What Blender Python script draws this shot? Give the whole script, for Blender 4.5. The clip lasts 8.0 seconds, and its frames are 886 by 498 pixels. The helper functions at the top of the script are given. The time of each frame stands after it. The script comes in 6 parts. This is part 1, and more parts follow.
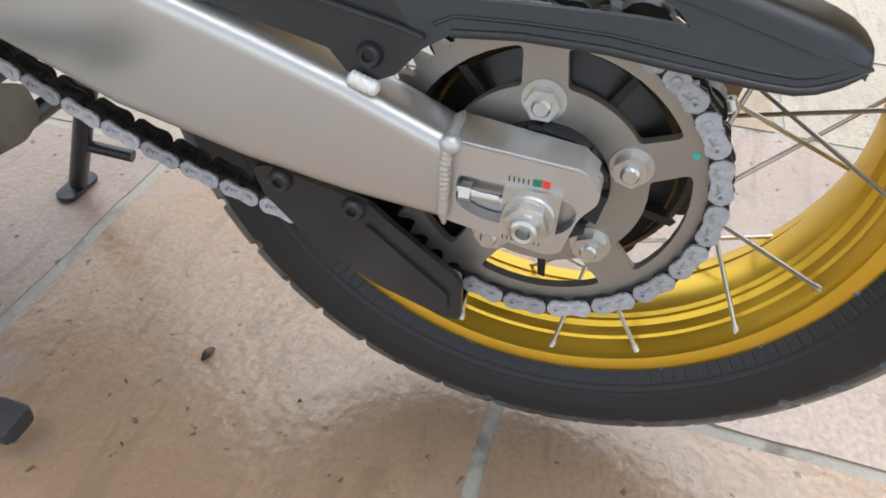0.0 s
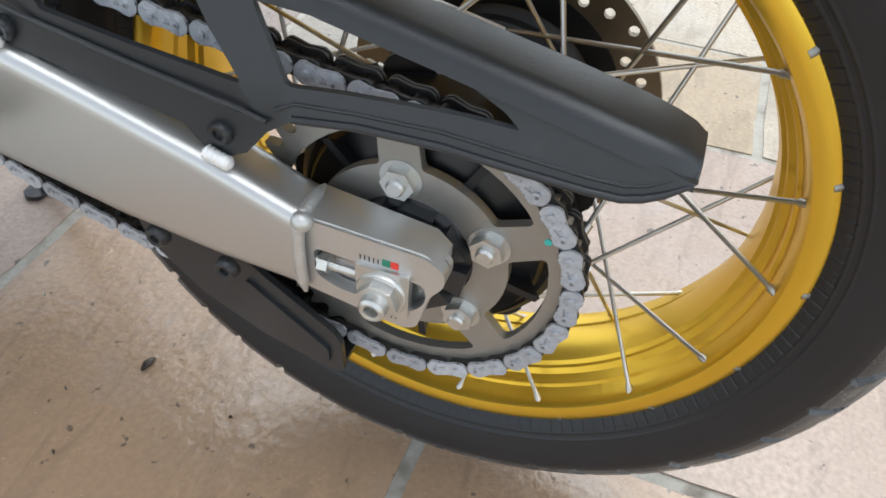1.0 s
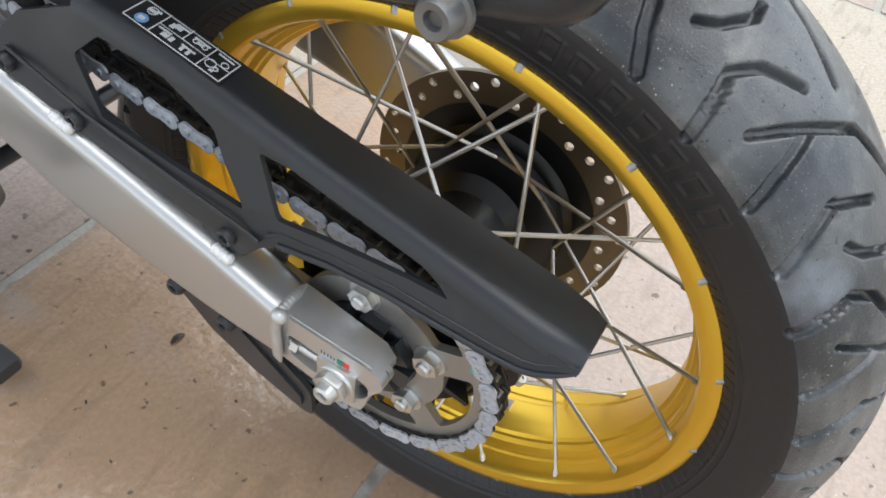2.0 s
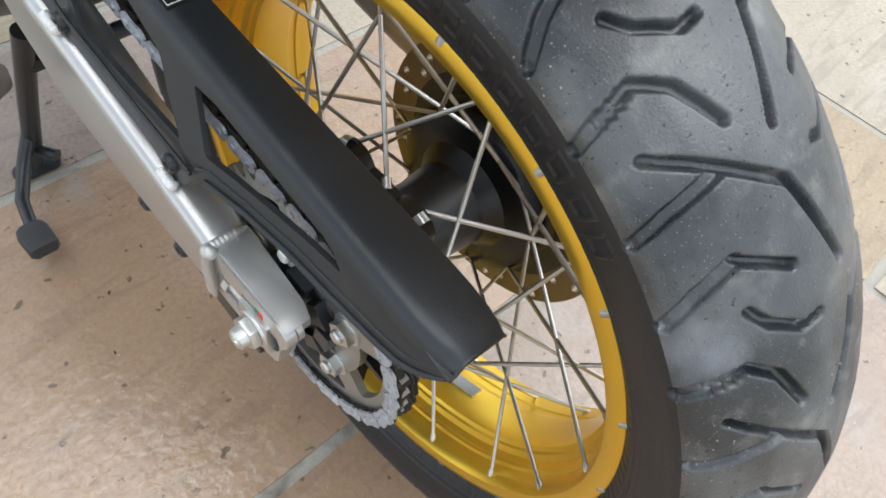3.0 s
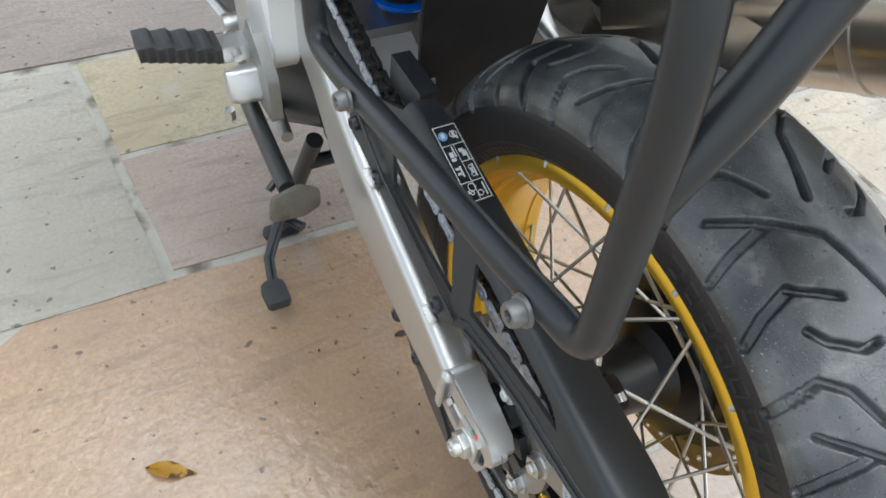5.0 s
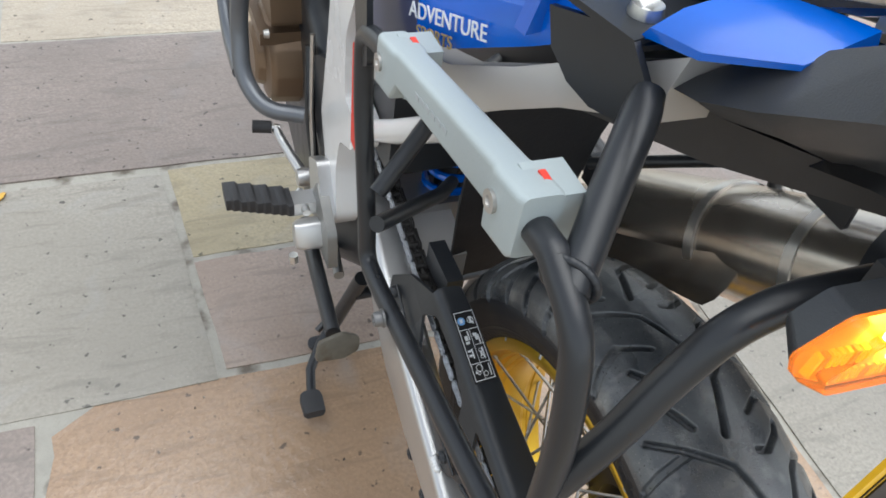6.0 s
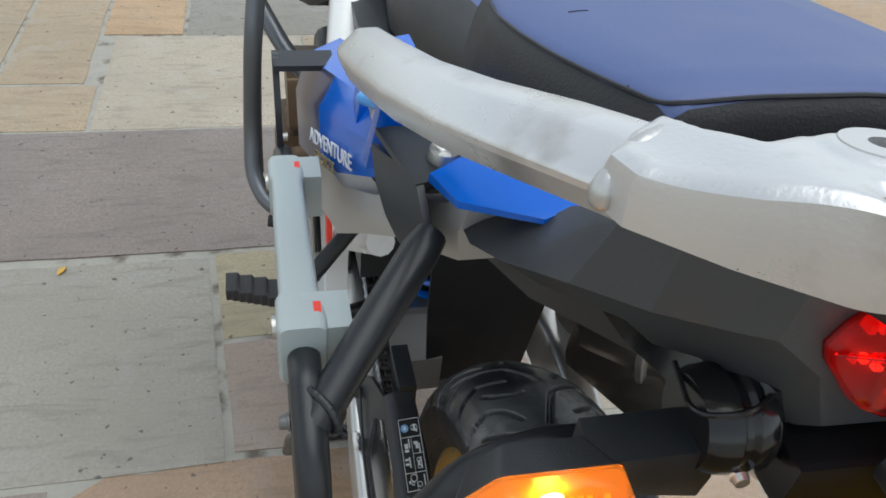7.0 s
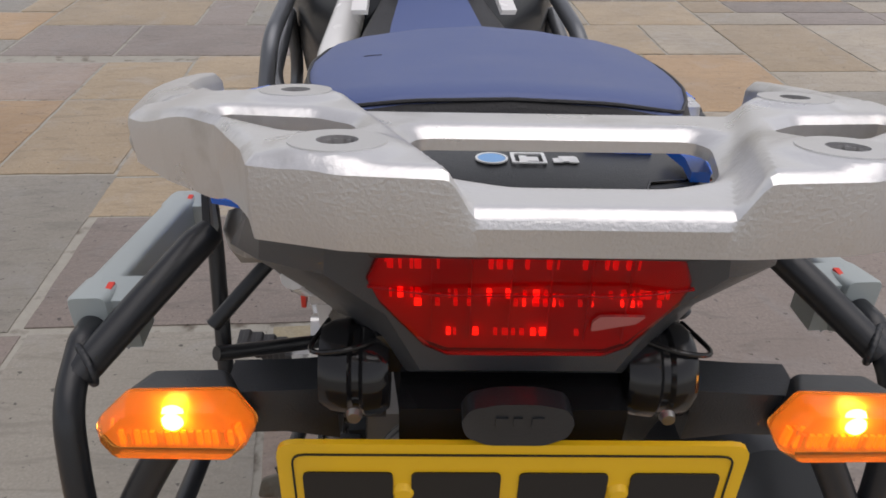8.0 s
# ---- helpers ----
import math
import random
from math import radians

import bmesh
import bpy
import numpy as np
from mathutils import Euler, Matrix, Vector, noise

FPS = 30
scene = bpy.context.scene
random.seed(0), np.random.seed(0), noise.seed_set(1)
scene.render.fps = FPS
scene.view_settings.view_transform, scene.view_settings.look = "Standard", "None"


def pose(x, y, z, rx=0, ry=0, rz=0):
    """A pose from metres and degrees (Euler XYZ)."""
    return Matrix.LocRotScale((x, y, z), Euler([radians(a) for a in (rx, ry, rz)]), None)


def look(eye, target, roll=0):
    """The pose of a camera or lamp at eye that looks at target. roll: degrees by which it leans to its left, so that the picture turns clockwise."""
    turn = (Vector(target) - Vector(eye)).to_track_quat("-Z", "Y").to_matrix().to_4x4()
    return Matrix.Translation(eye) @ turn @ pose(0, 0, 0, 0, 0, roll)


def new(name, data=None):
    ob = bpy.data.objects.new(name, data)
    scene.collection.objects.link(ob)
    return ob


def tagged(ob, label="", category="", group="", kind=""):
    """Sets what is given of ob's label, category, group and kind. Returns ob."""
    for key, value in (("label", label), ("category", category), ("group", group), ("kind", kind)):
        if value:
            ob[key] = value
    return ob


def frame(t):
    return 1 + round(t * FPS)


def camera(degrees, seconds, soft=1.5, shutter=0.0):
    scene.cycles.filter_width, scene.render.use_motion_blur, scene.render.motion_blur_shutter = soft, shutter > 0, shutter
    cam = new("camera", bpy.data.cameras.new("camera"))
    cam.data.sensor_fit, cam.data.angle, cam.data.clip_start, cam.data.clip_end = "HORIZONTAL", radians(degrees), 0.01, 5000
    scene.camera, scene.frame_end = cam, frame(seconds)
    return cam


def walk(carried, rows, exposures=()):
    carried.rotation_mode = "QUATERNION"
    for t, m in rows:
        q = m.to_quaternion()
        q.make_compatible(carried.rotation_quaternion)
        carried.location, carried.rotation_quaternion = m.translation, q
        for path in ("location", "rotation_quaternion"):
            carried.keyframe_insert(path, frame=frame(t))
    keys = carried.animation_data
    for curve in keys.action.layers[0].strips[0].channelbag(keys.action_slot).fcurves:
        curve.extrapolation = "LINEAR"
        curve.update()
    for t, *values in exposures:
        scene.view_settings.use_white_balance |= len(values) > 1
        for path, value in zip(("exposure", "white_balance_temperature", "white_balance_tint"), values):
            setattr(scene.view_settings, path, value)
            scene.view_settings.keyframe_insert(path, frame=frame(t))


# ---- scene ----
cam = camera(61.3, 8.0, soft=1.7)
PATH = [
    (0, (-0.5056, -0.0391, 0.6656), (0.2166, 0.1503, 0.0003), 3.08),
    (0.5, (-0.4757, -0.0877, 0.6633), (0.2264, 0.1083, -0.0212), 3.16),
    (1, (-0.4389, -0.1226, 0.7184), (0.2482, 0.0936, 0.0248), 3.90),
    (1.2, (-0.4245, -0.1283, 0.7538), (0.2558, 0.1023, 0.0580), 4.25),
    (2.3, (-0.3729, -0.2019, 0.8856), (0.1961, 0.1017, 0.1213), 10.89),
    (2.5, (-0.3506, -0.2253, 0.8896), (0.1923, 0.1030, 0.1166), 11.05),
    (3, (-0.2876, -0.2573, 0.8671), (0.1795, 0.1194, 0.0672), 10.25),
    (3.5, (-0.2233, -0.2632, 0.8322), (0.1825, 0.1445, 0.0142), 9.44),
    (4, (-0.1792, -0.2703, 0.8210), (0.1868, 0.1657, -0.0011), 8.60),
    (4.5, (-0.2684, -0.2659, 0.8849), (0.0834, 0.2124, 0.0802), 8.28),
    (4.7, (-0.3143, -0.2414, 0.9514), (0.0178, 0.2419, 0.1414), 6.06),
    (5, (-0.3751, -0.2290, 1.0229), (-0.0200, 0.3065, 0.2567), 9.15),
    (5.2, (-0.3904, -0.2272, 1.0782), (-0.0358, 0.3298, 0.3273), 9.82),
    (6.3, (-0.3668, -0.2639, 1.2139), (-0.0961, 0.3359, 0.5999), 10.08),
    (6.5, (-0.3296, -0.2652, 1.2188), (-0.0760, 0.3561, 0.6190), 9.56),
    (6.9, (-0.2515, -0.2877, 1.2476), (-0.0433, 0.3744, 0.6747), 7.54),
    (7.2, (-0.2062, -0.3140, 1.2441), (-0.0425, 0.3749, 0.6886), 4.70),
    (7.5, (-0.1427, -0.3477, 1.2454), (-0.0220, 0.3724, 0.7192), 2.96),
    (7.6, (-0.1288, -0.3610, 1.2476), (-0.0040, 0.3667, 0.7329), 3.38),
    (8, (-0.0476, -0.4058, 1.2451), (0.0045, 0.3572, 0.7706), 1.06),
]
walk(cam, [(t, look(eye, target, roll)) for t, eye, target, roll in PATH],
     exposures=[(0, 1.08, 6550, 9), (1.2, 1.13, 6450, 6), (2.4, 1.13, 6500, 8), (3.5, 1.12, 6450, 4), (4.2, 1.12, 6350, 2), (5.2, 1.1, 6400, 5), (6.4, 0.75, 6450, 7), (7, 0.38, 6400, 4), (7.5, 0.05, 6450, 6), (8, -0.02, 6900, 15)])

# ---- world and light: bright overcast day ----
world = bpy.data.worlds.new("world")
scene.world = world
world.use_nodes = True
wn, wl = world.node_tree.nodes, world.node_tree.links
sky = wn.new("ShaderNodeTexSky")
sky.sky_type, sky.sun_disc, sky.sun_elevation, sky.sun_rotation = "NISHITA", False, radians(78), radians(108)
sky.air_density, sky.dust_density, sky.ozone_density = 1.0, 1.0, 2.0
hsv = wn.new("ShaderNodeHueSaturation")
hsv.inputs["Saturation"].default_value = 0.32
wl.new(sky.outputs["Color"], hsv.inputs["Color"])
wl.new(hsv.outputs["Color"], wn["Background"].inputs["Color"])
wn["Background"].inputs["Strength"].default_value = 0.15
lamp = bpy.data.lights.new("sun", "SUN")
lamp.energy, lamp.angle, lamp.color = 1.4, radians(75), (1.0, 0.995, 0.99)
sun = new("sun", lamp)
sun.matrix_world = look((0.9, -0.3, 4.9), (0, 0, 0.4))
scene.view_settings.exposure = 0.0

# ---- materials ----


def mat(name, base, rough=0.5, metal=0.0, vary=0.15, scale=30.0, bump=0.0, bump_scale=None, rough_vary=0.1, coat=0.0,
        stain=None, stain_scale=6.0, stain_at=(0.55, 0.75), island=0.0, spec=0.5):
    """A principled material with variation in colour and roughness at two scales, and fine relief."""
    m = bpy.data.materials.new(name)
    m.use_nodes = True
    n, l = m.node_tree.nodes, m.node_tree.links
    b = n["Principled BSDF"]
    tc = n.new("ShaderNodeTexCoord")
    big = n.new("ShaderNodeTexNoise")
    big.inputs["Scale"].default_value, big.inputs["Detail"].default_value = scale, 5
    fine = n.new("ShaderNodeTexNoise")
    fine.inputs["Scale"].default_value, fine.inputs["Detail"].default_value = (bump_scale or scale * 9), 3
    l.new(tc.outputs["Object"], big.inputs["Vector"])
    l.new(tc.outputs["Object"], fine.inputs["Vector"])
    lo = tuple(c * (1 - vary) for c in base)
    hi = tuple(min(1.0, c * (1 + vary)) for c in base)
    mix = n.new("ShaderNodeMix")
    mix.data_type = "RGBA"
    mix.inputs[6].default_value, mix.inputs[7].default_value = (*lo, 1), (*hi, 1)
    l.new(big.outputs["Fac"], mix.inputs[0])
    colour = mix.outputs[2]
    if stain:
        sn = n.new("ShaderNodeTexNoise")
        sn.inputs["Scale"].default_value, sn.inputs["Detail"].default_value = stain_scale, 7
        l.new(tc.outputs["Object"], sn.inputs["Vector"])
        r = n.new("ShaderNodeMapRange")
        r.inputs[1].default_value, r.inputs[2].default_value = stain_at
        l.new(sn.outputs["Fac"], r.inputs[0])
        mx = n.new("ShaderNodeMix")
        mx.data_type = "RGBA"
        mx.inputs[7].default_value = (*stain, 1)
        l.new(r.outputs[0], mx.inputs[0])
        l.new(colour, mx.inputs[6])
        colour = mx.outputs[2]
    if island:
        ob = n.new("ShaderNodeObjectInfo")
        r = n.new("ShaderNodeMapRange")
        r.inputs[3].default_value, r.inputs[4].default_value = 1 - island, 1 + island
        l.new(ob.outputs["Random"], r.inputs[0])
        h = n.new("ShaderNodeHueSaturation")
        l.new(r.outputs[0], h.inputs["Value"])
        l.new(colour, h.inputs["Color"])
        colour = h.outputs["Color"]
    l.new(colour, b.inputs["Base Color"])
    rr = n.new("ShaderNodeMapRange")
    rr.inputs[3].default_value, rr.inputs[4].default_value = max(0.02, rough - rough_vary), min(1, rough + rough_vary)
    l.new(big.outputs["Fac"], rr.inputs[0])
    l.new(rr.outputs[0], b.inputs["Roughness"])
    b.inputs["Metallic"].default_value = metal
    b.inputs["Coat Weight"].default_value = coat
    b.inputs["Coat Roughness"].default_value = 0.08
    b.inputs["Specular IOR Level"].default_value = spec
    if bump:
        bp = n.new("ShaderNodeBump")
        bp.inputs["Strength"].default_value, bp.inputs["Distance"].default_value = 1.0, bump
        l.new(fine.outputs["Fac"], bp.inputs["Height"])
        l.new(bp.outputs["Normal"], b.inputs["Normal"])
    return m


PALE_PATCH = (-0.058, -0.2305, 0.1877)


def tread(name):
    """Worn tyre rubber: bluish black with scuffs, dust, fine grit specks and a greasy sheen."""
    m = bpy.data.materials.new(name)
    m.use_nodes = True
    n, l = m.node_tree.nodes, m.node_tree.links
    b = n["Principled BSDF"]
    tc = n.new("ShaderNodeTexCoord")

    def tex(kind, scale, detail=4, out="Fac"):
        t = n.new(kind)
        t.inputs["Scale"].default_value = scale
        if "Detail" in t.inputs:
            t.inputs["Detail"].default_value = detail
        l.new(tc.outputs["Object"], t.inputs["Vector"])
        return t.outputs[out]

    def step(value, a, c, lo=0.0, hi=1.0):
        r = n.new("ShaderNodeMapRange")
        for k, v in enumerate((a, c, lo, hi)):
            r.inputs[k + 1].default_value = v
        l.new(value, r.inputs[0])
        return r.outputs[0]

    def over(fac, under, colour):
        x = n.new("ShaderNodeMix")
        x.data_type = "RGBA"
        l.new(fac, x.inputs[0])
        if isinstance(under, tuple):
            x.inputs[6].default_value = (*under, 1)
        else:
            l.new(under, x.inputs[6])
        x.inputs[7].default_value = (*colour, 1)
        return x.outputs[2]

    dust = over(step(tex("ShaderNodeTexNoise", 14, 10), 0.40, 0.64), (0.02, 0.024, 0.029), (0.1, 0.106, 0.11))
    scuff = over(step(tex("ShaderNodeTexNoise", 55, 10), 0.58, 0.8, 0.0, 0.5), dust, (0.2, 0.195, 0.18))
    pits = over(step(tex("ShaderNodeTexNoise", 420, 2), 0.66, 0.72), scuff, (0.006, 0.006, 0.007))
    grit = over(step(tex("ShaderNodeTexVoronoi", 420, 0, "Distance"), 0.13, 0.09), pits, (0.2, 0.195, 0.18))
    # coarser grit stuck to the tread in drifts
    many = n.new("ShaderNodeMath")
    many.operation = "MULTIPLY"
    l.new(step(tex("ShaderNodeTexVoronoi", 230, 0, "Distance"), 0.16, 0.10), many.inputs[0])
    l.new(step(tex("ShaderNodeTexNoise", 9, 3), 0.46, 0.60), many.inputs[1])
    grit = over(many.outputs[0], grit, (0.42, 0.4, 0.37))
    chalk = over(step(tex("ShaderNodeTexNoise", 32, 9), 0.60, 0.74, 0.0, 0.65), grit, (0.24, 0.24, 0.23))
    grit = chalk
    # one pale bluish patch with a ragged edge near the shoulder
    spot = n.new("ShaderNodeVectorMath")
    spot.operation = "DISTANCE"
    spot.inputs[1].default_value = PALE_PATCH
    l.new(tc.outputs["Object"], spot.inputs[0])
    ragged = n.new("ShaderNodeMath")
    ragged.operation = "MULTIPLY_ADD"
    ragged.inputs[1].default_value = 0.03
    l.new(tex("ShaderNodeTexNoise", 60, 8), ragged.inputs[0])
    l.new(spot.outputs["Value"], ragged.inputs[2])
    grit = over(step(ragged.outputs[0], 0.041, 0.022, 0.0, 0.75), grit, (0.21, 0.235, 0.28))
    l.new(grit, b.inputs["Base Color"])
    l.new(step(tex("ShaderNodeTexNoise", 9, 6), 0.35, 0.65, 0.24, 0.42), b.inputs["Roughness"])
    b.inputs["Specular IOR Level"].default_value = 0.75
    bp = n.new("ShaderNodeBump")
    bp.inputs["Strength"].default_value, bp.inputs["Distance"].default_value = 1.0, 0.00035
    l.new(tex("ShaderNodeTexNoise", 700, 5), bp.inputs["Height"])
    l.new(bp.outputs["Normal"], b.inputs["Normal"])
    return m


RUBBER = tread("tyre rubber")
RUBBER_SIDE = mat("sidewall rubber", (0.011, 0.0125, 0.0155), 0.42, vary=0.2, scale=25, bump=0.0002, bump_scale=500)
GOLD = mat("gold anodised rim", (0.78, 0.5, 0.055), 0.3, 0.85, vary=0.08, scale=14, rough_vary=0.06, bump=0.00005, bump_scale=700)
STEEL = mat("spoke steel", (0.55, 0.53, 0.5), 0.32, 0.9, vary=0.15, scale=60)
ZINC = mat("zinc plated bolts", (0.62, 0.62, 0.6), 0.33, 0.9, vary=0.12, scale=120, bump=0.0001)
SPROCKET = mat("sprocket steel", (0.36, 0.35, 0.325), 0.42, 0.75, vary=0.12, scale=22, bump=0.00006, bump_scale=900,
               stain=(0.2, 0.19, 0.17), stain_scale=18, stain_at=(0.58, 0.8))
CHAIN = mat("waxed chain plates", (0.42, 0.44, 0.48), 0.5, 0.2, vary=0.35, scale=260, bump=0.0009, bump_scale=330,
            stain=(0.1, 0.1, 0.105), stain_scale=190, stain_at=(0.55, 0.68), island=0.22)
CHAIN_DARK = mat("greasy chain rollers", (0.03, 0.028, 0.027), 0.4, 0.3, vary=0.4, scale=200, bump=0.0004)
ALU = mat("satin aluminium", (0.57, 0.57, 0.565), 0.34, 0.85, vary=0.05, scale=9, bump=0.00002, bump_scale=900, rough_vary=0.04)
ALU_CAST = mat("cast aluminium", (0.6, 0.6, 0.595), 0.36, 0.85, vary=0.07, scale=30, bump=0.0001, bump_scale=500)
WELD = mat("weld bead", (0.58, 0.58, 0.57), 0.42, 0.75, vary=0.1, scale=80, bump=0.0002, bump_scale=300)
BLACK_PLASTIC = mat("black satin plastic", (0.021, 0.0235, 0.027), 0.34, vary=0.18, scale=20, bump=0.00016, bump_scale=1100,
                    stain=(0.036, 0.038, 0.041), stain_scale=15)
BLACK_PAINT = mat("black powder coat", (0.018, 0.020, 0.0235), 0.32, vary=0.15, scale=30, bump=0.00008, bump_scale=1400)
BLACK_GLOSS = mat("gloss black", (0.012, 0.012, 0.013), 0.16, vary=0.2, scale=25)
BLACK_HUB = mat("hub black", (0.007, 0.007, 0.008), 0.36, vary=0.2, scale=30)
BRAKE = mat("brake disc steel", (0.2, 0.16, 0.11), 0.35, 0.85, vary=0.2, scale=30)
SILVER = mat("silver painted cast rack", (0.7, 0.7, 0.705), 0.3, 0.65, vary=0.07, scale=26, bump=0.00016, bump_scale=520, stain=(0.5, 0.49, 0.47), stain_scale=35)
SILVER_ROUGH = mat("coarse cast silver", (0.64, 0.64, 0.64), 0.36, 0.65, vary=0.06, scale=40, bump=0.0003, bump_scale=900)
SILVER_FLAT = mat("machined silver", (0.64, 0.64, 0.645), 0.3, 0.65, vary=0.04, scale=20, bump=0.00008, bump_scale=500)
CLIPGREY = mat("light grey plastic", (0.37, 0.42, 0.425), 0.38, vary=0.1, scale=12, bump=0.0001, bump_scale=600)
WHITE = mat("white paint", (0.78, 0.78, 0.77), 0.25, vary=0.04, scale=10, coat=0.4)
BLUE = mat("blue metallic paint", (0.0, 0.12, 0.62), 0.2, 0.0, vary=0.1, scale=40, coat=0.25)
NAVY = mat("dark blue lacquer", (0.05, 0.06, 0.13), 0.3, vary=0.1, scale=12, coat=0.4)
SEAT = mat("blue vinyl", (0.075, 0.11, 0.26), 0.5, vary=0.08, scale=12, bump=0.0002, bump_scale=900)
SEAT_SIDE = mat("black vinyl", (0.018, 0.018, 0.02), 0.5, vary=0.15, scale=20, bump=0.0004, bump_scale=700)
BRONZE = mat("bronze engine cover", (0.2, 0.135, 0.085), 0.42, 0.5, vary=0.12, scale=20, bump=0.0002)
EXHAUST = mat("burnt stainless", (0.46, 0.42, 0.37), 0.24, 0.9, vary=0.3, scale=9, stain=(0.24, 0.18, 0.13), stain_scale=5)
YELLOW = mat("yellow plate", (0.85, 0.5, 0.012), 0.35, vary=0.05, scale=20, stain=(0.7, 0.42, 0.03), stain_scale=9)
BLACK_FLAT = mat("black print", (0.01, 0.01, 0.01), 0.5, vary=0.2)
WHITE_PRINT = mat("white print", (0.75, 0.77, 0.78), 0.5, vary=0.03)
BLUE_PRINT = mat("blue print", (0.2, 0.42, 0.75), 0.5, vary=0.03)
RED_PRINT = mat("red mark", (0.75, 0.05, 0.03), 0.5, vary=0.1)
GREEN_PRINT = mat("green mark", (0.02, 0.2, 0.12), 0.5, vary=0.1)
TEAL_PRINT = mat("teal mark", (0.05, 0.5, 0.45), 0.5, vary=0.1)
GOLD_PRINT = mat("gold print", (0.4, 0.3, 0.12), 0.5, vary=0.1)
MUD = mat("scuffed dirty steel", (0.13, 0.118, 0.095), 0.45, 0.3, vary=0.4, scale=70, bump=0.0008, bump_scale=150,
          stain=(0.1, 0.075, 0.05), stain_scale=40, stain_at=(0.5, 0.62))
LEAF = mat("yellow leaf", (0.6, 0.36, 0.06), 0.6, vary=0.4, scale=60, stain=(0.16, 0.08, 0.04), stain_scale=60, stain_at=(0.5, 0.6))
GROUT = mat("lime mortar", (0.33, 0.315, 0.275), 0.8, vary=0.2, scale=30, bump=0.003, bump_scale=120,
            stain=(0.12, 0.1, 0.08), stain_scale=14, stain_at=(0.56, 0.7))


def emit(name, colour, strength, rough=0.3):
    m = bpy.data.materials.new(name)
    m.use_nodes = True
    b = m.node_tree.nodes["Principled BSDF"]
    b.inputs["Base Color"].default_value = (*colour, 1)
    b.inputs["Emission Color"].default_value = (*colour, 1)
    b.inputs["Emission Strength"].default_value = strength
    b.inputs["Roughness"].default_value = rough
    return m


def lens(name, colour, rough=0.08, trans=1.0, glow=0.0):
    m = bpy.data.materials.new(name)
    m.use_nodes = True
    b = m.node_tree.nodes["Principled BSDF"]
    b.inputs["Base Color"].default_value = (*colour, 1)
    b.inputs["Transmission Weight"].default_value = trans
    b.inputs["Roughness"].default_value = rough
    b.inputs["IOR"].default_value = 1.3
    b.inputs["Emission Color"].default_value = (*colour, 1)
    b.inputs["Emission Strength"].default_value = glow
    return m


AMBER_GLOW = emit("amber lit bulb", (1.0, 0.66, 0.22), 18.0)
RED_GLOW = emit("red lit diodes", (1.0, 0.05, 0.02), 2.0)
RED_DIM = emit("red lit prism", (1.0, 0.01, 0.01), 0.3)
RED_INNER = emit("red reflector", (0.4, 0.002, 0.004), 0.035)
AMBER_INNER = emit("amber reflector", (0.95, 0.40, 0.10), 0.14)
AMBER_LENS = lens("amber lens", (1.0, 0.45, 0.10), 0.05, 0.94, 0.03)
RED_LENS = lens("red lens", (0.9, 0.025, 0.025), 0.04, 0.97, 0.01)
CLEAR_RED = mat("pale red window", (0.45, 0.13, 0.12), 0.2, vary=0.1)
CLEAR = lens("clear lens", (0.95, 0.95, 0.95))

# ---- mesh helpers ----


def part(name, bm, material, parent=None, label="", smooth=40, bevel=0.0, segs=2):
    """Links a bmesh as one mesh object under a thing or a part."""
    if bevel:
        edges = [e for e in bm.edges if len(e.link_faces) == 2 and e.calc_face_angle(0) > radians(28)]
        bmesh.ops.bevel(bm, geom=edges, offset=bevel, segments=segs, profile=0.6, affect="EDGES", clamp_overlap=True)
    bmesh.ops.recalc_face_normals(bm, faces=bm.faces)
    for f in bm.faces:
        f.smooth = True
    for e in bm.edges:
        if len(e.link_faces) == 2 and e.calc_face_angle(0) > radians(smooth):
            e.smooth = False
    me = bpy.data.meshes.new(name)
    bm.to_mesh(me)
    bm.free()
    mats = material if isinstance(material, (list, tuple)) else [material]
    for m in mats:
        me.materials.append(m)
    ob = new(name, me)
    if parent:
        ob.parent = parent
    if label:
        ob["label"] = label
    return ob


def share(name, ob, m, parent):
    """Another object on ob's mesh, at the pose m."""
    o = new(name, ob.data)
    o.parent, o.matrix_local = parent, m
    return o


def add_tube(bm, pts, r, seg=14, bend=0.0, cap=True, steps=6):
    """A round tube along pts (radius r or one for each), its corners rounded by bend."""
    pts = [Vector(p) for p in pts]
    if bend:
        out = [pts[0]]
        for a, p, c in zip(pts, pts[1:], pts[2:]):
            d = min(bend, 0.45 * (p - a).length, 0.45 * (c - p).length)
            s, e = p + (a - p).normalized() * d, p + (c - p).normalized() * d
            out += [s.lerp(p, k / steps).lerp(p.lerp(e, k / steps), k / steps) for k in range(steps + 1)]
        pts = out + [pts[-1]]
    radii = r if isinstance(r, (list, tuple)) else [r] * len(pts)
    rings, side = [], None
    for i, p in enumerate(pts):
        d = (pts[min(i + 1, len(pts) - 1)] - pts[max(i - 1, 0)]).normalized()
        if side is None:
            side = d.cross(Vector((0, 0, 1)) if abs(d.z) < 0.9 else Vector((1, 0, 0))).normalized()
        side = (side - d * side.dot(d)).normalized()
        up = d.cross(side)
        rings.append([bm.verts.new(p + radii[i] * (math.cos(a) * side + math.sin(a) * up)) for a in np.linspace(0, 2 * math.pi, seg, endpoint=False)])
    for a, b in zip(rings, rings[1:]):
        for k in range(seg):
            bm.faces.new((a[k], a[(k + 1) % seg], b[(k + 1) % seg], b[k]))
    if cap:
        bm.faces.new(rings[0][::-1])
        bm.faces.new(rings[-1])
    return bm


def tube(pts, r, seg=14, bend=0.0, **k):
    return add_tube(bmesh.new(), pts, r, seg, bend, **k)


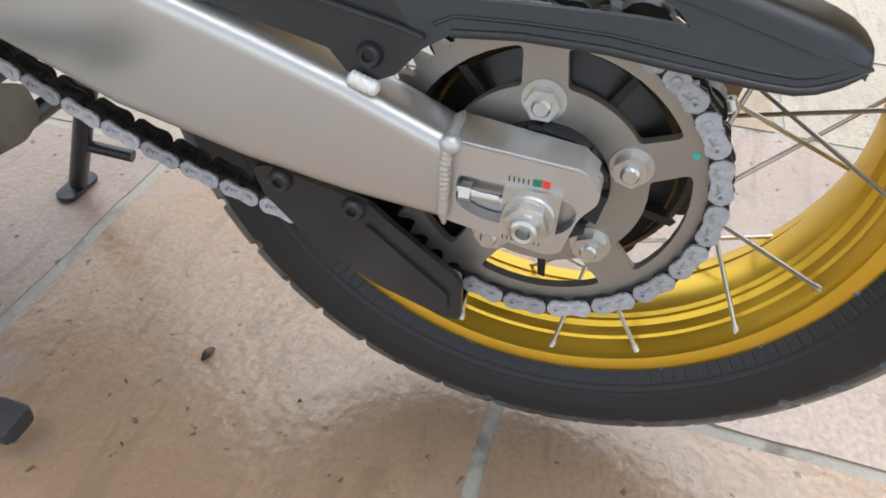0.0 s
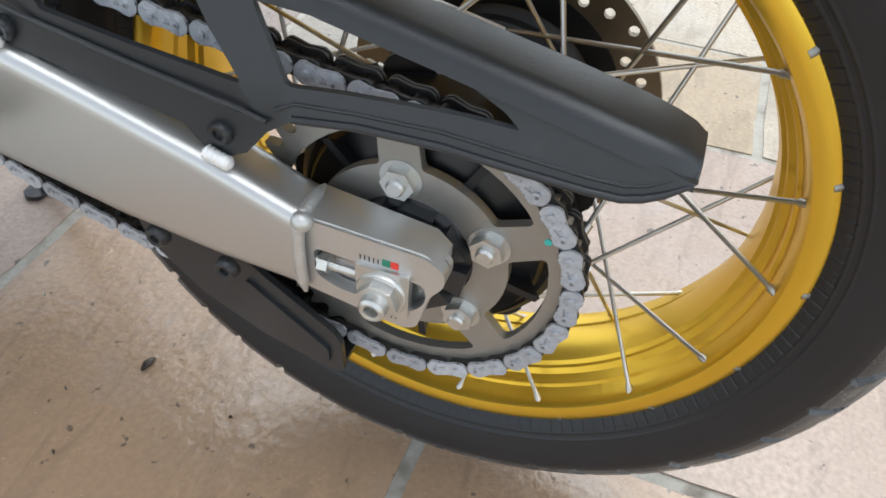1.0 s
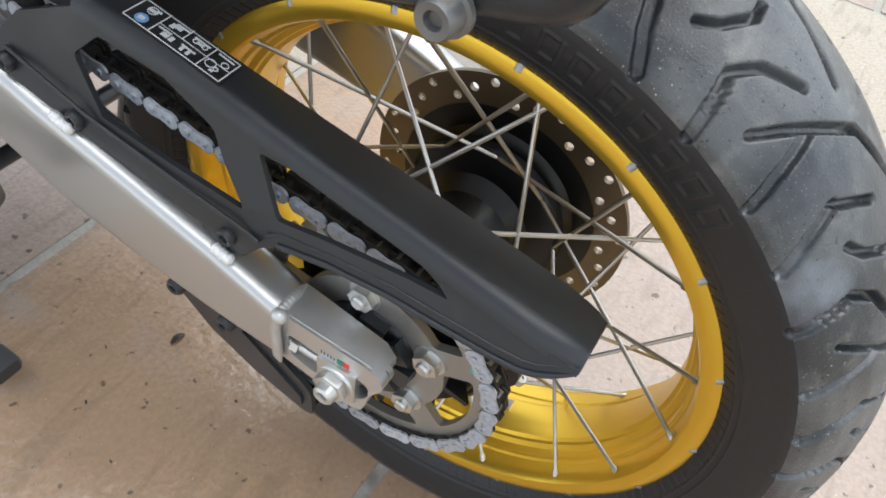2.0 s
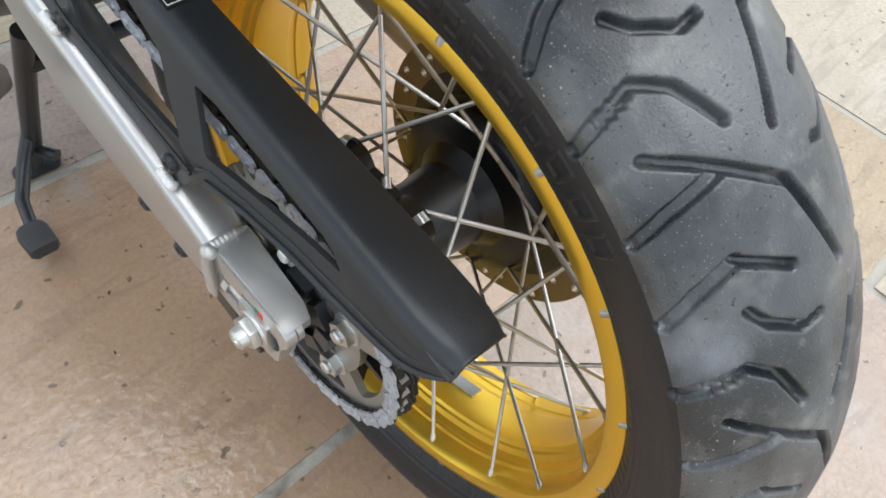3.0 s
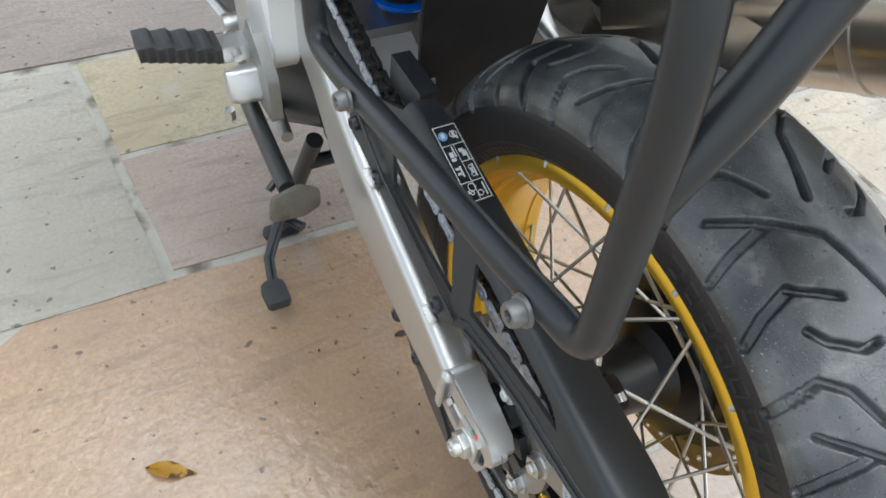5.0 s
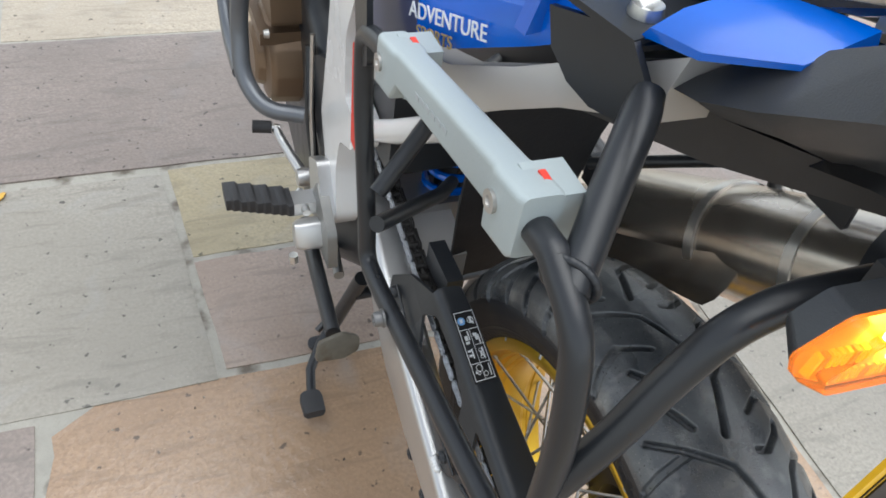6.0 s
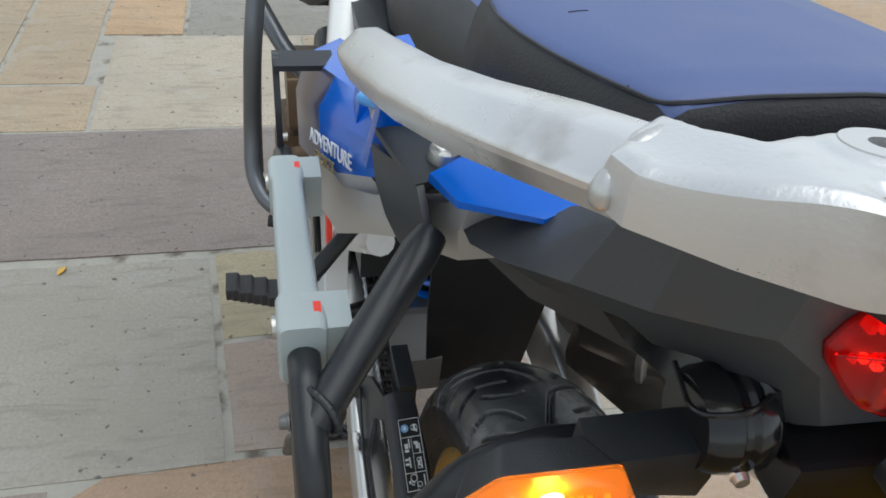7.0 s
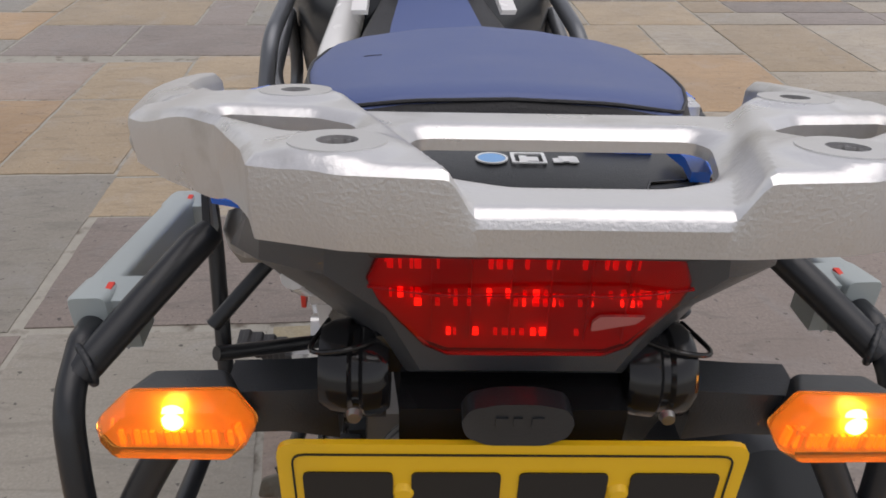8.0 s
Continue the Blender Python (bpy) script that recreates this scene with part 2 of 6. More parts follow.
def add_prism(bm, poly, lo, hi, axis="x", taper=None):
    """A polygon in the two other axes, drawn out from lo to hi along axis; taper: the polygon at hi."""
    def at(u, v, w):
        return {"x": (w, u, v), "y": (u, w, v), "z": (u, v, w)}[axis]
    a = [bm.verts.new(at(u, v, lo)) for u, v in poly]
    b = [bm.verts.new(at(u, v, hi)) for u, v in (taper or poly)]
    bm.faces.new(a[::-1])
    bm.faces.new(b)
    for k in range(len(a)):
        j = (k + 1) % len(a)
        bm.faces.new((a[k], a[j], b[j], b[k]))
    return bm


def cut_plate(outer, holes, lo, hi, axis="x", taper=None):
    """A plate with openings: outlines in the two other axes, from lo to hi along axis; taper: the outline at hi."""
    bm = bmesh.new()

    def at(u, v, w):
        return {"x": (w, u, v), "y": (u, w, v), "z": (u, v, w)}[axis]
    loops, edges = [], []
    for poly in [outer, *holes]:
        vs = [bm.verts.new(at(u, v, lo)) for u, v in poly]
        loops.append(vs)
        edges += [bm.edges.new((vs[k], vs[(k + 1) % len(vs)])) for k in range(len(vs))]
    bmesh.ops.triangle_fill(bm, use_beauty=True, use_dissolve=False, edges=edges)
    faces = list(bm.faces)
    top = {}
    for vs, poly in zip(loops, [taper or outer, *holes]):
        for v, (p, q) in zip(vs, poly):
            top[v] = bm.verts.new(at(p, q, hi))
    for f in faces:
        bm.faces.new([top[v] for v in f.verts][::-1])
    for vs in loops:
        for k in range(len(vs)):
            a, b = vs[k], vs[(k + 1) % len(vs)]
            bm.faces.new((a, b, top[b], top[a]))
    return bm


def circle(u, v, r, n=20):
    return [(u + r * math.cos(t), v + r * math.sin(t)) for t in np.linspace(0, 2 * math.pi, n, endpoint=False)]


def rounded(poly, r, n=4):
    """A polygon with its corners rounded by r (or one radius for each)."""
    out = []
    m = len(poly)
    rs = r if isinstance(r, (list, tuple)) else [r] * m
    for k in range(m):
        a, p, c = (Vector(poly[(k + j) % m]) for j in (-1, 0, 1))
        d = min(rs[k], 0.45 * (p - a).length, 0.45 * (c - p).length)
        s, e = p + (a - p).normalized() * d, p + (c - p).normalized() * d
        if d < 1e-6:
            out.append(tuple(p))
            continue
        out += [tuple(s.lerp(p, t).lerp(p.lerp(e, t), t)) for t in np.linspace(0, 1, n + 1)]
    return out


def prism(poly, lo, hi, axis="x", taper=None):
    return add_prism(bmesh.new(), poly, lo, hi, axis, taper)


def loft(rings, closed=True, cap=True, bm=None):
    """A skin over rings of equal numbers of points."""
    bm = bm or bmesh.new()
    vs = [[bm.verts.new(p) for p in ring] for ring in rings]
    n = len(vs[0])
    for a, b in zip(vs, vs[1:]):
        for k in range(n if closed else n - 1):
            j = (k + 1) % n
            bm.faces.new((a[k], a[j], b[j], b[k]))
    if cap and closed:
        bm.faces.new(vs[0][::-1])
        bm.faces.new(vs[-1])
    return bm


def lathe(profile, seg=96, a0=0.0, a1=2 * math.pi, closed=False, bm=None):
    """Profile of (x, r) turned about the x axis."""
    bm = bm or bmesh.new()
    full = abs(a1 - a0 - 2 * math.pi) < 1e-6
    angs = np.linspace(a0, a1, seg, endpoint=not full)
    rings = [[bm.verts.new((x, r * math.cos(a), r * math.sin(a))) for x, r in profile] for a in angs]
    n = len(profile)
    for i in range(seg if full else seg - 1):
        p, q = rings[i], rings[(i + 1) % seg]
        for k in range(n if closed else n - 1):
            j = (k + 1) % n
            bm.faces.new((p[k], p[j], q[j], q[k]))
    return bm


def box(x0, x1, y0, y1, z0, z1, bm=None):
    return add_prism(bm or bmesh.new(), [(x0, y0), (x1, y0), (x1, y1), (x0, y1)], z0, z1, "z")


def hexagon(r, turn=0.0, n=6):
    return [(r * math.cos(turn + k * 2 * math.pi / n), r * math.sin(turn + k * 2 * math.pi / n)) for k in range(n)]


def move(bm, m):
    bmesh.ops.transform(bm, matrix=m, verts=bm.verts)
    return bm


def shifted(poly, du, dv):
    return [(u + du, v + dv) for u, v in poly]



# ---- ground: sandstone paving ----


def stone(name, base, wet):
    """Riven sandstone; wet: how much of it shines with rain."""
    m = bpy.data.materials.new(name)
    m.use_nodes = True
    n, l = m.node_tree.nodes, m.node_tree.links
    b = n["Principled BSDF"]
    g = n.new("ShaderNodeNewGeometry")
    ob = n.new("ShaderNodeObjectInfo")

    def noise_at(scale, detail=6, dist=0.0):
        t = n.new("ShaderNodeTexNoise")
        t.inputs["Scale"].default_value, t.inputs["Detail"].default_value, t.inputs["Distortion"].default_value = scale, detail, dist
        l.new(g.outputs["Position"], t.inputs["Vector"])
        return t.outputs["Fac"]

    def blend(fac, a, c):
        x = n.new("ShaderNodeMix")
        x.data_type = "RGBA"
        l.new(fac, x.inputs[0])
        for k, v in ((6, a), (7, c)):
            if isinstance(v, tuple):
                x.inputs[k].default_value = (*v, 1)
            else:
                l.new(v, x.inputs[k])
        return x.outputs[2]

    def ramp(fac, a, c, lo=0.0, hi=1.0):
        r = n.new("ShaderNodeMapRange")
        r.inputs[1].default_value, r.inputs[2].default_value, r.inputs[3].default_value, r.inputs[4].default_value = a, c, lo, hi
        l.new(fac, r.inputs[0])
        return r.outputs[0]

    c1 = blend(ramp(noise_at(2.2, 4, 0.6), 0.35, 0.65), tuple(c * 0.86 for c in base), tuple(min(1, c * 1.14) for c in base))
    grain = noise_at(140, 4)
    c2 = blend(ramp(grain, 0.3, 0.7), tuple(c * 0.78 for c in base), c1)
    grey = tuple(0.45 * c + 0.55 * (sum(base) / 3) * 1.1 for c in base)
    c3 = blend(ramp(noise_at(5.5, 7, 1.0), 0.55, 0.78, 0.0, 0.7), c2, grey)
    streak = n.new("ShaderNodeMapping")
    l.new(g.outputs["Position"], streak.inputs["Vector"])
    streak.inputs["Scale"].default_value = (5.0, 26.0, 5.0)
    lines = n.new("ShaderNodeTexNoise")
    lines.inputs["Scale"].default_value, lines.inputs["Detail"].default_value, lines.inputs["Distortion"].default_value = 1.0, 8, 1.2
    l.new(streak.outputs["Vector"], lines.inputs["Vector"])
    c3 = blend(ramp(lines.outputs["Fac"], 0.54, 0.66, 0.0, 0.55), c3, tuple(c * 0.6 for c in base))
    spots = blend(ramp(noise_at(46, 5), 0.66, 0.70), c3, tuple(c * 0.28 for c in base))
    spots = blend(ramp(noise_at(230, 2), 0.72, 0.76), spots, tuple(min(1.0, c * 1.3 + 0.02) for c in base))
    h = n.new("ShaderNodeHueSaturation")
    l.new(ramp(ob.outputs["Random"], 0, 1, 0.88, 1.12), h.inputs["Value"])
    l.new(spots, h.inputs["Color"])
    l.new(h.outputs["Color"], b.inputs["Base Color"])
    film = ramp(noise_at(1.7, 5, 0.4), 0.28, 0.66, 0.6, 0.6 - 0.2 * wet)
    puddle = ramp(noise_at(3.2, 7, 0.8), 0.30, 0.66, 0.55 * wet, wet)
    l.new(puddle, b.inputs["Coat Weight"])
    l.new(ramp(noise_at(30, 5), 0.35, 0.7, 0.02, 0.12), b.inputs["Coat Roughness"])
    b.inputs["Coat IOR"].default_value = 1.65
    ripple = n.new("ShaderNodeBump")
    ripple.inputs["Strength"].default_value, ripple.inputs["Distance"].default_value = 0.6, 0.0035
    l.new(noise_at(64, 6, 0.4), ripple.inputs["Height"])
    l.new(ripple.outputs["Normal"], b.inputs["Coat Normal"])
    pores = ramp(noise_at(60, 4), 0.45, 0.7, 0.0, 0.16)
    s = n.new("ShaderNodeMath")
    l.new(film, s.inputs[0])
    l.new(pores, s.inputs[1])
    l.new(s.outputs[0], b.inputs["Roughness"])
    height = n.new("ShaderNodeMath")
    height.operation = "MULTIPLY_ADD"
    height.inputs[1].default_value = 0.35
    l.new(grain, height.inputs[0])
    l.new(noise_at(26, 6, 0.5), height.inputs[2])
    bp = n.new("ShaderNodeBump")
    bp.inputs["Strength"].default_value, bp.inputs["Distance"].default_value = 0.75, 0.007
    l.new(height.outputs[0], bp.inputs["Height"])
    l.new(bp.outputs["Normal"], b.inputs["Normal"])
    return m


TAN = stone("tan sandstone", (0.375, 0.29, 0.19), 0.3)
BUFF = stone("buff sandstone", (0.39, 0.335, 0.26), 0.35)
PINK = stone("pink sandstone", (0.35, 0.265, 0.21), 0.6)
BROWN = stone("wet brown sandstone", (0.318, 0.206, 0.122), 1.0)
GREY = stone("grey sandstone", (0.275, 0.252, 0.212), 0.4)
MAUVE = stone("mauve sandstone", (0.25, 0.205, 0.178), 0.4)
OCHRE = stone("ochre sandstone", (0.38, 0.32, 0.2), 0.4)
ORANGE = stone("orange sandstone", (0.41, 0.275, 0.155), 0.3)

ground = part("ground", box(-40, 40, -40, 60, -0.3, -0.006), GROUT)
tagged(ground, "mortar bed of a sandstone patio in daylight", "ground", kind="structure")


def slab(x0, x1, y0, y1, m, lean_0=0.0, lean_1=0.0, jag=0.005):
    """One riven paving slab with a wavering edge and a slightly uneven top; lean: how far its two long edges run askew."""
    rnd = random.Random(int(x0 * 977) * 31 + int(y0 * 1013))
    g = 0.0085
    x0, x1, y0, y1 = x0 + g, x1 - g, y0 + g, y1 - g
    nx, ny = max(2, min(16, int((x1 - x0) / 0.045))), max(2, min(16, int((y1 - y0) / 0.045)))
    cx, cy = (x0 + x1) / 2, (y0 + y1) / 2
    tilt_x, tilt_y, up = rnd.uniform(-0.003, 0.003), rnd.uniform(-0.003, 0.003), rnd.uniform(-0.001, 0.0015)
    bm = bmesh.new()
    rows = []
    for j in range(ny + 1):
        row = []
        for i in range(nx + 1):
            x, y = x0 + (x1 - x0) * i / nx, y0 + (y1 - y0) * j / ny
            x += (lean_0 * (1 - i / nx) + lean_1 * i / nx) * (j / ny - 0.5)
            edge = i in (0, nx) or j in (0, ny)
            wob = noise.noise((x * 9, y * 9, 3.1)) * jag
            if i in (0, nx):
                x += wob
            if j in (0, ny):
                y += noise.noise((x * 9, y * 9, 7.7)) * jag
            z = up + tilt_x * (x - cx) + tilt_y * (y - cy) + 0.0012 * noise.noise((x * 14, y * 14, 0)) - (0.0035 if edge else 0)
            row.append(bm.verts.new((x - cx, y - cy, z)))
        rows.append(row)
    for a, b in zip(rows, rows[1:]):
        for k in range(nx):
            bm.faces.new((a[k], a[k + 1], b[k + 1], b[k]))
    rim = [rows[0][k] for k in range(nx + 1)] + [rows[j][nx] for j in range(1, ny + 1)] + [rows[ny][k] for k in range(nx - 1, -1, -1)] + [rows[j][0] for j in range(ny - 1, 0, -1)]
    low = [bm.verts.new((v.co.x, v.co.y, -0.02)) for v in rim]
    for k in range(len(rim)):
        j = (k + 1) % len(rim)
        bm.faces.new((rim[j], rim[k], low[k], low[j]))
    o = part("paving_slab", bm, m, ground, smooth=50)
    o.location = (cx, cy, 0)
    return o


NEAR = [
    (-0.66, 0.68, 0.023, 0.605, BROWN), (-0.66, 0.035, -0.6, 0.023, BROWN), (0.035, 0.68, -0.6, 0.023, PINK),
    (-1.04, -0.374, 0.585, 1.215, GREY, 0.0, -0.048), (-0.362, 0.31, 0.605, 0.915, PINK, -0.024, 0.0), (0.31, 0.68, 0.605, 1.23, BUFF),
    (-0.386, -0.02, 0.915, 1.23, OCHRE, -0.024, 0.0), (-0.02, 0.31, 0.915, 1.23, GREY), (-1.04, -0.66, -0.6, 0.585, MAUVE),
    (-1.06, 0.68, 1.23, 1.84, MAUVE), (-0.775, -0.1, 1.84, 2.53, BUFF), (-0.1, 0.68, 1.84, 2.53, TAN),
    (-1.1, -0.775, 1.84, 2.145, TAN), (-1.1, -0.82, 2.145, 3.09, TAN), (-0.82, -0.525, 2.53, 3.09, ORANGE), (-0.525, 0.1, 2.53, 3.09, GREY),
    (0.1, 0.68, 2.53, 3.09, PINK), (-1.7, -1.08, 1.215, 2.17, GREY), (-1.65, -1.04, 0.4, 1.215, MAUVE), (-1.65, -1.04, -0.6, 0.4, ORANGE),
    (-1.55, -1.1, 2.17, 2.95, TAN), (-1.55, -1.1, 2.95, 3.5, TAN), (-2.1, -1.55, 2.95, 3.5, PINK), (-2.15, -1.55, 2.17, 2.95, ORANGE),
    (-1.1, -0.2, 3.09, 3.6, TAN), (-0.2, 0.68, 3.09, 3.6, MAUVE), (0.68, 1.02, -0.3, 0.0, TAN), (0.68, 1.02, 0.0, 0.6, GREY),
    (0.68, 1.19, 0.6, 1.53, MAUVE), (0.68, 1.02, -0.6, -0.3, BUFF), (1.02, 1.62, -0.6, 0.6, BUFF), (1.19, 1.8, 0.6, 1.2, GREY), (1.19, 1.8, 1.2, 2.1, MAUVE),
    (0.68, 1.19, 1.53, 2.45, TAN), (1.19, 1.9, 2.1, 2.75, BUFF), (0.68, 1.3, 2.45, 3.6, TAN), (1.3, 1.9, 2.75, 3.6, ORANGE),
]
rnd = random.Random(4)
KINDS = [TAN, TAN, BUFF, PINK, GREY, MAUVE, ORANGE, TAN, MAUVE]
FAR = []


def course(x0, x1, y0, y1):
    """Fills a rectangle with random slabs in courses."""
    y = y0
    while y < y1 - 0.01:
        h = min(rnd.choice((0.3, 0.6, 0.6, 0.9)), y1 - y)
        x = x0
        while x < x1 - 0.01:
            w = min(rnd.choice((0.3, 0.6, 0.6, 0.9)), x1 - x)
            FAR.append((x, x + w, y, y + h, rnd.choice(KINDS)))
            x += w
        y += h


course(-3.6, -2.15, 0.6, 5.4)
course(-2.15, -1.7, 0.4, 2.17)
course(-2.15, 1.9, 3.6, 5.4)
course(1.9, 4.4, -0.6, 5.4)
course(-3.2, 2.4, -1.8, -0.6)
course(-3.2, -1.65, -0.6, 0.4)
course(1.62, 1.9, -0.6, 0.6)
course(2.4, 4.4, -1.8, -0.6)
course(-3.6, -3.2, -1.8, 0.6)
course(-3.2, -2.15, 0.4, 0.6)
course(-3.6, 4.4, -2.7, -1.8)

# a fallen leaf and grit on the paving
bm = bmesh.new()
left, right = [], []
for k in range(9):
    t = k / 8
    w = 0.013 * math.sin(math.pi * min(1, t * 1.05)) * (1 - 0.35 * t) + 0.0006
    x, z = -0.035 + 0.07 * t, 0.004 + 0.004 * math.sin(5 * t)
    left.append(bm.verts.new((x, w, z + 0.003)))
    right.append(bm.verts.new((x, -w, z + 0.002 * math.cos(4 * t))))
mid = [bm.verts.new((-0.035 + 0.07 * k / 8, 0.001, 0.002)) for k in range(9)]
for k in range(8):
    bm.faces.new((left[k], mid[k], mid[k + 1], left[k + 1]))
    bm.faces.new((mid[k], right[k], right[k + 1], mid[k + 1]))
bmesh.ops.solidify(bm, geom=bm.faces[:], thickness=0.0006)
leaf = part("fallen_leaf", bm, LEAF)
leaf.location, leaf.rotation_euler = (-0.43, 0.268, 0.001), (0, 0, radians(-28))
tagged(leaf, "curled yellow and brown leaf lying on wet paving", "leaf")


def litter(name, x, y, length, width, turn, material, label, category):
    """A small curled scrap lying on the paving."""
    bm = loft([[(length * (t - 0.5), q * width * math.sin(math.pi * (0.08 + 0.84 * t)), 0.0015 + 0.003 * math.sin(3 * t) + 0.0015 * q * q) for q in (-1, -0.4, 0.4, 1)] + [(length * (t - 0.5), q * width * math.sin(math.pi * (0.08 + 0.84 * t)), 0.0006 + 0.003 * math.sin(3 * t)) for q in (1, -1)] for t in np.linspace(0, 1, 7)])
    o = part(name, bm, material)
    o.location, o.rotation_euler = (x, y, 0.0005), (0, 0, radians(turn))
    return tagged(o, label, category)


DARK_LEAF = mat("dark wet leaf", (0.035, 0.022, 0.016), 0.35, vary=0.4, scale=90)
litter("dead_leaf", -0.045, 0.350, 0.021, 0.0045, -12, DARK_LEAF, "small dark wet leaf lying on brown paving", "leaf")
scraps = random.Random(8)
for k in range(12):
    x, y = scraps.uniform(-0.6, 0.25), scraps.uniform(0.02, 0.56)
    o = litter("grit", x, y, scraps.uniform(0.002, 0.005), scraps.uniform(0.0008, 0.0018), scraps.uniform(0, 180), (DARK_LEAF, GROUT, DARK_LEAF)[k % 3], "tiny scrap of grit on wet paving", "grit")
    tagged(o, "tiny scrap of grit on wet paving", "grit", group="grit on the paving")
leaf_far = litter("dead_leaf", -0.739, 1.185, 0.03, 0.007, 60, LEAF, "small yellow leaf lying on grey paving", "leaf")
litter("dead_leaf", -0.523, 3.114, 0.05, 0.016, 20, LEAF, "small yellow leaf lying on tan paving", "leaf")

# ---- motorcycle ----
bike = new("motorcycle")
tagged(bike, "blue and white adventure motorcycle on its centre stand on sandstone paving", "motorcycle")
AXLE = Vector((0, 0, 0.3877))

# rear wheel: rim with hub, disc, spokes and tyre
RIM = [(-0.0485, 0.2365), (-0.0495, 0.2445), (-0.0535, 0.2468), (-0.0575, 0.2440), (-0.0592, 0.240), (-0.0592, 0.2345), (-0.0575, 0.2295), (-0.054, 0.2275),
       (-0.047, 0.2262), (-0.0385, 0.2245), (-0.037, 0.2218), (-0.0345, 0.2212), (-0.033, 0.2225), (-0.0265, 0.221), (-0.0235, 0.2165), (-0.021, 0.2155), (-0.0185, 0.2125), (-0.008, 0.2105)]
RIM = RIM + [(-x, r) for x, r in RIM[::-1]]
RIM += [(0.048, 0.234), (0.0, 0.216), (-0.048, 0.234)]
wheel = part("rear_wheel", lathe(RIM, 160, closed=True), GOLD, bike, "gold anodised spoked rear rim", smooth=25)
wheel.location = AXLE
part("hub", lathe([(-0.05, 0.012), (-0.05, 0.046), (-0.03, 0.038), (0.0, 0.036), (0.03, 0.039), (0.043, 0.05),
                   (0.046, 0.074), (0.049, 0.078), (0.058, 0.078), (0.064, 0.07), (0.07, 0.06), (0.074, 0.03), (0.074, 0.012)], 64), BLACK_HUB, wheel, "black hub", smooth=30)
lobes = []
for k in range(144):
    t = 2 * math.pi * k / 144
    c = max(0.0, math.cos(9 * t + 0.6))
    lobes.append(((0.096 + 0.0135 * c ** 0.35) * math.cos(t), (0.096 + 0.0135 * c ** 0.35) * math.sin(t)))
part("hub_flange", prism(lobes, -0.068, -0.0525), BLACK_HUB, wheel, "scalloped black flange with spoke sockets", smooth=30, bevel=0.002)
for k in range(9):
    a = (2 * math.pi * k - 0.6) / 9
    screw = part("flange_screw", lathe([(0.0, 0.0), (0.0, 0.0016), (0.0012, 0.0022), (0.0012, 0.0046), (-0.006, 0.0052)], 14), ZINC, wheel, "bright screw end")
    screw.matrix_local = Matrix.Translation((-0.060, 0.1105 * math.cos(a), 0.1105 * math.sin(a))) @ pose(0, 0, 0, math.degrees(a) - 90, 0, 0) @ pose(0, 0, 0, 0, 0, 90)
part("hub_drum", lathe([(-0.09, 0.03), (-0.09, 0.088), (-0.084, 0.094), (-0.067, 0.097), (-0.0535, 0.09), (-0.046, 0.06), (-0.04, 0.04)], 64), BLACK_HUB, wheel, smooth=30)
holes = []
for k in range(36):
    a = k * 2 * math.pi / 36
    r = (0.106, 0.1135, 0.121)[k % 3]
    holes.append(circle(r * math.cos(a), r * math.sin(a), 0.0042, 10))
part("brake_disc", cut_plate(circle(0, 0, 0.128, 96), holes + [circle(0, 0, 0.098, 72)], 0.0765, 0.0815), BRAKE, wheel, "drilled rear brake disc")
carrier = lathe([(0.066, 0.05), (0.069, 0.07), (0.076, 0.078), (0.076, 0.098), (0.08, 0.098), (0.08, 0.05)], 64)
part("disc_carrier", carrier, BLACK_HUB, wheel)
abs_ring = lathe([(0.083, 0.045), (0.083, 0.058), (0.085, 0.058), (0.085, 0.045)], 64, closed=True)
part("speed_sensor_ring", abs_ring, STEEL, wheel)

# spokes: straight pull from each rim edge across to the far flange
spoke_src = head_src = socket_src = None
for side in (-1, 1):
    for k in range(18):
        a = radians(144.5 + 20.0 * k + (0 if side < 0 else 10))
        b = a - radians(3.5)
        reach = 0.0695 if side < 0 else 0.1005
        lead = 1 if k % 2 else -1
        h = a + lead * radians(58 if side < 0 else 44)
        p = Vector((side * 0.0545, 0.2365 * math.cos(a), 0.2365 * math.sin(a)))
        q = Vector((0.0535 if side < 0 else -0.0585, reach * math.cos(h), reach * math.sin(h)))
        d = q - p
        m = Matrix.Translation(p) @ d.to_track_quat("Z", "Y").to_matrix().to_4x4() @ Matrix.Diagonal((1, 1, d.length / 0.25, 1))
        if spoke_src is None:
            spoke_src = part("spoke", tube([(0, 0, 0), (0, 0, 0.016), (0, 0, 0.0175), (0, 0, 0.25)], [0.0029, 0.0029, 0.0018, 0.0018], 8), STEEL, wheel)
            spoke_src.matrix_local = m
        else:
            share("spoke", spoke_src, m, wheel)
        m = Matrix.Translation(q) @ d.to_track_quat("Z", "Y").to_matrix().to_4x4()
        if socket_src is None:
            socket_src = part("spoke_socket", tube([(0, 0, -0.004), (0, 0, 0.004)], 0.0036, 10), STEEL, wheel)
            socket_src.matrix_local = m
        else:
            share("spoke_socket", socket_src, m, wheel)
        m = Matrix.Translation((side * 0.0555, 0.2430 * math.cos(b), 0.2430 * math.sin(b))) @ pose(0, 0, 0, math.degrees(b), 0, 0) @ pose(0, 0, 0, 0, 0, side * 20)
        if head_src is None:
            dome = lathe([(-0.0022, 0.0), (-0.002, 0.0015), (-0.0012, 0.003), (0.0005, 0.0034), (0.004, 0.0034), (0.004, 0.0)], 16)
            head_src = part("nipple", move(dome, pose(0, 0, 0, 0, 0, -90)), SPROCKET, wheel)
            head_src.matrix_local = m
        else:
            share("nipple", head_src, m, wheel)
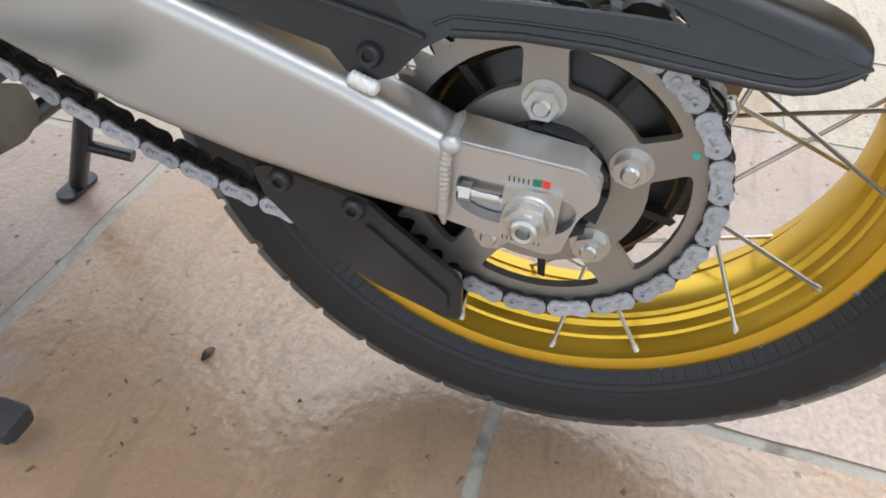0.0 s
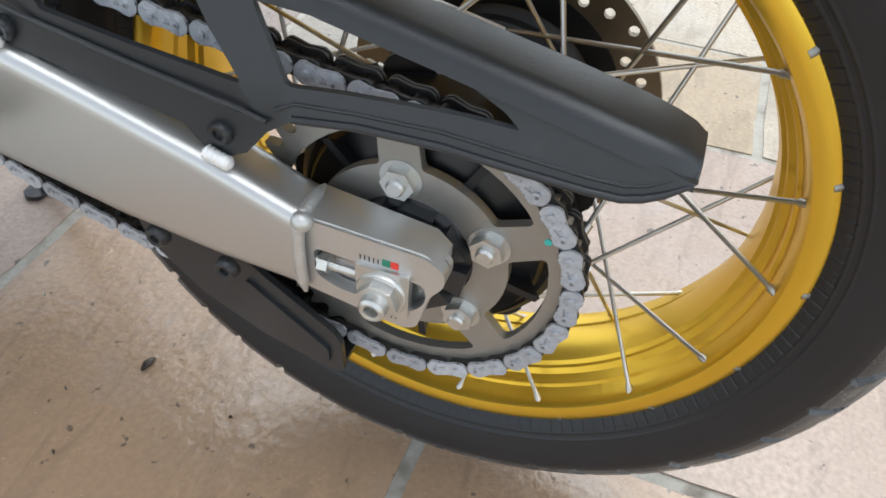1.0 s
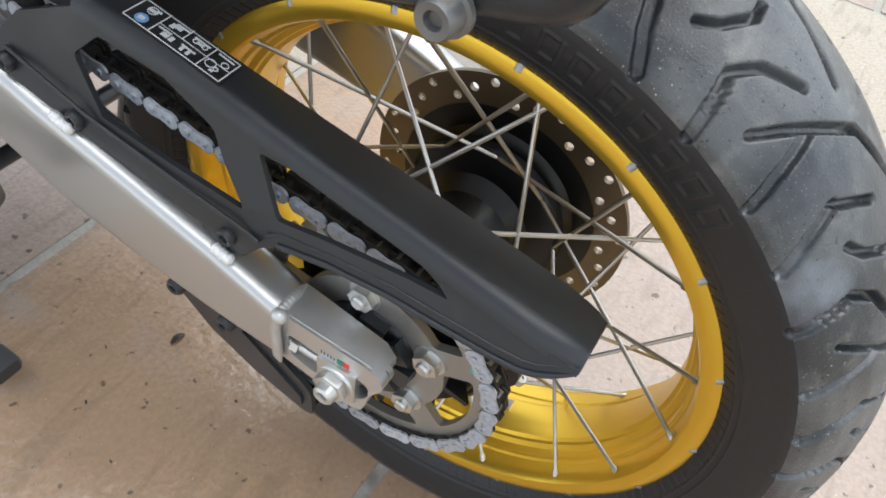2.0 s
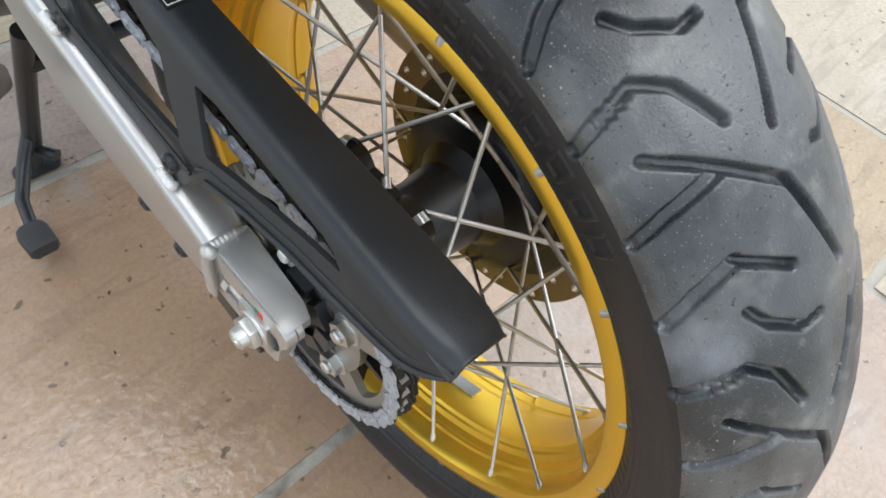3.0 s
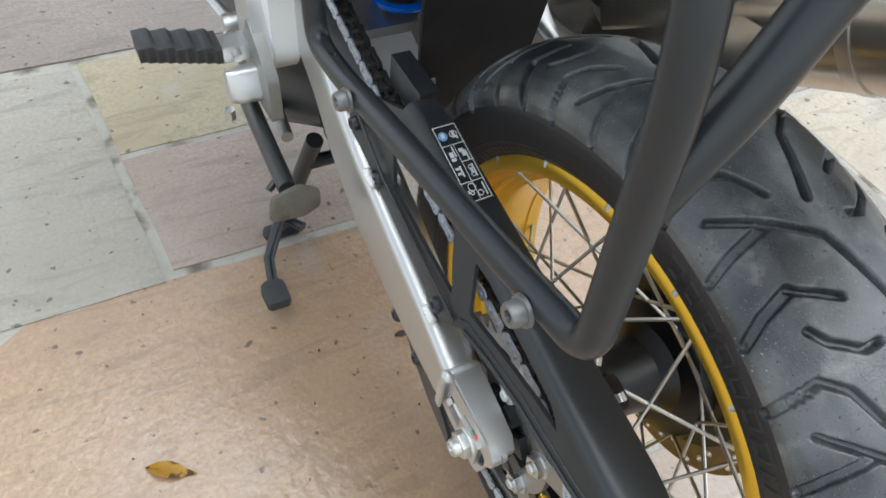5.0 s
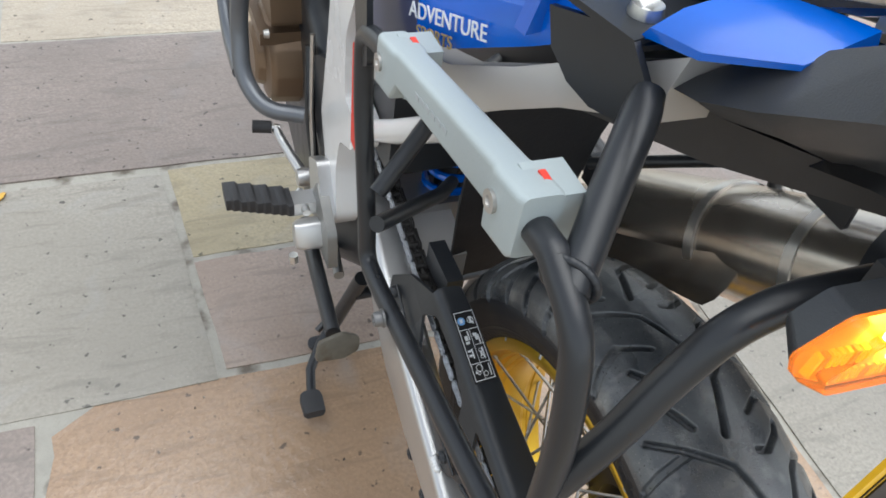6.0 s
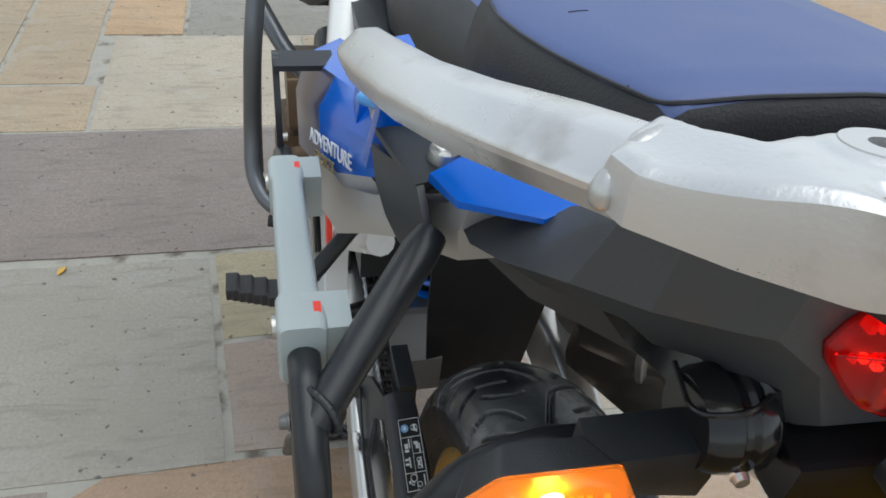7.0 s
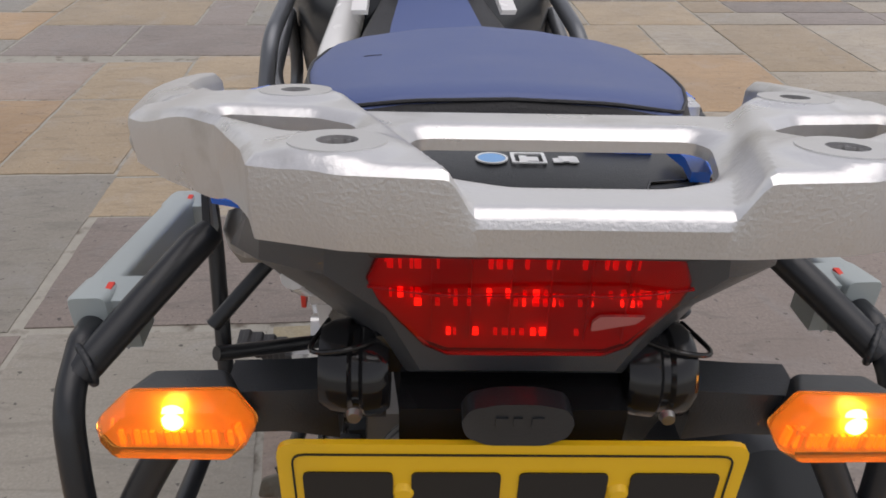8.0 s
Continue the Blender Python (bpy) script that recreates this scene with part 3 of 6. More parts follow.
weight = part("balance_weight", box(-0.006, 0.006, -0.02, 0.02, -0.002, 0.002), ZINC, wheel, bevel=0.001)
weight.matrix_local = Matrix.Translation((0.008, -0.075, -0.195)) @ pose(0, 0, 0, -20, 0, 0)

# tyre with cut grooves: (place across, degrees round), half width, depth
TYRE = [(-0.049, 0.236), (-0.056, 0.243), (-0.0625, 0.25), (-0.069, 0.2615), (-0.0735, 0.276), (-0.0752, 0.2875), (-0.0738, 0.2975), (-0.0685, 0.3065), (-0.0595, 0.3153),
        (-0.046, 0.3243), (-0.030, 0.3305), (-0.015, 0.3342), (0.0, 0.3355)]
TYRE = np.array(TYRE + [(-x, r) for x, r in TYRE[-2::-1]])
GROOVES = [
    ([(-0.092, 120.2), (-0.074, 119.1)], 0.0042, 0.5), ([(-0.076, 119.3), (-0.063, 118.6)], 0.0036, 0.75), ([(-0.066, 118.6), (-0.0575, 118.1), (-0.042, 120.0), (-0.0295, 124.0)], 0.0026, 1.0),
    ([(-0.069, 123.6), (-0.0437, 126.5), (-0.0125, 130.5), (0.0075, 139.0)], 0.0026, 1.0),
    ([(-0.089, 129.75), (-0.0702, 128.4), (-0.0411, 127.0)], 0.0036, 0.6),
    ([(-0.089, 138.0), (-0.0702, 135.75), (-0.0506, 134.2)], 0.004, 0.65), ([(-0.0506, 134.1), (-0.0241, 136.75)], 0.0024, 1.0),
    ([(-0.0512, 138.75), (-0.0425, 140.6), (-0.025, 142.4), (-0.015, 142.1)], 0.0024, 1.0),
]


def tyre_mesh(nu=2400, nv=350):
    """The tyre's skin as a fine grid, pressed in along the grooves."""
    seg = np.r_[0, np.cumsum(np.hypot(*np.diff(TYRE, axis=0).T))]
    v = np.linspace(0, seg[-1], nv)
    # smooth the profile
    px = np.interp(v, seg, TYRE[:, 0])
    pr = np.interp(v, seg, TYRE[:, 1])
    for _ in range(6):
        px[1:-1] = (px[:-2] + 2 * px[1:-1] + px[2:]) / 4
        pr[1:-1] = (pr[:-2] + 2 * pr[1:-1] + pr[2:]) / 4
    arc = v - seg[-1] / 2
    u = np.arange(nu) / nu * 2 * np.pi
    deg = np.degrees(u)
    turn = 360 / 14
    D, A = np.meshgrid(deg, arc, indexing="ij")
    depth = np.zeros((nu, nv))
    for flip, off in ((1, 0.0), (-1, turn / 2)):
        S = ((D + off - 118) % turn) * math.radians(1) * 0.333
        for pts, half, deep in GROOVES:
            for (a0, d0), (a1, d1) in zip(pts, pts[1:]):
                for shift in (-turn, 0, turn):
                    s0, s1 = ((q - 118 + shift) * math.radians(1) * 0.333 for q in (d0, d1))
                    dx, dy = a1 - a0, s1 - s0
                    t = np.clip(((A * flip - a0) * dx + (S - s0) * dy) / (dx * dx + dy * dy), 0, 1)
                    dist = np.hypot(A * flip - a0 - t * dx, S - s0 - t * dy)
                    jag = 0.0022 * (((A * flip * 190) % 1.0) - 0.5) if deep == 0.75 and flip > 0 else 0.0
                    depth = np.maximum(depth, deep * np.clip((half + jag - dist) / 0.0019 + 0.5, 0, 1))
    dr = -0.0068 * depth
    # raised plain bars moulded into the sidewall
    rr = pr[None] + 0 * D
    for k in range(8):
        c = 99.5 + 4.3 * k
        for lo, hi, r0, r1 in ((-1.5, -0.9, 0.266, 0.284), (0.9, 1.5, 0.266, 0.284), (-0.9, 0.9, 0.2655, 0.268), (-0.9, 0.9, 0.282, 0.2845)):
            dr = dr + 0.0009 * ((D > c + lo) & (D < c + hi) & (rr > r0) & (rr < r1))
    for r0 in (0.2535, 0.2595):
        dr = dr + 0.0007 * ((np.abs(rr - r0) < 0.0007) & (np.abs(A) > 0.09))
    # fine sipes round the bead
    dr = dr - 0.0006 * ((np.abs(((D * 0.45) % 1.0) - 0.5) < 0.06) & (rr < 0.2535))
    nx = np.gradient(pr)
    nr = -np.gradient(px)
    ln = np.hypot(nx, nr)
    nx, nr = -nx / ln, -nr / ln
    sgn = np.sign(nr[nv // 2])
    X = px[None] + sgn * nx[None] * dr
    R = pr[None] + sgn * nr[None] * dr
    co = np.stack([X, R * np.cos(u)[:, None], R * np.sin(u)[:, None]], -1).reshape(-1, 3)
    i, j = np.meshgrid(np.arange(nu), np.arange(nv - 1), indexing="ij")
    k = (i + 1) % nu
    faces = np.stack([i * nv + j, k * nv + j, k * nv + j + 1, i * nv + j + 1], -1).reshape(-1, 4)
    me = bpy.data.meshes.new("tyre")
    me.from_pydata(co.tolist(), [], faces.tolist())
    me.polygons.foreach_set("use_smooth", np.ones(len(faces), bool))
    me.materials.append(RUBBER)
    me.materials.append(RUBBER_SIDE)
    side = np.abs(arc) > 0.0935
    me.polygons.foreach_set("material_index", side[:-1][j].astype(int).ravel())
    return me


tyre = new("tyre", tyre_mesh())
tyre.parent = wheel
tyre["label"] = "worn black road tyre with angled grooves"

# sprocket carrier, sprocket and chain
carrier = part("sprocket_carrier", lathe([(-0.085, 0.03), (-0.085, 0.08), (-0.088, 0.084), (-0.092, 0.084), (-0.1, 0.08), (-0.106, 0.062), (-0.112, 0.05), (-0.116, 0.044), (-0.122, 0.042), (-0.126, 0.036), (-0.126, 0.012)], 48), BLACK_HUB, bike, "black cast sprocket carrier")
carrier.location = AXLE
for k in range(10):
    a = radians(36 * k + 12)
    o = part("rib", prism([(0.034, -0.0035), (0.088, -0.0025), (0.086, 0.0025), (0.034, 0.0035)], -0.114, -0.092, "x", [(0.034, -0.002), (0.07, -0.0015), (0.07, 0.0015), (0.034, 0.002)]), BLACK_HUB, carrier, bevel=0.001)
    o.matrix_local = pose(0, 0, 0, math.degrees(a), 0, 0)
for k in range(8):
    o = part("rubber_block", prism([(0.026, -0.009), (0.041, -0.011), (0.041, 0.011), (0.026, 0.009)], -0.131, -0.12), BLACK_PLASTIC, carrier, bevel=0.0025)
    o.matrix_local = pose(0, 0, 0, 45 * k + 10, 0, 0)

TEETH, PR = 42, 0.1062
SX0, SX1 = -0.1205, -0.1135  # outer and inner face
BOLT0 = math.atan2(0.0575, 0.006)


def sprocket_mesh():
    """A toothed plate with five arms and rounded openings."""
    outer = []
    for k in range(TEETH):
        a = 2 * math.pi * k / TEETH
        for da, r in ((-0.5, 0.1112), (-0.36, 0.1085), (-0.2, 0.1025), (0.0, 0.1008), (0.2, 0.1025), (0.36, 0.1085)):
            t = a + da * 2 * math.pi / TEETH
            outer.append((r * math.cos(t), r * math.sin(t)))
    holes = [circle(0, 0, 0.0425, 48)]
    for k in range(5):
        mid = BOLT0 + (k + 0.5) * 2 * math.pi / 5
        pts = []
        for r, w in ((0.0655, 0.0135), (0.0905, 0.0125)):
            half = math.pi / 5 - math.asin(w / r)
            for t in np.linspace(-half, half, 9):
                pts.append((r, mid + t))
        ring = pts[:9] + pts[9:][::-1]
        poly = [(r * math.cos(t), r * math.sin(t)) for r, t in ring]
        holes.append(rounded(poly, [0.011 if q in (0, 8, 9, 17) else 0.0 for q in range(18)]))
    return cut_plate(outer, holes, SX0, SX1)


sprocket = part("rear_sprocket", sprocket_mesh(), SPROCKET, bike, "steel rear sprocket with five arms", smooth=30)
sprocket.location = AXLE
for k in range(5):
    a = BOLT0 + k * 2 * math.pi / 5
    c = Vector((0, 0.0565 * math.cos(a), 0.0565 * math.sin(a)))
    bm = prism([(0.0135 * math.cos(t), 0.0135 * math.sin(t)) for t in np.linspace(0, 2 * math.pi, 24, endpoint=False)], SX0 - 0.0016, SX0 + 0.001)
    add_prism(bm, hexagon(0.0108, 0.3 * k), SX0 - 0.0085, SX0 - 0.001, "x", None)
    nut = part("sprocket_nut", bm, ZINC, sprocket, "zinc plated flange nut", bevel=0.0008)
    nut.location = c
    stud = part("stud", lathe([(SX0 - 0.0125, 0.0), (SX0 - 0.0125, 0.0045), (SX0 - 0.011, 0.0058), (SX0 - 0.005, 0.0058)], 16), ZINC, sprocket)
    stud.location = c
mark = part("paint_mark", prism(shifted(hexagon(0.0025), -0.0855, 0.0385), SX0 - 0.0006, SX0 + 0.001), TEAL_PRINT, sprocket, "teal paint dot")

# chain: loop of links round the rear sprocket to the front one
CX = -0.117
FRONT = Vector((CX, 0.60, 0.565))
FR = 0.0412
d = FRONT - Vector((CX, 0, AXLE.z))
L = math.hypot(d.y, d.z)
base = math.atan2(d.z, d.y)
off = math.acos((PR - FR) / L)
P_LINK = 0.015875
loop = []  # points along the pitch line: upper run, rear arc, lower run
a_up, a_lo = base + off, base - off
steps = 0.001
for a in np.arange(a_up, a_lo + 2 * math.pi, steps / PR):
    loop.append((PR * math.cos(a), AXLE.z + PR * math.sin(a)))
ends_lo = (FRONT.y + FR * math.cos(a_lo), FRONT.z + FR * math.sin(a_lo))
start = loop[-1]
n = int(math.hypot(ends_lo[0] - start[0], ends_lo[1] - start[1]) / steps)
for k in range(1, n + 1):
    t = k / n
    loop.append((start[0] + (ends_lo[0] - start[0]) * t, start[1] + (ends_lo[1] - start[1]) * t - 0.046 * math.sin(math.pi * t)))
for a in np.linspace(a_lo, a_up, 60):
    loop.append((FRONT.y + FR * math.cos(a), FRONT.z + FR * math.sin(a)))
first = (PR * math.cos(a_up), AXLE.z + PR * math.sin(a_up))
last = loop[-1]
n = int(math.hypot(first[0] - last[0], first[1] - last[1]) / steps)
for k in range(1, n):
    t = k / n
    loop.append((last[0] + (first[0] - last[0]) * t, last[1] + (first[1] - last[1]) * t - 0.010 * math.sin(math.pi * t)))
LP = np.array(loop + [loop[0]])
run = np.r_[0, np.cumsum(np.hypot(*np.diff(LP, axis=0).T))]
count = int(run[-1] / P_LINK / 2) * 2
at = np.arange(count) * run[-1] / count
PINS = np.stack([np.interp(at, run, LP[:, 0]), np.interp(at, run, LP[:, 1])], 1)


def plate_outline(h, r=0.0076, waist=0.0056):
    """The figure-eight outline of a link plate, along y."""
    pts = []
    for t in np.linspace(-0.42 * math.pi, 0.42 * math.pi, 7):
        pts.append((h + r * math.cos(t), r * math.sin(t)))
    pts.append((0, waist))
    for t in np.linspace(0.58 * math.pi, 1.42 * math.pi, 7):
        pts.append((-h + r * math.cos(t), r * math.sin(t)))
    pts.append((0, -waist))
    return pts


chain = part("drive_chain", add_tube(bmesh.new(), [(CX, y, z) for y, z in PINS[::1]] + [(CX, PINS[0][0], PINS[0][1])], 0.0035, 6, cap=False), CHAIN_DARK, bike, "drive chain caked with white wax")
H = P_LINK / 2
out = bmesh.new()
for x0, x1 in ((-0.0098, -0.0078),):
    add_prism(out, plate_outline(H), x0, x1)
for y in (-H, H):
    add_prism(out, [(y + 0.0026 * math.cos(t), 0.0026 * math.sin(t)) for t in np.linspace(0, 2 * math.pi, 10, endpoint=False)], -0.0112, -0.009)
src_out = part("outer_link", out, CHAIN, chain, "outer link plates with wax", bevel=0.0006, segs=1)
inn = bmesh.new()
for x0, x1 in ((-0.0066, -0.0045), (0.0045, 0.0066)):
    add_prism(inn, plate_outline(H, 0.0076, 0.006), x0, x1)
add_prism(inn, plate_outline(H), 0.0078, 0.0098)
for y in (-H, H):
    add_prism(inn, [(y + 0.0051 * math.cos(t), 0.0051 * math.sin(t)) for t in np.linspace(0, 2 * math.pi, 10, endpoint=False)], -0.0046, 0.0046)
src_in = part("inner_link", inn, CHAIN_DARK, chain, "greasy inner links and rollers")
used_out = used_in = False
for k in range(count):
    a, b = PINS[k], PINS[(k + 1) % count]
    m = Matrix.Translation((CX, (a[0] + b[0]) / 2, (a[1] + b[1]) / 2)) @ pose(0, 0, 0, math.degrees(math.atan2(b[1] - a[1], b[0] - a[0])), 0, 0)
    if k % 2:
        if used_out:
            share("outer_link", src_out, m, chain)
        else:
            src_out.matrix_local, used_out = m, True
    elif used_in:
        share("inner_link", src_in, m, chain)
    else:
        src_in.matrix_local, used_in = m, True

# ---- swingarm ----


def section(y, x0, x1, z0, z1, r, n=5):
    """A rounded box section across y."""
    poly = rounded([(x0, z0), (x1, z0), (x1, z1), (x0, z1)], r, n)
    return [(x, y, z) for x, z in poly]


def arm(side):
    """One leg of the swingarm, outer side first."""
    rows = [(0.052, 0.372, 0.4315, 0.165, 0.127), (0.115, 0.3765, 0.4565, 0.165, 0.125), (0.184, 0.3865, 0.4785, 0.165, 0.123),
            (0.2715, 0.405, 0.503, 0.164, 0.120), (0.3444, 0.43, 0.523, 0.160, 0.115), (0.43, 0.452, 0.538, 0.150, 0.105), (0.56, 0.462, 0.532, 0.135, 0.09)]
    rings = []
    for y, z0, z1, xo, xi in rows:
        rings.append([(side * x, y, z) for x, z in rounded([(xo, z0), (xi, z0), (xi, z1), (xo, z1)], 0.0125, 5)])
    return loft(rings)


swingarm = part("swingarm", arm(-1), ALU, bike, "brushed aluminium box swingarm", smooth=30)
part("right_leg", arm(1), ALU, swingarm, smooth=30)
part("cross_member", box(-0.12, 0.12, 0.43, 0.5, 0.46, 0.53), ALU, swingarm, bevel=0.01)
OUT = -0.1615
end_poly = rounded([(0.056, 0.4305), (0.044, 0.4300), (-0.026, 0.4265), (-0.0375, 0.4185), (-0.0375, 0.4075), (-0.0285, 0.396), (-0.0215, 0.3665), (-0.012, 0.3625), (0.044, 0.3725), (0.056, 0.376)], [0, 0.004, 0.008, 0.006, 0.006, 0.01, 0.004, 0.004, 0.004, 0])
slot = rounded([(0.045, 0.4095), (-0.026, 0.4045), (-0.027, 0.3905), (-0.018, 0.3790), (0.030, 0.3800), (0.045, 0.3870)], [0.006, 0.006, 0.006, 0.006, 0.008, 0.006])
end_plate = part("axle_plate", cut_plate(end_poly, [slot], OUT, -0.1525), ALU_CAST, swingarm, "cast axle plate with adjuster slot", smooth=30)
part("axle_plate_top", loft([[(x, y, z) for x, z in ((-0.1608, z1 - 0.007), (-0.1590, z1 + 0.0006), (xi, z1 + 0.0012), (xi, z1 - 0.007))] for y, z1, xi in ((0.052, 0.4305, -0.130), (0.044, 0.4302, -0.1305), (-0.024, 0.4268, -0.1365), (-0.034, 0.4205, -0.139))]), ALU_CAST, swingarm, bevel=0.0018)
part("axle_plate_back", prism(end_poly, -0.1515, -0.1465), ALU_CAST, swingarm)
part("axle_plate_bottom", loft([[(-0.1606, y, z), (-0.13, y, z), (-0.13, y, z + 0.006), (-0.1606, y, z + 0.006)] for y, z in ((0.05, 0.3725), (-0.008, 0.3625))]), ALU_CAST, swingarm, bevel=0.002)
# weld seam round the end of the box section
seam = [(-0.1655, 0.0505, 0.3735), (-0.1665, 0.0515, 0.385), (-0.1668, 0.0515, 0.40), (-0.1668, 0.0515, 0.415), (-0.166, 0.0505, 0.427), (-0.160, 0.0505, 0.4325), (-0.147, 0.0505, 0.4335), (-0.131, 0.0505, 0.4325)]


def bead(pts, r, wave=0.1, pitch=0.0034):
    """A weld run as one rippled tube."""
    line = []
    for a, b in zip(pts, pts[1:]):
        m = max(1, round((Vector(b) - Vector(a)).length / (pitch / 6)))
        line += [Vector(a).lerp(Vector(b), j / m) for j in range(m)]
    n_ = len(line)
    return tube(line, [r * (1 + wave * math.sin(2 * math.pi * k / 6)) * min(1.0, 0.35 + 6 * min(k, n_ - 1 - k) / n_) for k in range(n_)], 12)


part("weld_seam", bead(seam, 0.0038, 0.03), WELD, swingarm)
bm = bmesh.new()
bmesh.ops.create_icosphere(bm, subdivisions=3, radius=0.0066, matrix=Matrix.Translation((-0.1635, 0.0495, 0.43)))
part("weld_blob", bm, WELD, swingarm)
WELD_WHITE = mat("white weld bead", (0.8, 0.8, 0.79), 0.45, 0.3, vary=0.1, scale=120, bump=0.0005, bump_scale=300)
for y, z, sy in ((0.103, 0.4555, 0.0095), (0.246, 0.4985, 0.0105)):
    part("weld_bead", bead([(-0.1585, y - sy, z - 0.32 * sy), (-0.1592, y, z), (-0.1585, y + sy, z + 0.32 * sy)], 0.0046, 0.05), WELD_WHITE, swingarm, "white weld bead of a bracket")
# adjuster
AX = -0.1575
part("adjuster_bolt", tube([(AX, 0.050, 0.3965), (AX, 0.006, 0.3925)], 0.0029, 12), ZINC, swingarm)
for y, w in ((0.0365, 0.0068), (0.0095, 0.0056)):
    nut = part("lock_nut", prism(hexagon(0.0064), y, y + w, "y"), ZINC, swingarm, "zinc plated adjuster nut", bevel=0.0008)
    nut.location = (AX, 0, 0.3945 if y > 0.03 else 0.3925)
part("thread", lathe([(0.0, 0.0)] + [(0.0016 * k, 0.0035 if k % 2 else 0.0029) for k in range(12)] + [(0.0185, 0.0)], 12), ZINC, swingarm).matrix_local = Matrix.Translation((AX, 0.0365, 0.3945)) @ pose(0, 0, 0, 5, 0, -90)
block = part("adjuster_block", prism(rounded([(0.0165, 0.4095), (-0.0175, 0.4105), (-0.0165, 0.3735), (0.0165, 0.3745)], 0.002), -0.1645, -0.158), ZINC, swingarm, "square adjuster plate", bevel=0.0009)
part("washer", move(lathe([(-0.1665, 0.0), (-0.1665, 0.0152), (-0.1655, 0.0160), (-0.1640, 0.0160)], 36), Matrix.Translation((0, 0, 0.391))), ZINC, swingarm)
bm = move(prism(hexagon(0.0138, 0.2), -0.1735, -0.1663), Matrix.Translation((0, 0, 0.391)))
part("axle_nut", bm, ZINC, swingarm, "large zinc axle nut", bevel=0.0014)
part("axle_end", move(lathe([(-0.165, 0.0035), (-0.176, 0.0035), (-0.1805, 0.0044), (-0.1812, 0.0066), (-0.1795, 0.0084), (-0.172, 0.0092)], 32), Matrix.Translation((0, 0, 0.391))), ZINC, swingarm, "hollow axle end")
part("axle", tube([(-0.168, 0, 0.391), (0.17, 0, 0.3877)], 0.0085, 16), STEEL, swingarm)
for y0, y1, m in ((0.0005, -0.0045, GREEN_PRINT), (-0.005, -0.0095, RED_PRINT)):
    part("colour_mark", prism([(y0, 0.4165), (y1, 0.4165), (y1, 0.4120), (y0, 0.4120)], -0.1622, -0.161), m, swingarm)
for k in range(9):
    y = 0.014 - 0.0028 * k
    for z0, z1 in ((0.4120, 0.4155), (0.3685, 0.3715)):
        part("scale_tick", prism([(y, z1), (y + 0.0006, z1), (y + 0.0006, z0), (y, z0)], -0.1619, -0.161), BLACK_FLAT, swingarm)

# ---- chain guard ----
GX = -0.141
TOP = [(0.238, 0.5895, 0.044), (0.21, 0.5865, 0.045), (0.16, 0.579, 0.046), (0.10, 0.566, 0.048), (0.043, 0.5525, 0.051), (-0.02, 0.5390, 0.0535), (-0.08, 0.5255, 0.056), (-0.118, 0.5160, 0.0575), (-0.134, 0.5110, 0.0575), (-0.144, 0.5070, 0.0570), (-0.1505, 0.5025, 0.056)]


def crown(y):
    """Height of the guard's ridge."""
    return float(np.interp(y, [r[0] for r in TOP[::-1]], [r[1] for r in TOP[::-1]]))


def lean(y, z):
    """The guard's side sheet leans outwards below the ridge."""
    return max(GX - 0.0115, GX + 0.0125 - 0.4 * max(0.0, crown(y) - 0.010 - z))


side_out = [(y, crown(y) - 0.0085) for y in (0.238, 0.16, 0.10, 0.043, -0.02, -0.08, -0.118, -0.134, -0.144)]
side_out += [(-0.1515, 0.4975), (-0.138, 0.4895), (-0.128, 0.4858), (-0.118, 0.4840), (-0.10, 0.4846), (-0.06, 0.4880), (-0.025, 0.4915), (0.02, 0.4925), (0.0557, 0.4895), (0.0700, 0.480), (0.0855, 0.4615), (0.1010, 0.4535), (0.1145, 0.4585), (0.1250, 0.4705), (0.2300, 0.4922), (0.2510, 0.4930), (0.31, 0.512), (0.3180, 0.532), (0.29, 0.560)]
win2 = rounded([(0.083, 0.5435), (0.0605, 0.506), (0.03, 0.5075), (0.0, 0.508), (-0.035, 0.508), (-0.063, 0.5065), (-0.054, 0.5135), (-0.0326, 0.5235), (-0.0036, 0.5305), (0.036, 0.5395)], [0.003, 0.004, 0, 0, 0, 0.002, 0.002, 0, 0, 0])
win1 = rounded([(0.215, 0.570), (0.235, 0.552), (0.205, 0.520), (0.15, 0.512), (0.085, 0.503), (0.105, 0.527), (0.118, 0.546), (0.16, 0.563)], [0.004, 0.004, 0, 0, 0.004, 0, 0.004, 0])
bm = cut_plate(side_out, [win1, win2], -0.002, 0.002)
for v in bm.verts:
    v.co.x += lean(v.co.y, v.co.z)
guard = part("chain_guard", bm, BLACK_PLASTIC, bike, "black plastic chain guard with two openings")
rings = []
for y, z, w in TOP:
    k = max(0.0, min(1.0, (-0.112 - y) / 0.037))
    ridge = GX + 0.0185 + 0.006 * k * k
    prof = [(ridge - 0.0112, z - 0.0125), (ridge - 0.0108, z - 0.0115), (ridge - 0.0088, z - 0.0065), (ridge - 0.0062, z - 0.0030), (ridge - 0.0030, z - 0.0009), (ridge, z), (ridge + 0.004, z + 0.0002), (GX + w * 0.7, z - 0.0004), (GX + w - 0.002, z - 0.0022), (GX + w, z - 0.0055), (GX + w - 0.002, z - 0.009), (GX + w * 0.65, z - 0.007), (ridge, z - 0.006), (ridge - 0.0065, z - 0.012)]
    rings.append([(x, y, zz) for x, zz in prof])
part("guard_lip", tube([(x, y + 0.0005, z - 0.0012) for x, y, z in rings[-1][2:10]], 0.0016, 8), BLACK_PLASTIC, guard, "turned lip at the guard's end")
part("guard_top", loft(rings), BLACK_PLASTIC, guard, "curved black top of the guard", smooth=24)


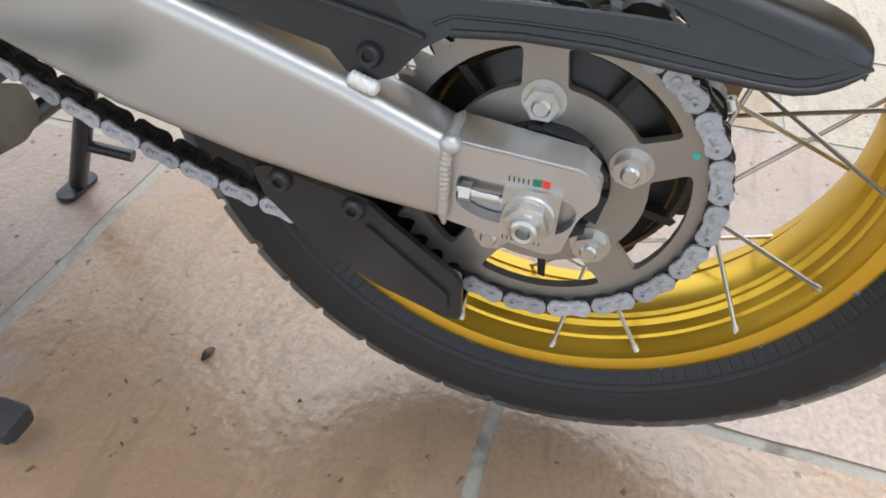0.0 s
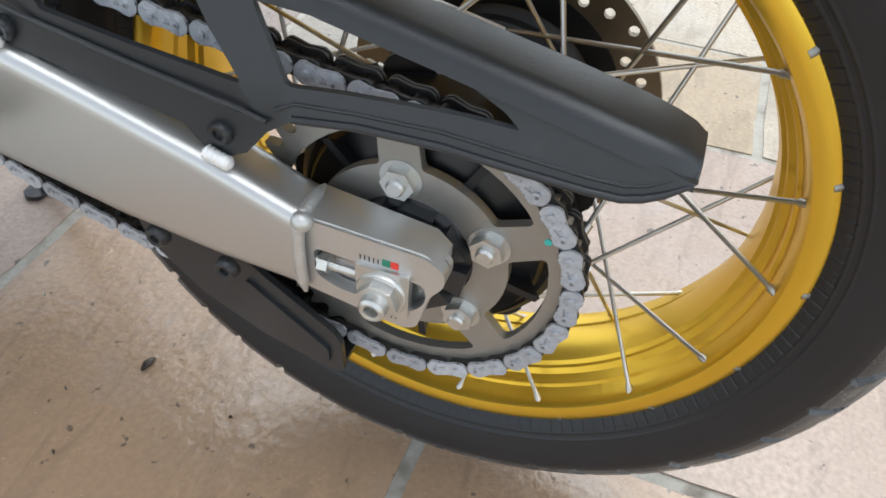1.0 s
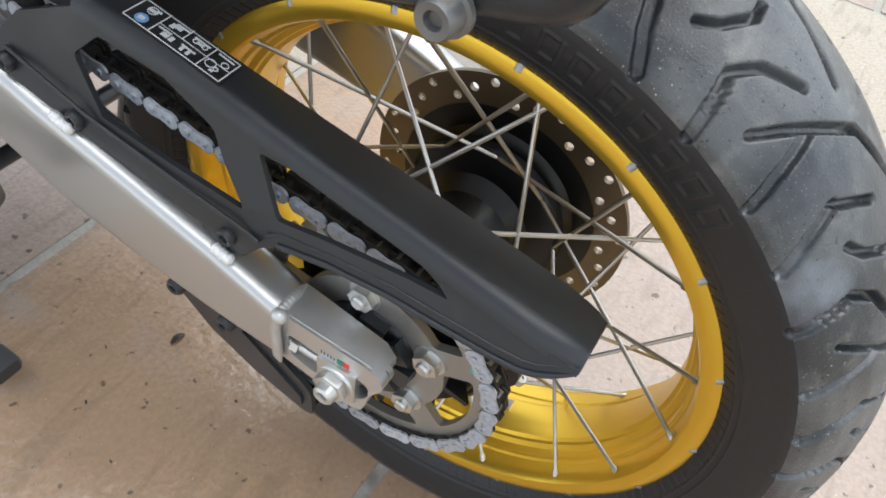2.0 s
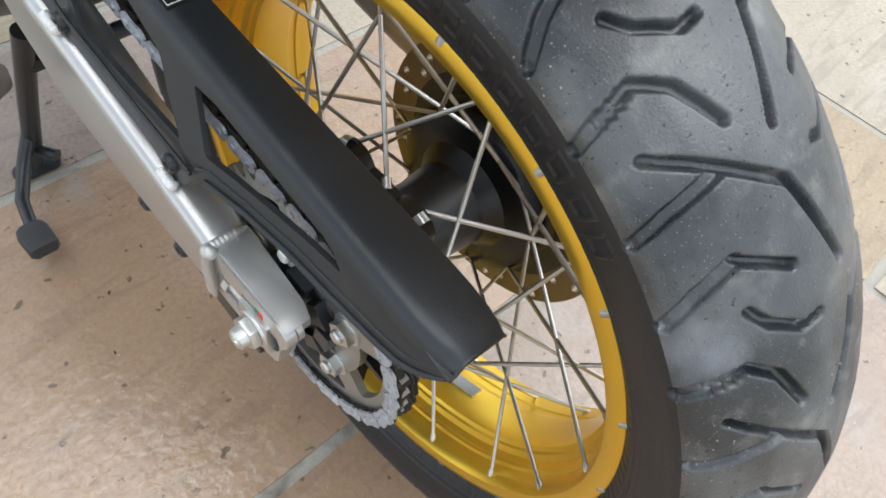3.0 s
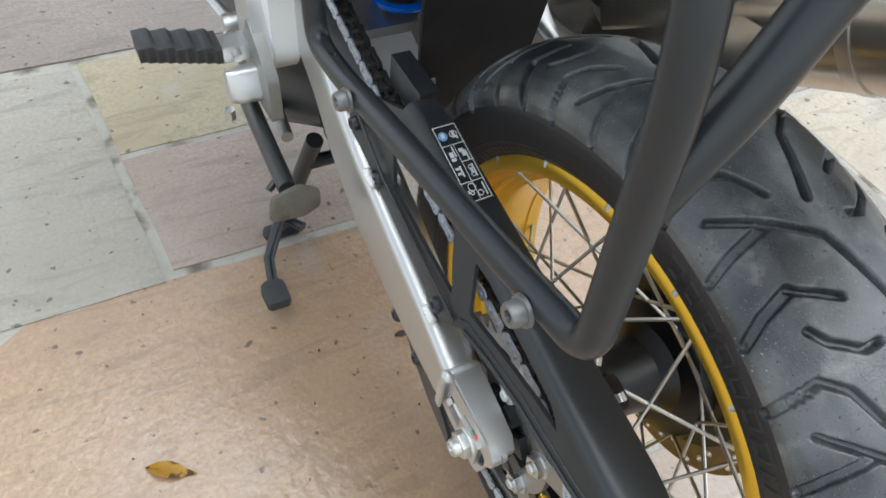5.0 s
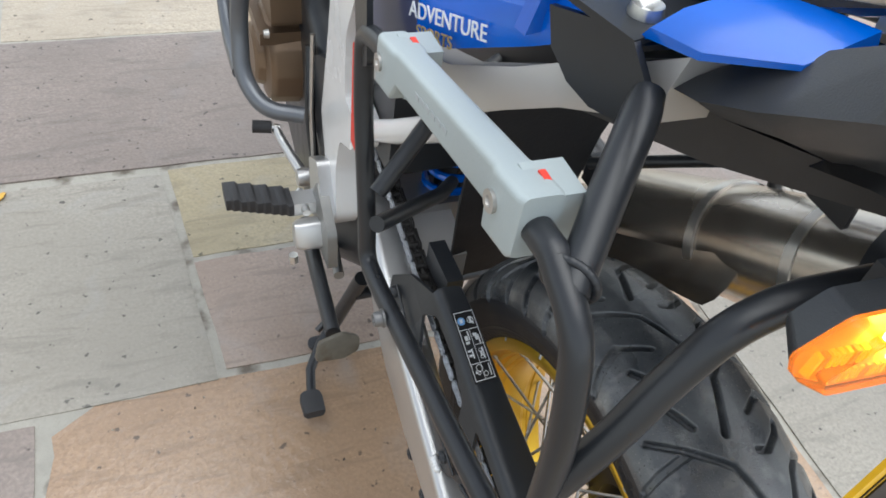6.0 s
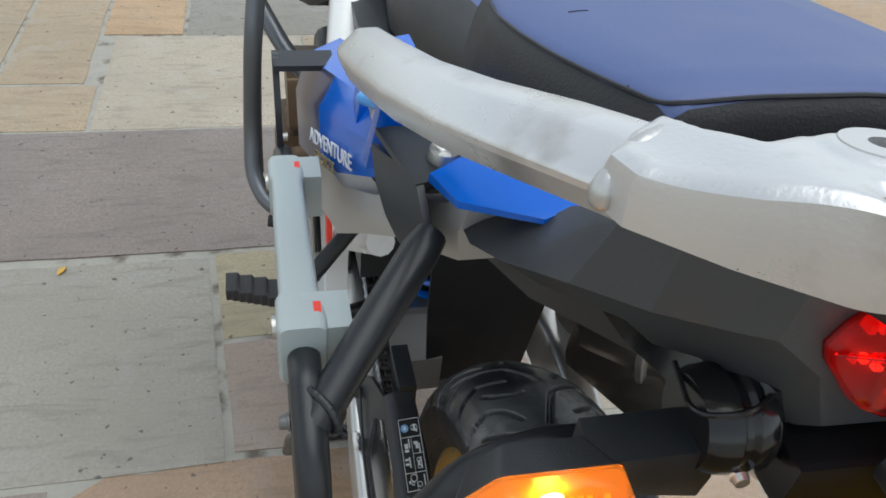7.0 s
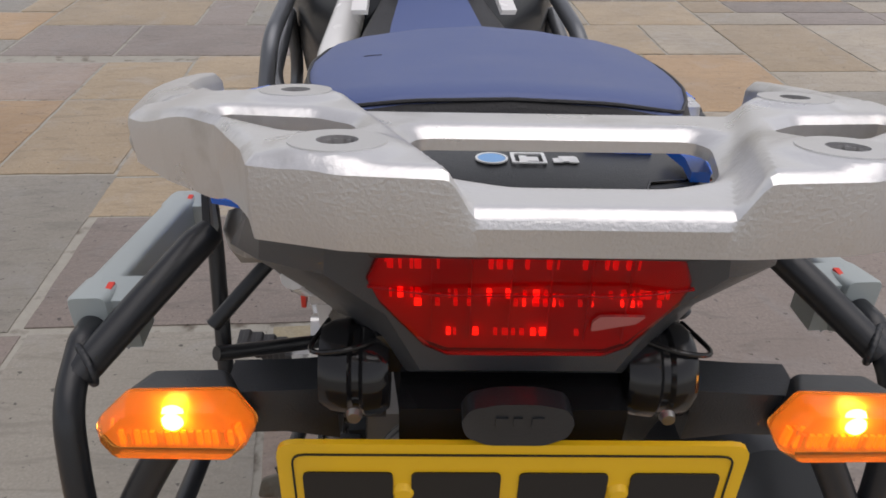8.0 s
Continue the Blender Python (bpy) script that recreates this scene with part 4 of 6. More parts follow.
def along_side(yz, out):
    return [(lean(y, z) - out, y, z) for y, z in yz]


# rolled lower edge and the strengthening rib above it
low = [(0.0557, 0.4905), (0.02, 0.493), (-0.025, 0.492), (-0.06, 0.4885), (-0.10, 0.4850), (-0.118, 0.4844), (-0.128, 0.4861), (-0.138, 0.4897), (-0.149, 0.4958)]
part("guard_rib", tube(along_side(low, 0.0022), [0.0024] * 7 + [0.0021, 0.0012], 10), BLACK_PLASTIC, guard, "rolled lower edge")
high = [(0.066, 0.4935), (0.055, 0.4985), (0.02, 0.4995), (-0.025, 0.499), (-0.06, 0.4955), (-0.10, 0.4915), (-0.118, 0.4908), (-0.128, 0.4924), (-0.140, 0.4970)]
part("guard_rib", tube(along_side(high, 0.002), [0.0012] * 8 + [0.0006], 8), BLACK_PLASTIC, guard)
part("guard_rib", tube(along_side([(0.070, 0.4865), (0.085, 0.4905), (0.15, 0.502), (0.22, 0.5155), (0.30, 0.533)], 0.0025), 0.0016, 8), BLACK_PLASTIC, guard)
for y, z in ((0.1005, 0.4710), (0.236, 0.503), (0.300, 0.522)):
    bm = move(lathe([(-0.0015, 0.0), (-0.0015, 0.003), (-0.0035, 0.0035), (-0.004, 0.0058), (-0.0015, 0.0075), (0.004, 0.0075)], 20), Matrix.Translation((lean(y, z) - 0.002, y, z)))
    part("guard_bolt", bm, BLACK_PAINT, guard, "black button head bolt")

# lower chain guide under the swingarm
poly = rounded([(0.192, 0.366), (0.18, 0.3705), (0.107, 0.3555), (0.095, 0.345), (0.046, 0.309), (0.041, 0.300), (0.040, 0.268), (0.052, 0.2665), (0.104, 0.283), (0.150, 0.308), (0.186, 0.345)], 0.004)
guide = part("chain_guide", prism(poly, -0.1435, -0.1385), BLACK_PLASTIC, bike, "black plastic lower chain guide", bevel=0.001)
part("guide_flange", prism(rounded([(0.110, 0.340), (0.098, 0.330), (0.05, 0.292), (0.05, 0.276), (0.10, 0.291), (0.118, 0.318)], 0.004), -0.1462, -0.1435), BLACK_PLASTIC, guide, bevel=0.0014)
part("guide_back", prism(poly, -0.097, -0.094), BLACK_PLASTIC, guide)
part("guide_floor", loft([[(-0.14, y, z), (-0.095, y, z), (-0.095, y, z + 0.004), (-0.14, y, z + 0.004)] for y, z in ((0.042, 0.268), (0.104, 0.2835), (0.15, 0.3085), (0.185, 0.344))]), BLACK_PLASTIC, guide)
for y, z in ((0.1635, 0.3725), (0.113, 0.362)):
    bm = move(lathe([(-0.148, 0.0), (-0.148, 0.003), (-0.1505, 0.0035), (-0.151, 0.0058), (-0.1485, 0.008), (-0.1435, 0.0085)], 20), Matrix.Translation((-0.012, y, z)))
    part("guide_bolt", bm, BLACK_PAINT, guide)

# warning label on the guard's top


def on_guard(u, v, lift):
    """A place on the guard's top: u along it, v across, both in metres from the label's corner."""
    y = 0.120 + 0.9 * u
    z = crown(y)
    x = GX + 0.0165 + 0.86 * v + 0.02 * u
    across = (x - GX) / 0.048
    return Vector((x, y + 0.08 * v, z + 0.0003 - max(0.0, across - 0.45) * 0.003 + lift))


def print_on(name, poly, lift, material, parent, thick=0.0005):
    """A flat print: its outline in label coordinates."""
    bm = bmesh.new()
    top = [bm.verts.new(on_guard(u, v, lift)) for u, v in poly]
    low = [bm.verts.new(on_guard(u, v, lift - thick)) for u, v in poly]
    bm.faces.new(top)
    bm.faces.new(low[::-1])
    for k in range(len(top)):
        j = (k + 1) % len(top)
        bm.faces.new((low[k], low[j], top[j], top[k]))
    return part(name, bm, material, parent)


def rect(u0, u1, v0, v1):
    return [(u0, v0), (u1, v0), (u1, v1), (u0, v1)]


label = print_on("warning_label", rounded(rect(0, 0.092, 0, 0.030), 0.002), 0.0012, BLACK_FLAT, guard, 0.002)
label["label"] = "black warning label with white pictograms"
for u0, u1, v0, v1 in ((0.0016, 0.0904, 0.0016, 0.0023), (0.0016, 0.0904, 0.0277, 0.0284), (0.0016, 0.0023, 0.0016, 0.0284), (0.0897, 0.0904, 0.0016, 0.0284), (0.0016, 0.0664, 0.0146, 0.0151), (0.0222, 0.0228, 0.0016, 0.0284), (0.0660, 0.0666, 0.0016, 0.0284), (0.0444, 0.045, 0.0151, 0.0284)):
    print_on("frame_line", rect(u0, u1, v0, v1), 0.0017, WHITE_PRINT, label)


def ring_print(u, v, r, wide):
    pts = [(u + r * math.cos(t), v + r * math.sin(t)) for t in np.linspace(0, 2 * math.pi, 13)]
    ins = [(u + (r - wide) * math.cos(t), v + (r - wide) * math.sin(t)) for t in np.linspace(0, 2 * math.pi, 13)]
    for k in range(12):
        print_on("pictogram", [pts[k], pts[k + 1], ins[k + 1], ins[k]], 0.0017, WHITE_PRINT, label)


print_on("pictogram", circle(0.078, 0.0085, 0.0052, 18), 0.0017, BLUE_PRINT, label)["label"] = "blue printed disc"
print_on("pictogram", rect(0.0755, 0.0805, 0.0065, 0.0105), 0.002, WHITE_PRINT, label)
for u, v, w, h in ((0.078, 0.021, 0.004, 0.0016), (0.074, 0.0235, 0.002, 0.001), (0.055, 0.021, 0.0045, 0.0018), (0.058, 0.0185, 0.002, 0.0012), (0.051, 0.024, 0.006, 0.0008), (0.033, 0.0235, 0.007, 0.0008), (0.033, 0.0205, 0.003, 0.0014), (0.055, 0.0075, 0.003, 0.0022), (0.049, 0.0075, 0.0016, 0.0026), (0.058, 0.0115, 0.006, 0.0008), (0.035, 0.0095, 0.006, 0.0008), (0.033, 0.006, 0.0012, 0.0022), (0.0385, 0.006, 0.0012, 0.0022), (0.012, 0.0245, 0.007, 0.0007), (0.012, 0.006, 0.0016, 0.001)):
    print_on("pictogram", rect(u - w, u + w, v - h, v + h), 0.0017, WHITE_PRINT, label)
for u, v, r in ((0.078, 0.021, 0.0045), (0.0085, 0.018, 0.0032), (0.0165, 0.0115, 0.0045), (0.0105, 0.0095, 0.0022), (0.029, 0.0205, 0.0026), (0.037, 0.0205, 0.0026)):
    ring_print(u, v, r, 0.0007)

# ---- pannier frame, left and right ----
MID = 0.004  # the tail's middle plane

STEEL_BOLT = mat("dull bolt steel", (0.19, 0.19, 0.19), 0.42, 0.6, vary=0.2, scale=80)


def pannier(s):
    X = s * 0.232 + MID
    tube_pts = [(X, -0.062, 0.9735), (X, -0.098, 0.958), (X, -0.114, 0.905), (X, -0.119, 0.842), (X, -0.124, 0.773), (X, -0.092, 0.7655), (X, -0.05, 0.7555), (X, 0.02, 0.741), (X, 0.145, 0.713), (X, 0.190, 0.709), (X, 0.197, 0.745), (X, 0.232, 0.855), (X, 0.238, 0.912), (X, 0.20, 0.924), (X, -0.03, 0.9705), (X, -0.062, 0.9735), (X, -0.066, 0.972)]
    fr = part("pannier_frame", tube(tube_pts, 0.0081, 18, 0.026), BLACK_PAINT, bike, "black powder-coated steel pannier frame", smooth=60)
    part("brace", tube([(s * 0.230 + MID, -0.080, 0.9645), (s * 0.201 + MID, -0.048, 0.988), (s * 0.172 + MID, -0.017, 1.0105), (s * 0.165 + MID, -0.009, 1.014)], [0.0092, 0.0098, 0.01, 0.0085], 16), BLACK_PAINT, fr)
    part("weld_ring", bead([(X + s * (-0.004 + 0.0085 * math.cos(t)), -0.074 + 0.011 * math.cos(t), 0.967 + 0.0105 * math.sin(t)) for t in np.linspace(0, 2 * math.pi, 22)], 0.0022, 0.05), BLACK_PAINT, fr)
    face = [(0.186, 0.064, 1.023), (0.184, 0.056, 1.003), (0.1805, 0.038, 0.992), (0.1765, 0.018, 0.989), (0.172, -0.004, 0.994), (0.169, -0.013, 1.006), (0.169, -0.012, 1.018), (0.1715, 0.006, 1.0335), (0.1745, 0.022, 1.034)]
    bm = bmesh.new()
    near = [bm.verts.new((s * x + MID, y, z)) for x, y, z in face]
    back = [bm.verts.new((s * (x - 0.0042) + MID, y + 0.0008, z)) for x, y, z in face]
    bm.faces.new(near)
    bm.faces.new(back[::-1])
    for k in range(len(face)):
        q = (k + 1) % len(face)
        bm.faces.new((near[q], near[k], back[k], back[q]))
    part("bracket", bm, BLACK_PAINT, fr, bevel=0.001)
    tab = prism([(s * x + MID, y) for x, y in rounded([(0.1715, 0.006), (0.1842, 0.062), (0.174, 0.064), (0.150, 0.060), (0.138, 0.058), (0.104, 0.0366), (0.112, 0.0245)], [0, 0, 0.004, 0.004, 0.006, 0.006, 0.006])], 1.0305, 1.0345, "z")
    part("bracket_tab", tab, BLACK_PAINT, fr, bevel=0.001)
    b = part("bracket_bolt", lathe([(-0.0, 0.0), (0.0, 0.0035), (0.0015, 0.0045), (0.0045, 0.0085), (0.0, 0.0095), (-0.002, 0.0095)], 20), ZINC, fr, "stainless button bolt")
    b.matrix_local = Matrix.Translation((s * 0.152 + MID, 0.029, 1.0360)) @ pose(0, 0, 0, 0, -90, 0)
    fb = rounded([(0.215, 0.895), (0.24, 0.88), (0.262, 0.945), (0.270, 0.985), (0.248, 0.99), (0.228, 0.955)], 0.005)
    part("front_bracket", prism(fb, s * 0.236 + MID, s * 0.231 + MID), BLACK_PAINT, fr, bevel=0.001)
    part("front_tab", box(min(s * 0.235, s * 0.19) + MID, max(s * 0.235, s * 0.19) + MID, 0.235, 0.262, 0.983, 0.9875), BLACK_PAINT, fr, bevel=0.001)
    for y, z in ((0.112, 0.7205), (-0.090, 0.7610)):
        b = lathe([(-0.018, 0.0), (-0.018, 0.0026), (-0.0205, 0.003), (-0.021, 0.0054), (-0.019, 0.0064), (-0.0145, 0.0066), (-0.0140, 0.0080), (-0.0122, 0.0082), (-0.0118, 0.0042), (0.004, 0.0042), (0.004, 0.0)], 20)
        b = part("mount_bolt", b, STEEL_BOLT if s < 0 else BLACK_PAINT, fr, "dull steel socket bolt with a washer")
        b.matrix_local = Matrix.Translation((X - s * 0.004, y, z)) @ pose(0, 0, 0, 0, 0, 0 if s < 0 else 180)
    part("rear_stay", tube([(X - s * 0.003, -0.117, 0.852), (s * 0.206 + MID, -0.118, 0.893), (s * 0.186 + MID, -0.115, 0.93), (s * 0.165 + MID, -0.114, 0.962), (s * 0.138 + MID, -0.114, 0.974), (s * 0.06 + MID, -0.114, 0.972)], 0.0092, 16, 0.02), BLACK_PAINT, fr, "bent tube to the tail")
    part("inner_stay", tube([(X, 0.178, 0.80), (s * 0.17 + MID, 0.21, 0.86), (s * 0.09 + MID, 0.24, 0.89)], 0.0075, 12), BLACK_PAINT, fr)
    part("lower_stay", tube([(X, 0.172, 0.77), (s * 0.14 + MID, 0.25, 0.72), (s * 0.09 + MID, 0.33, 0.66)], 0.0075, 12), BLACK_PAINT, fr)
    return fr


tagged(pannier(-1))
tagged(pannier(1))


def clip_z(y):
    return 0.9885 - 0.203 * (y + 0.028)


def clip_bar(s):
    """Grey plastic mounting bar that clips over the frame's top rail."""
    X = s * 0.232 + MID
    rows = [(-0.046, 0.038, 0.0105), (-0.042, 0.040, 0.0122), (-0.016, 0.040, 0.0122), (-0.011, 0.027, 0.0103), (0.134, 0.025, 0.0103), (0.141, 0.037, 0.0122), (0.168, 0.037, 0.0122), (0.174, 0.033, 0.0105)]
    rings = [[(x, y, z) for x, z in rounded([(X - half, clip_z(y) - hgt), (X + half, clip_z(y) - hgt), (X + half, clip_z(y)), (X - half, clip_z(y))], 0.0045, 4)] for y, hgt, half in rows]
    b = part("clip_bar", loft(rings), CLIPGREY, bike, "light grey plastic pannier mounting bar", smooth=35)
    for y in (-0.029, 0.154):
        zt = clip_z(y)
        blk = box(min(X, X - s * 0.024), max(X, X - s * 0.024), y - 0.013, y + 0.013, zt - 0.036, zt - 0.0015)
        part("clamp_block", blk, CLIPGREY, b, bevel=0.007, segs=4)
        part("clamp_seam", box(min(X - s * 0.0145, X - s * 0.0155), max(X - s * 0.0145, X - s * 0.0155), y - 0.0129, y + 0.0129, zt - 0.0375, zt - 0.0026), GREY_MARK, b)
        part("red_mark", box(X - s * 0.008 - 0.0018, X - s * 0.008 + 0.0018, y - 0.004, y + 0.004, zt - 0.003, zt + 0.0006), RED_PRINT, b, bevel=0.0003)
        bolt = part("clip_bolt", lathe([(0.0, 0.0), (0.0, 0.0028), (-0.0015, 0.0032), (-0.0015, 0.0062), (0.002, 0.0062)], 16), STEEL, b)
        bolt.matrix_local = Matrix.Translation((X + s * 0.0128, y + 0.008, zt - 0.019)) @ pose(0, 0, 0, 0, 0, 0 if s < 0 else 180)
    for k in range(6):
        y = 0.045 + 0.009 * k
        part("moulded_mark", box(min(X + s * 0.0102, X + s * 0.0107), max(X + s * 0.0102, X + s * 0.0107), y, y + 0.006, clip_z(y) - 0.015, clip_z(y) - 0.0115), GREY_MARK, b)
    return b


GREY_MARK = mat("moulded mark", (0.4, 0.43, 0.44), 0.5, vary=0.05)
clip_bar(-1)
clip_bar(1)

# ---- rear carrier ----


def rack_z(y):
    return 1.1707 - 0.2 * (y + 0.242)


def mirror(poly, s):
    return [(s * x + MID, y) for x, y in poly]


HALF = [(0.070, -0.160), (0.077, -0.153), (0.103, -0.149), (0.114, -0.153), (0.122, -0.138), (0.127, -0.120), (0.139, -0.1265), (0.1495, -0.139), (0.1480, -0.154), (0.1285, -0.179), (0.1025, -0.2045), (0.0880, -0.2345), (0.0830, -0.2500), (0.061, -0.2575), (0.036, -0.2605)]
OPENING = rounded([(-0.0435, -0.1875), (0.0435, -0.1875), (0.0470, -0.196), (0.041, -0.221), (0.034, -0.230), (0.019, -0.2365), (-0.019, -0.2365), (-0.034, -0.230), (-0.041, -0.221), (-0.0470, -0.196)], 0.004)
SLOT = rounded([(0.1065, -0.192), (0.1045, -0.1850), (0.075, -0.189), (0.0630, -0.199), (0.0600, -0.211), (0.067, -0.2190), (0.078, -0.2175), (0.089, -0.2080), (0.0975, -0.2005)], 0.003)
BOSSES = ((0.0858, -0.1626, 0.0050), (0.0627, -0.2395, 0.0052))


def fade(v, a, b):
    """0 below a, 1 above b, smooth between."""
    t = np.clip((v - a) / (b - a), 0, 1)
    return t * t * (3 - 2 * t)


def rack_top(x, y):
    """Height of the casting's upper skin above the carrier's plane."""
    ax = np.abs(x)
    groove = 0.0738 + (y + 0.15) * 0.344
    low = 0.0055 + 0.0045 * fade(-y, 0.19, 0.25)
    z = -low * fade(groove - ax, -0.001, 0.007)
    z = z - 0.0085 * fade(ax, 0.112, 0.146)
    for bx, by, br in BOSSES:
        z = z + 0.0014 * fade(-np.hypot(ax - bx, y - by), -0.0185, -0.0130)
    return z


def casting(step=0.0015):
    """The carrier's casting: one solid with softly rounded rims, cut along its outline and openings."""
    loops = [HALF + [(-x, y) for x, y in HALF[::-1]], OPENING]
    for s in (1, -1):
        loops.append([(s * x, y) for x, y in SLOT])
        loops += [[(s * x, y) for x, y in circle(bx, by, br, 18)] for bx, by, br in BOSSES]
    gx, gy = np.meshgrid(np.arange(-0.162, 0.1621, step), np.arange(-0.270, -0.119, step), indexing="ij")
    P = np.stack([gx, gy], -1)
    best, foot, inside, owner = np.full(gx.shape, 9.0), P.copy(), np.zeros(gx.shape, bool), np.zeros(gx.shape, int)
    for n_, loop in enumerate(loops):
        for a, b in zip(loop, loop[1:] + loop[:1]):
            a, b = np.array(a), np.array(b)
            t = np.clip(((P - a) @ (b - a)) / ((b - a) @ (b - a)), 0, 1)
            q = a + t[..., None] * (b - a)
            d = np.hypot(*np.moveaxis(P - q, -1, 0))
            near = d < best
            best[near], foot[near], owner[near] = d[near], q[near], n_
            if a[1] != b[1]:
                crosses = ((a[1] > gy) != (b[1] > gy)) & (gx < (b[0] - a[0]) * (gy - a[1]) / (b[1] - a[1]) + a[0])
                inside ^= crosses
    sd = np.where(inside, best, -best)
    nx, ny = gx.shape
    heart = (sd[:-1, :-1] + sd[1:, :-1] + sd[:-1, 1:] + sd[1:, 1:]) / 4
    cells = [(int(i), int(j)) for i, j in zip(*np.nonzero(heart > 0))]
    count = {}
    for i, j in cells:
        ring = [(i, j), (i + 1, j), (i + 1, j + 1), (i, j + 1)]
        for a, b in zip(ring, ring[1:] + ring[:1]):
            key = (min(a, b), max(a, b))
            count[key] = count.get(key, 0) + 1
    rim = {c for key, n_ in count.items() if n_ == 1 for c in key}
    for c in rim:
        P[c], sd[c] = foot[c], 0.0
    sd = np.maximum(sd, 0.0)
    soft = np.where(owner == 0, 0.0042, np.where(owner == 1, 0.007, np.where(owner % 3 == 2, 0.005, 0.001)))
    round_off = 0.62 * soft * np.clip(1 - sd / soft, 0, 1) ** 2
    x, y = P[..., 0], P[..., 1]
    top = rack_z(y) + rack_top(x, y) - round_off
    thin = fade(0.062 - np.abs(x), 0.0, 0.006) * fade(y, -0.245, -0.235)
    bottom = rack_z(y) - 0.0225 - 0.006 * fade(y, -0.245, -0.20) * fade(np.abs(x), 0.09, 0.11) + 0.0105 * thin
    bottom = np.minimum(bottom, top - 0.004)
    line = np.clip(rack_z(y) - 0.0145, bottom + 0.002, top - 0.0012)
    bm = bmesh.new()
    up, dn = {}, {}
    for i, j in cells:
        for c in ((i, j), (i + 1, j), (i + 1, j + 1), (i, j + 1)):
            if c not in up:
                up[c] = bm.verts.new((x[c] + MID, y[c], top[c]))
    mid = {}
    for c in up:
        px, py = x[c], y[c]
        if c in rim and owner[c] == 0:
            out = Vector((px, 1.6 * (py + 0.17))).normalized() * 0.0009
            mid[c] = bm.verts.new((px + out.x + MID, py + out.y, line[c]))
        elif c in rim:
            mid[c] = bm.verts.new((px + MID, py, (top[c] + bottom[c]) / 2))
        dn[c] = bm.verts.new((px + MID, py, bottom[c]))
    for i, j in cells:
        ring = [(i, j), (i + 1, j), (i + 1, j + 1), (i, j + 1)]
        bm.faces.new([up[c] for c in ring])
        bm.faces.new([dn[c] for c in ring][::-1])
        for a, b in zip(ring, ring[1:] + ring[:1]):
            if count[(min(a, b), max(a, b))] == 1:
                bm.faces.new((up[b], up[a], mid[a], mid[b])).material_index = 1 if owner[a] == 0 and y[a] < -0.236 else 0
                bm.faces.new((mid[b], mid[a], dn[a], dn[b])).material_index = 1 if owner[a] == 0 and y[a] < -0.236 else 0
    return bm


rack = part("luggage_rack", casting(), [SILVER, SILVER_ROUGH], bike, "silver cast aluminium rear luggage rack", smooth=27)
for s in (-1, 1):
    for x, y, r in BOSSES:
        o = part("boss", cut_plate(mirror(circle(x, y, 0.0128, 40), s), [mirror(circle(x, y, r, 18), s)], -0.002, 0.0018, "z", mirror(circle(x, y, 0.0122, 40), s)), SILVER_FLAT, rack, "machined flat boss with a bolt hole", smooth=30)
        for v in o.data.vertices:
            v.co.z += rack_z(v.co.y)
    # grab handle in front of the weld
    path = [(0.1315, -0.145, 1.1425, 0.0158, 0.025), (0.1385, -0.131, 1.140, 0.016, 0.026), (0.1545, -0.100, 1.132, 0.0162, 0.027), (0.1722, -0.057, 1.1185, 0.0156, 0.028), (0.1852, -0.008, 1.1035, 0.0148, 0.029), (0.1937, 0.045, 1.0885, 0.0142, 0.030),
            (0.1985, 0.086, 1.0765, 0.0138, 0.031), (0.1992, 0.097, 1.0735, 0.0132, 0.03), (0.1992, 0.103, 1.068, 0.0112, 0.022)]
    rings = []
    for k, (x, y, zt, w, h) in enumerate(path):
        a, b = path[max(k - 1, 0)], path[min(k + 1, len(path) - 1)]
        d = Vector((b[0] - a[0], b[1] - a[1], 0)).normalized()
        n_ = Vector((d.y, -d.x, 0))
        ring = []
        for u, v in rounded([(-0.9 * w, -h), (0.5 * w, -h), (1.0 * w, -0.52 * h), (0.95 * w, -0.40 * h), (0.15 * w, -0.03 * h), (-0.8 * w, 0.0), (-1.18 * w, -0.2 * h), (-1.18 * w, -0.75 * h)], 0.0014, 1):
            p = Vector((x, y, zt)) + n_ * u
            ring.append((s * p.x + MID, p.y, zt + v))
        rings.append(ring)
    part("grab_handle", loft(rings), SILVER, rack, "angular cast grab handle", smooth=22)
    # rippled weld between handle and casting
    w, h = 0.0166, 0.026
    d = Vector((0.016, 0.030, 0)).normalized()
    n_ = Vector((d.y, -d.x, 0))
    line = rounded([(0.86 * w, -0.66 * h), (1.0 * w, -0.52 * h), (0.95 * w, -0.40 * h), (0.15 * w, -0.03 * h), (-0.8 * w, 0.0), (-1.18 * w, -0.2 * h), (-1.18 * w, -0.7 * h)], 0.003, 3)
    bead = []
    for (u0, v0), (u1, v1) in zip(line, line[1:]):
        m = max(1, int(math.hypot(u1 - u0, v1 - v0) / 0.0006))
        bead += [(u0 + (u1 - u0) * j / m, v0 + (v1 - v0) * j / m) for j in range(m)]
    bead = [(s * (0.1365 + n_.x * u * 0.94) + MID, -0.1345 + n_.y * u * 0.94, 1.1395 + v * 0.94) for u, v in bead]
    part("rack_weld", tube(bead, [(0.0043 + 0.00007 * math.sin(1.5 * k)) * min(1.0, 0.3 + min(k, len(bead) - 1 - k) / 8) for k in range(len(bead))], 14), WELD, rack, "rippled weld between handle and casting", smooth=70)
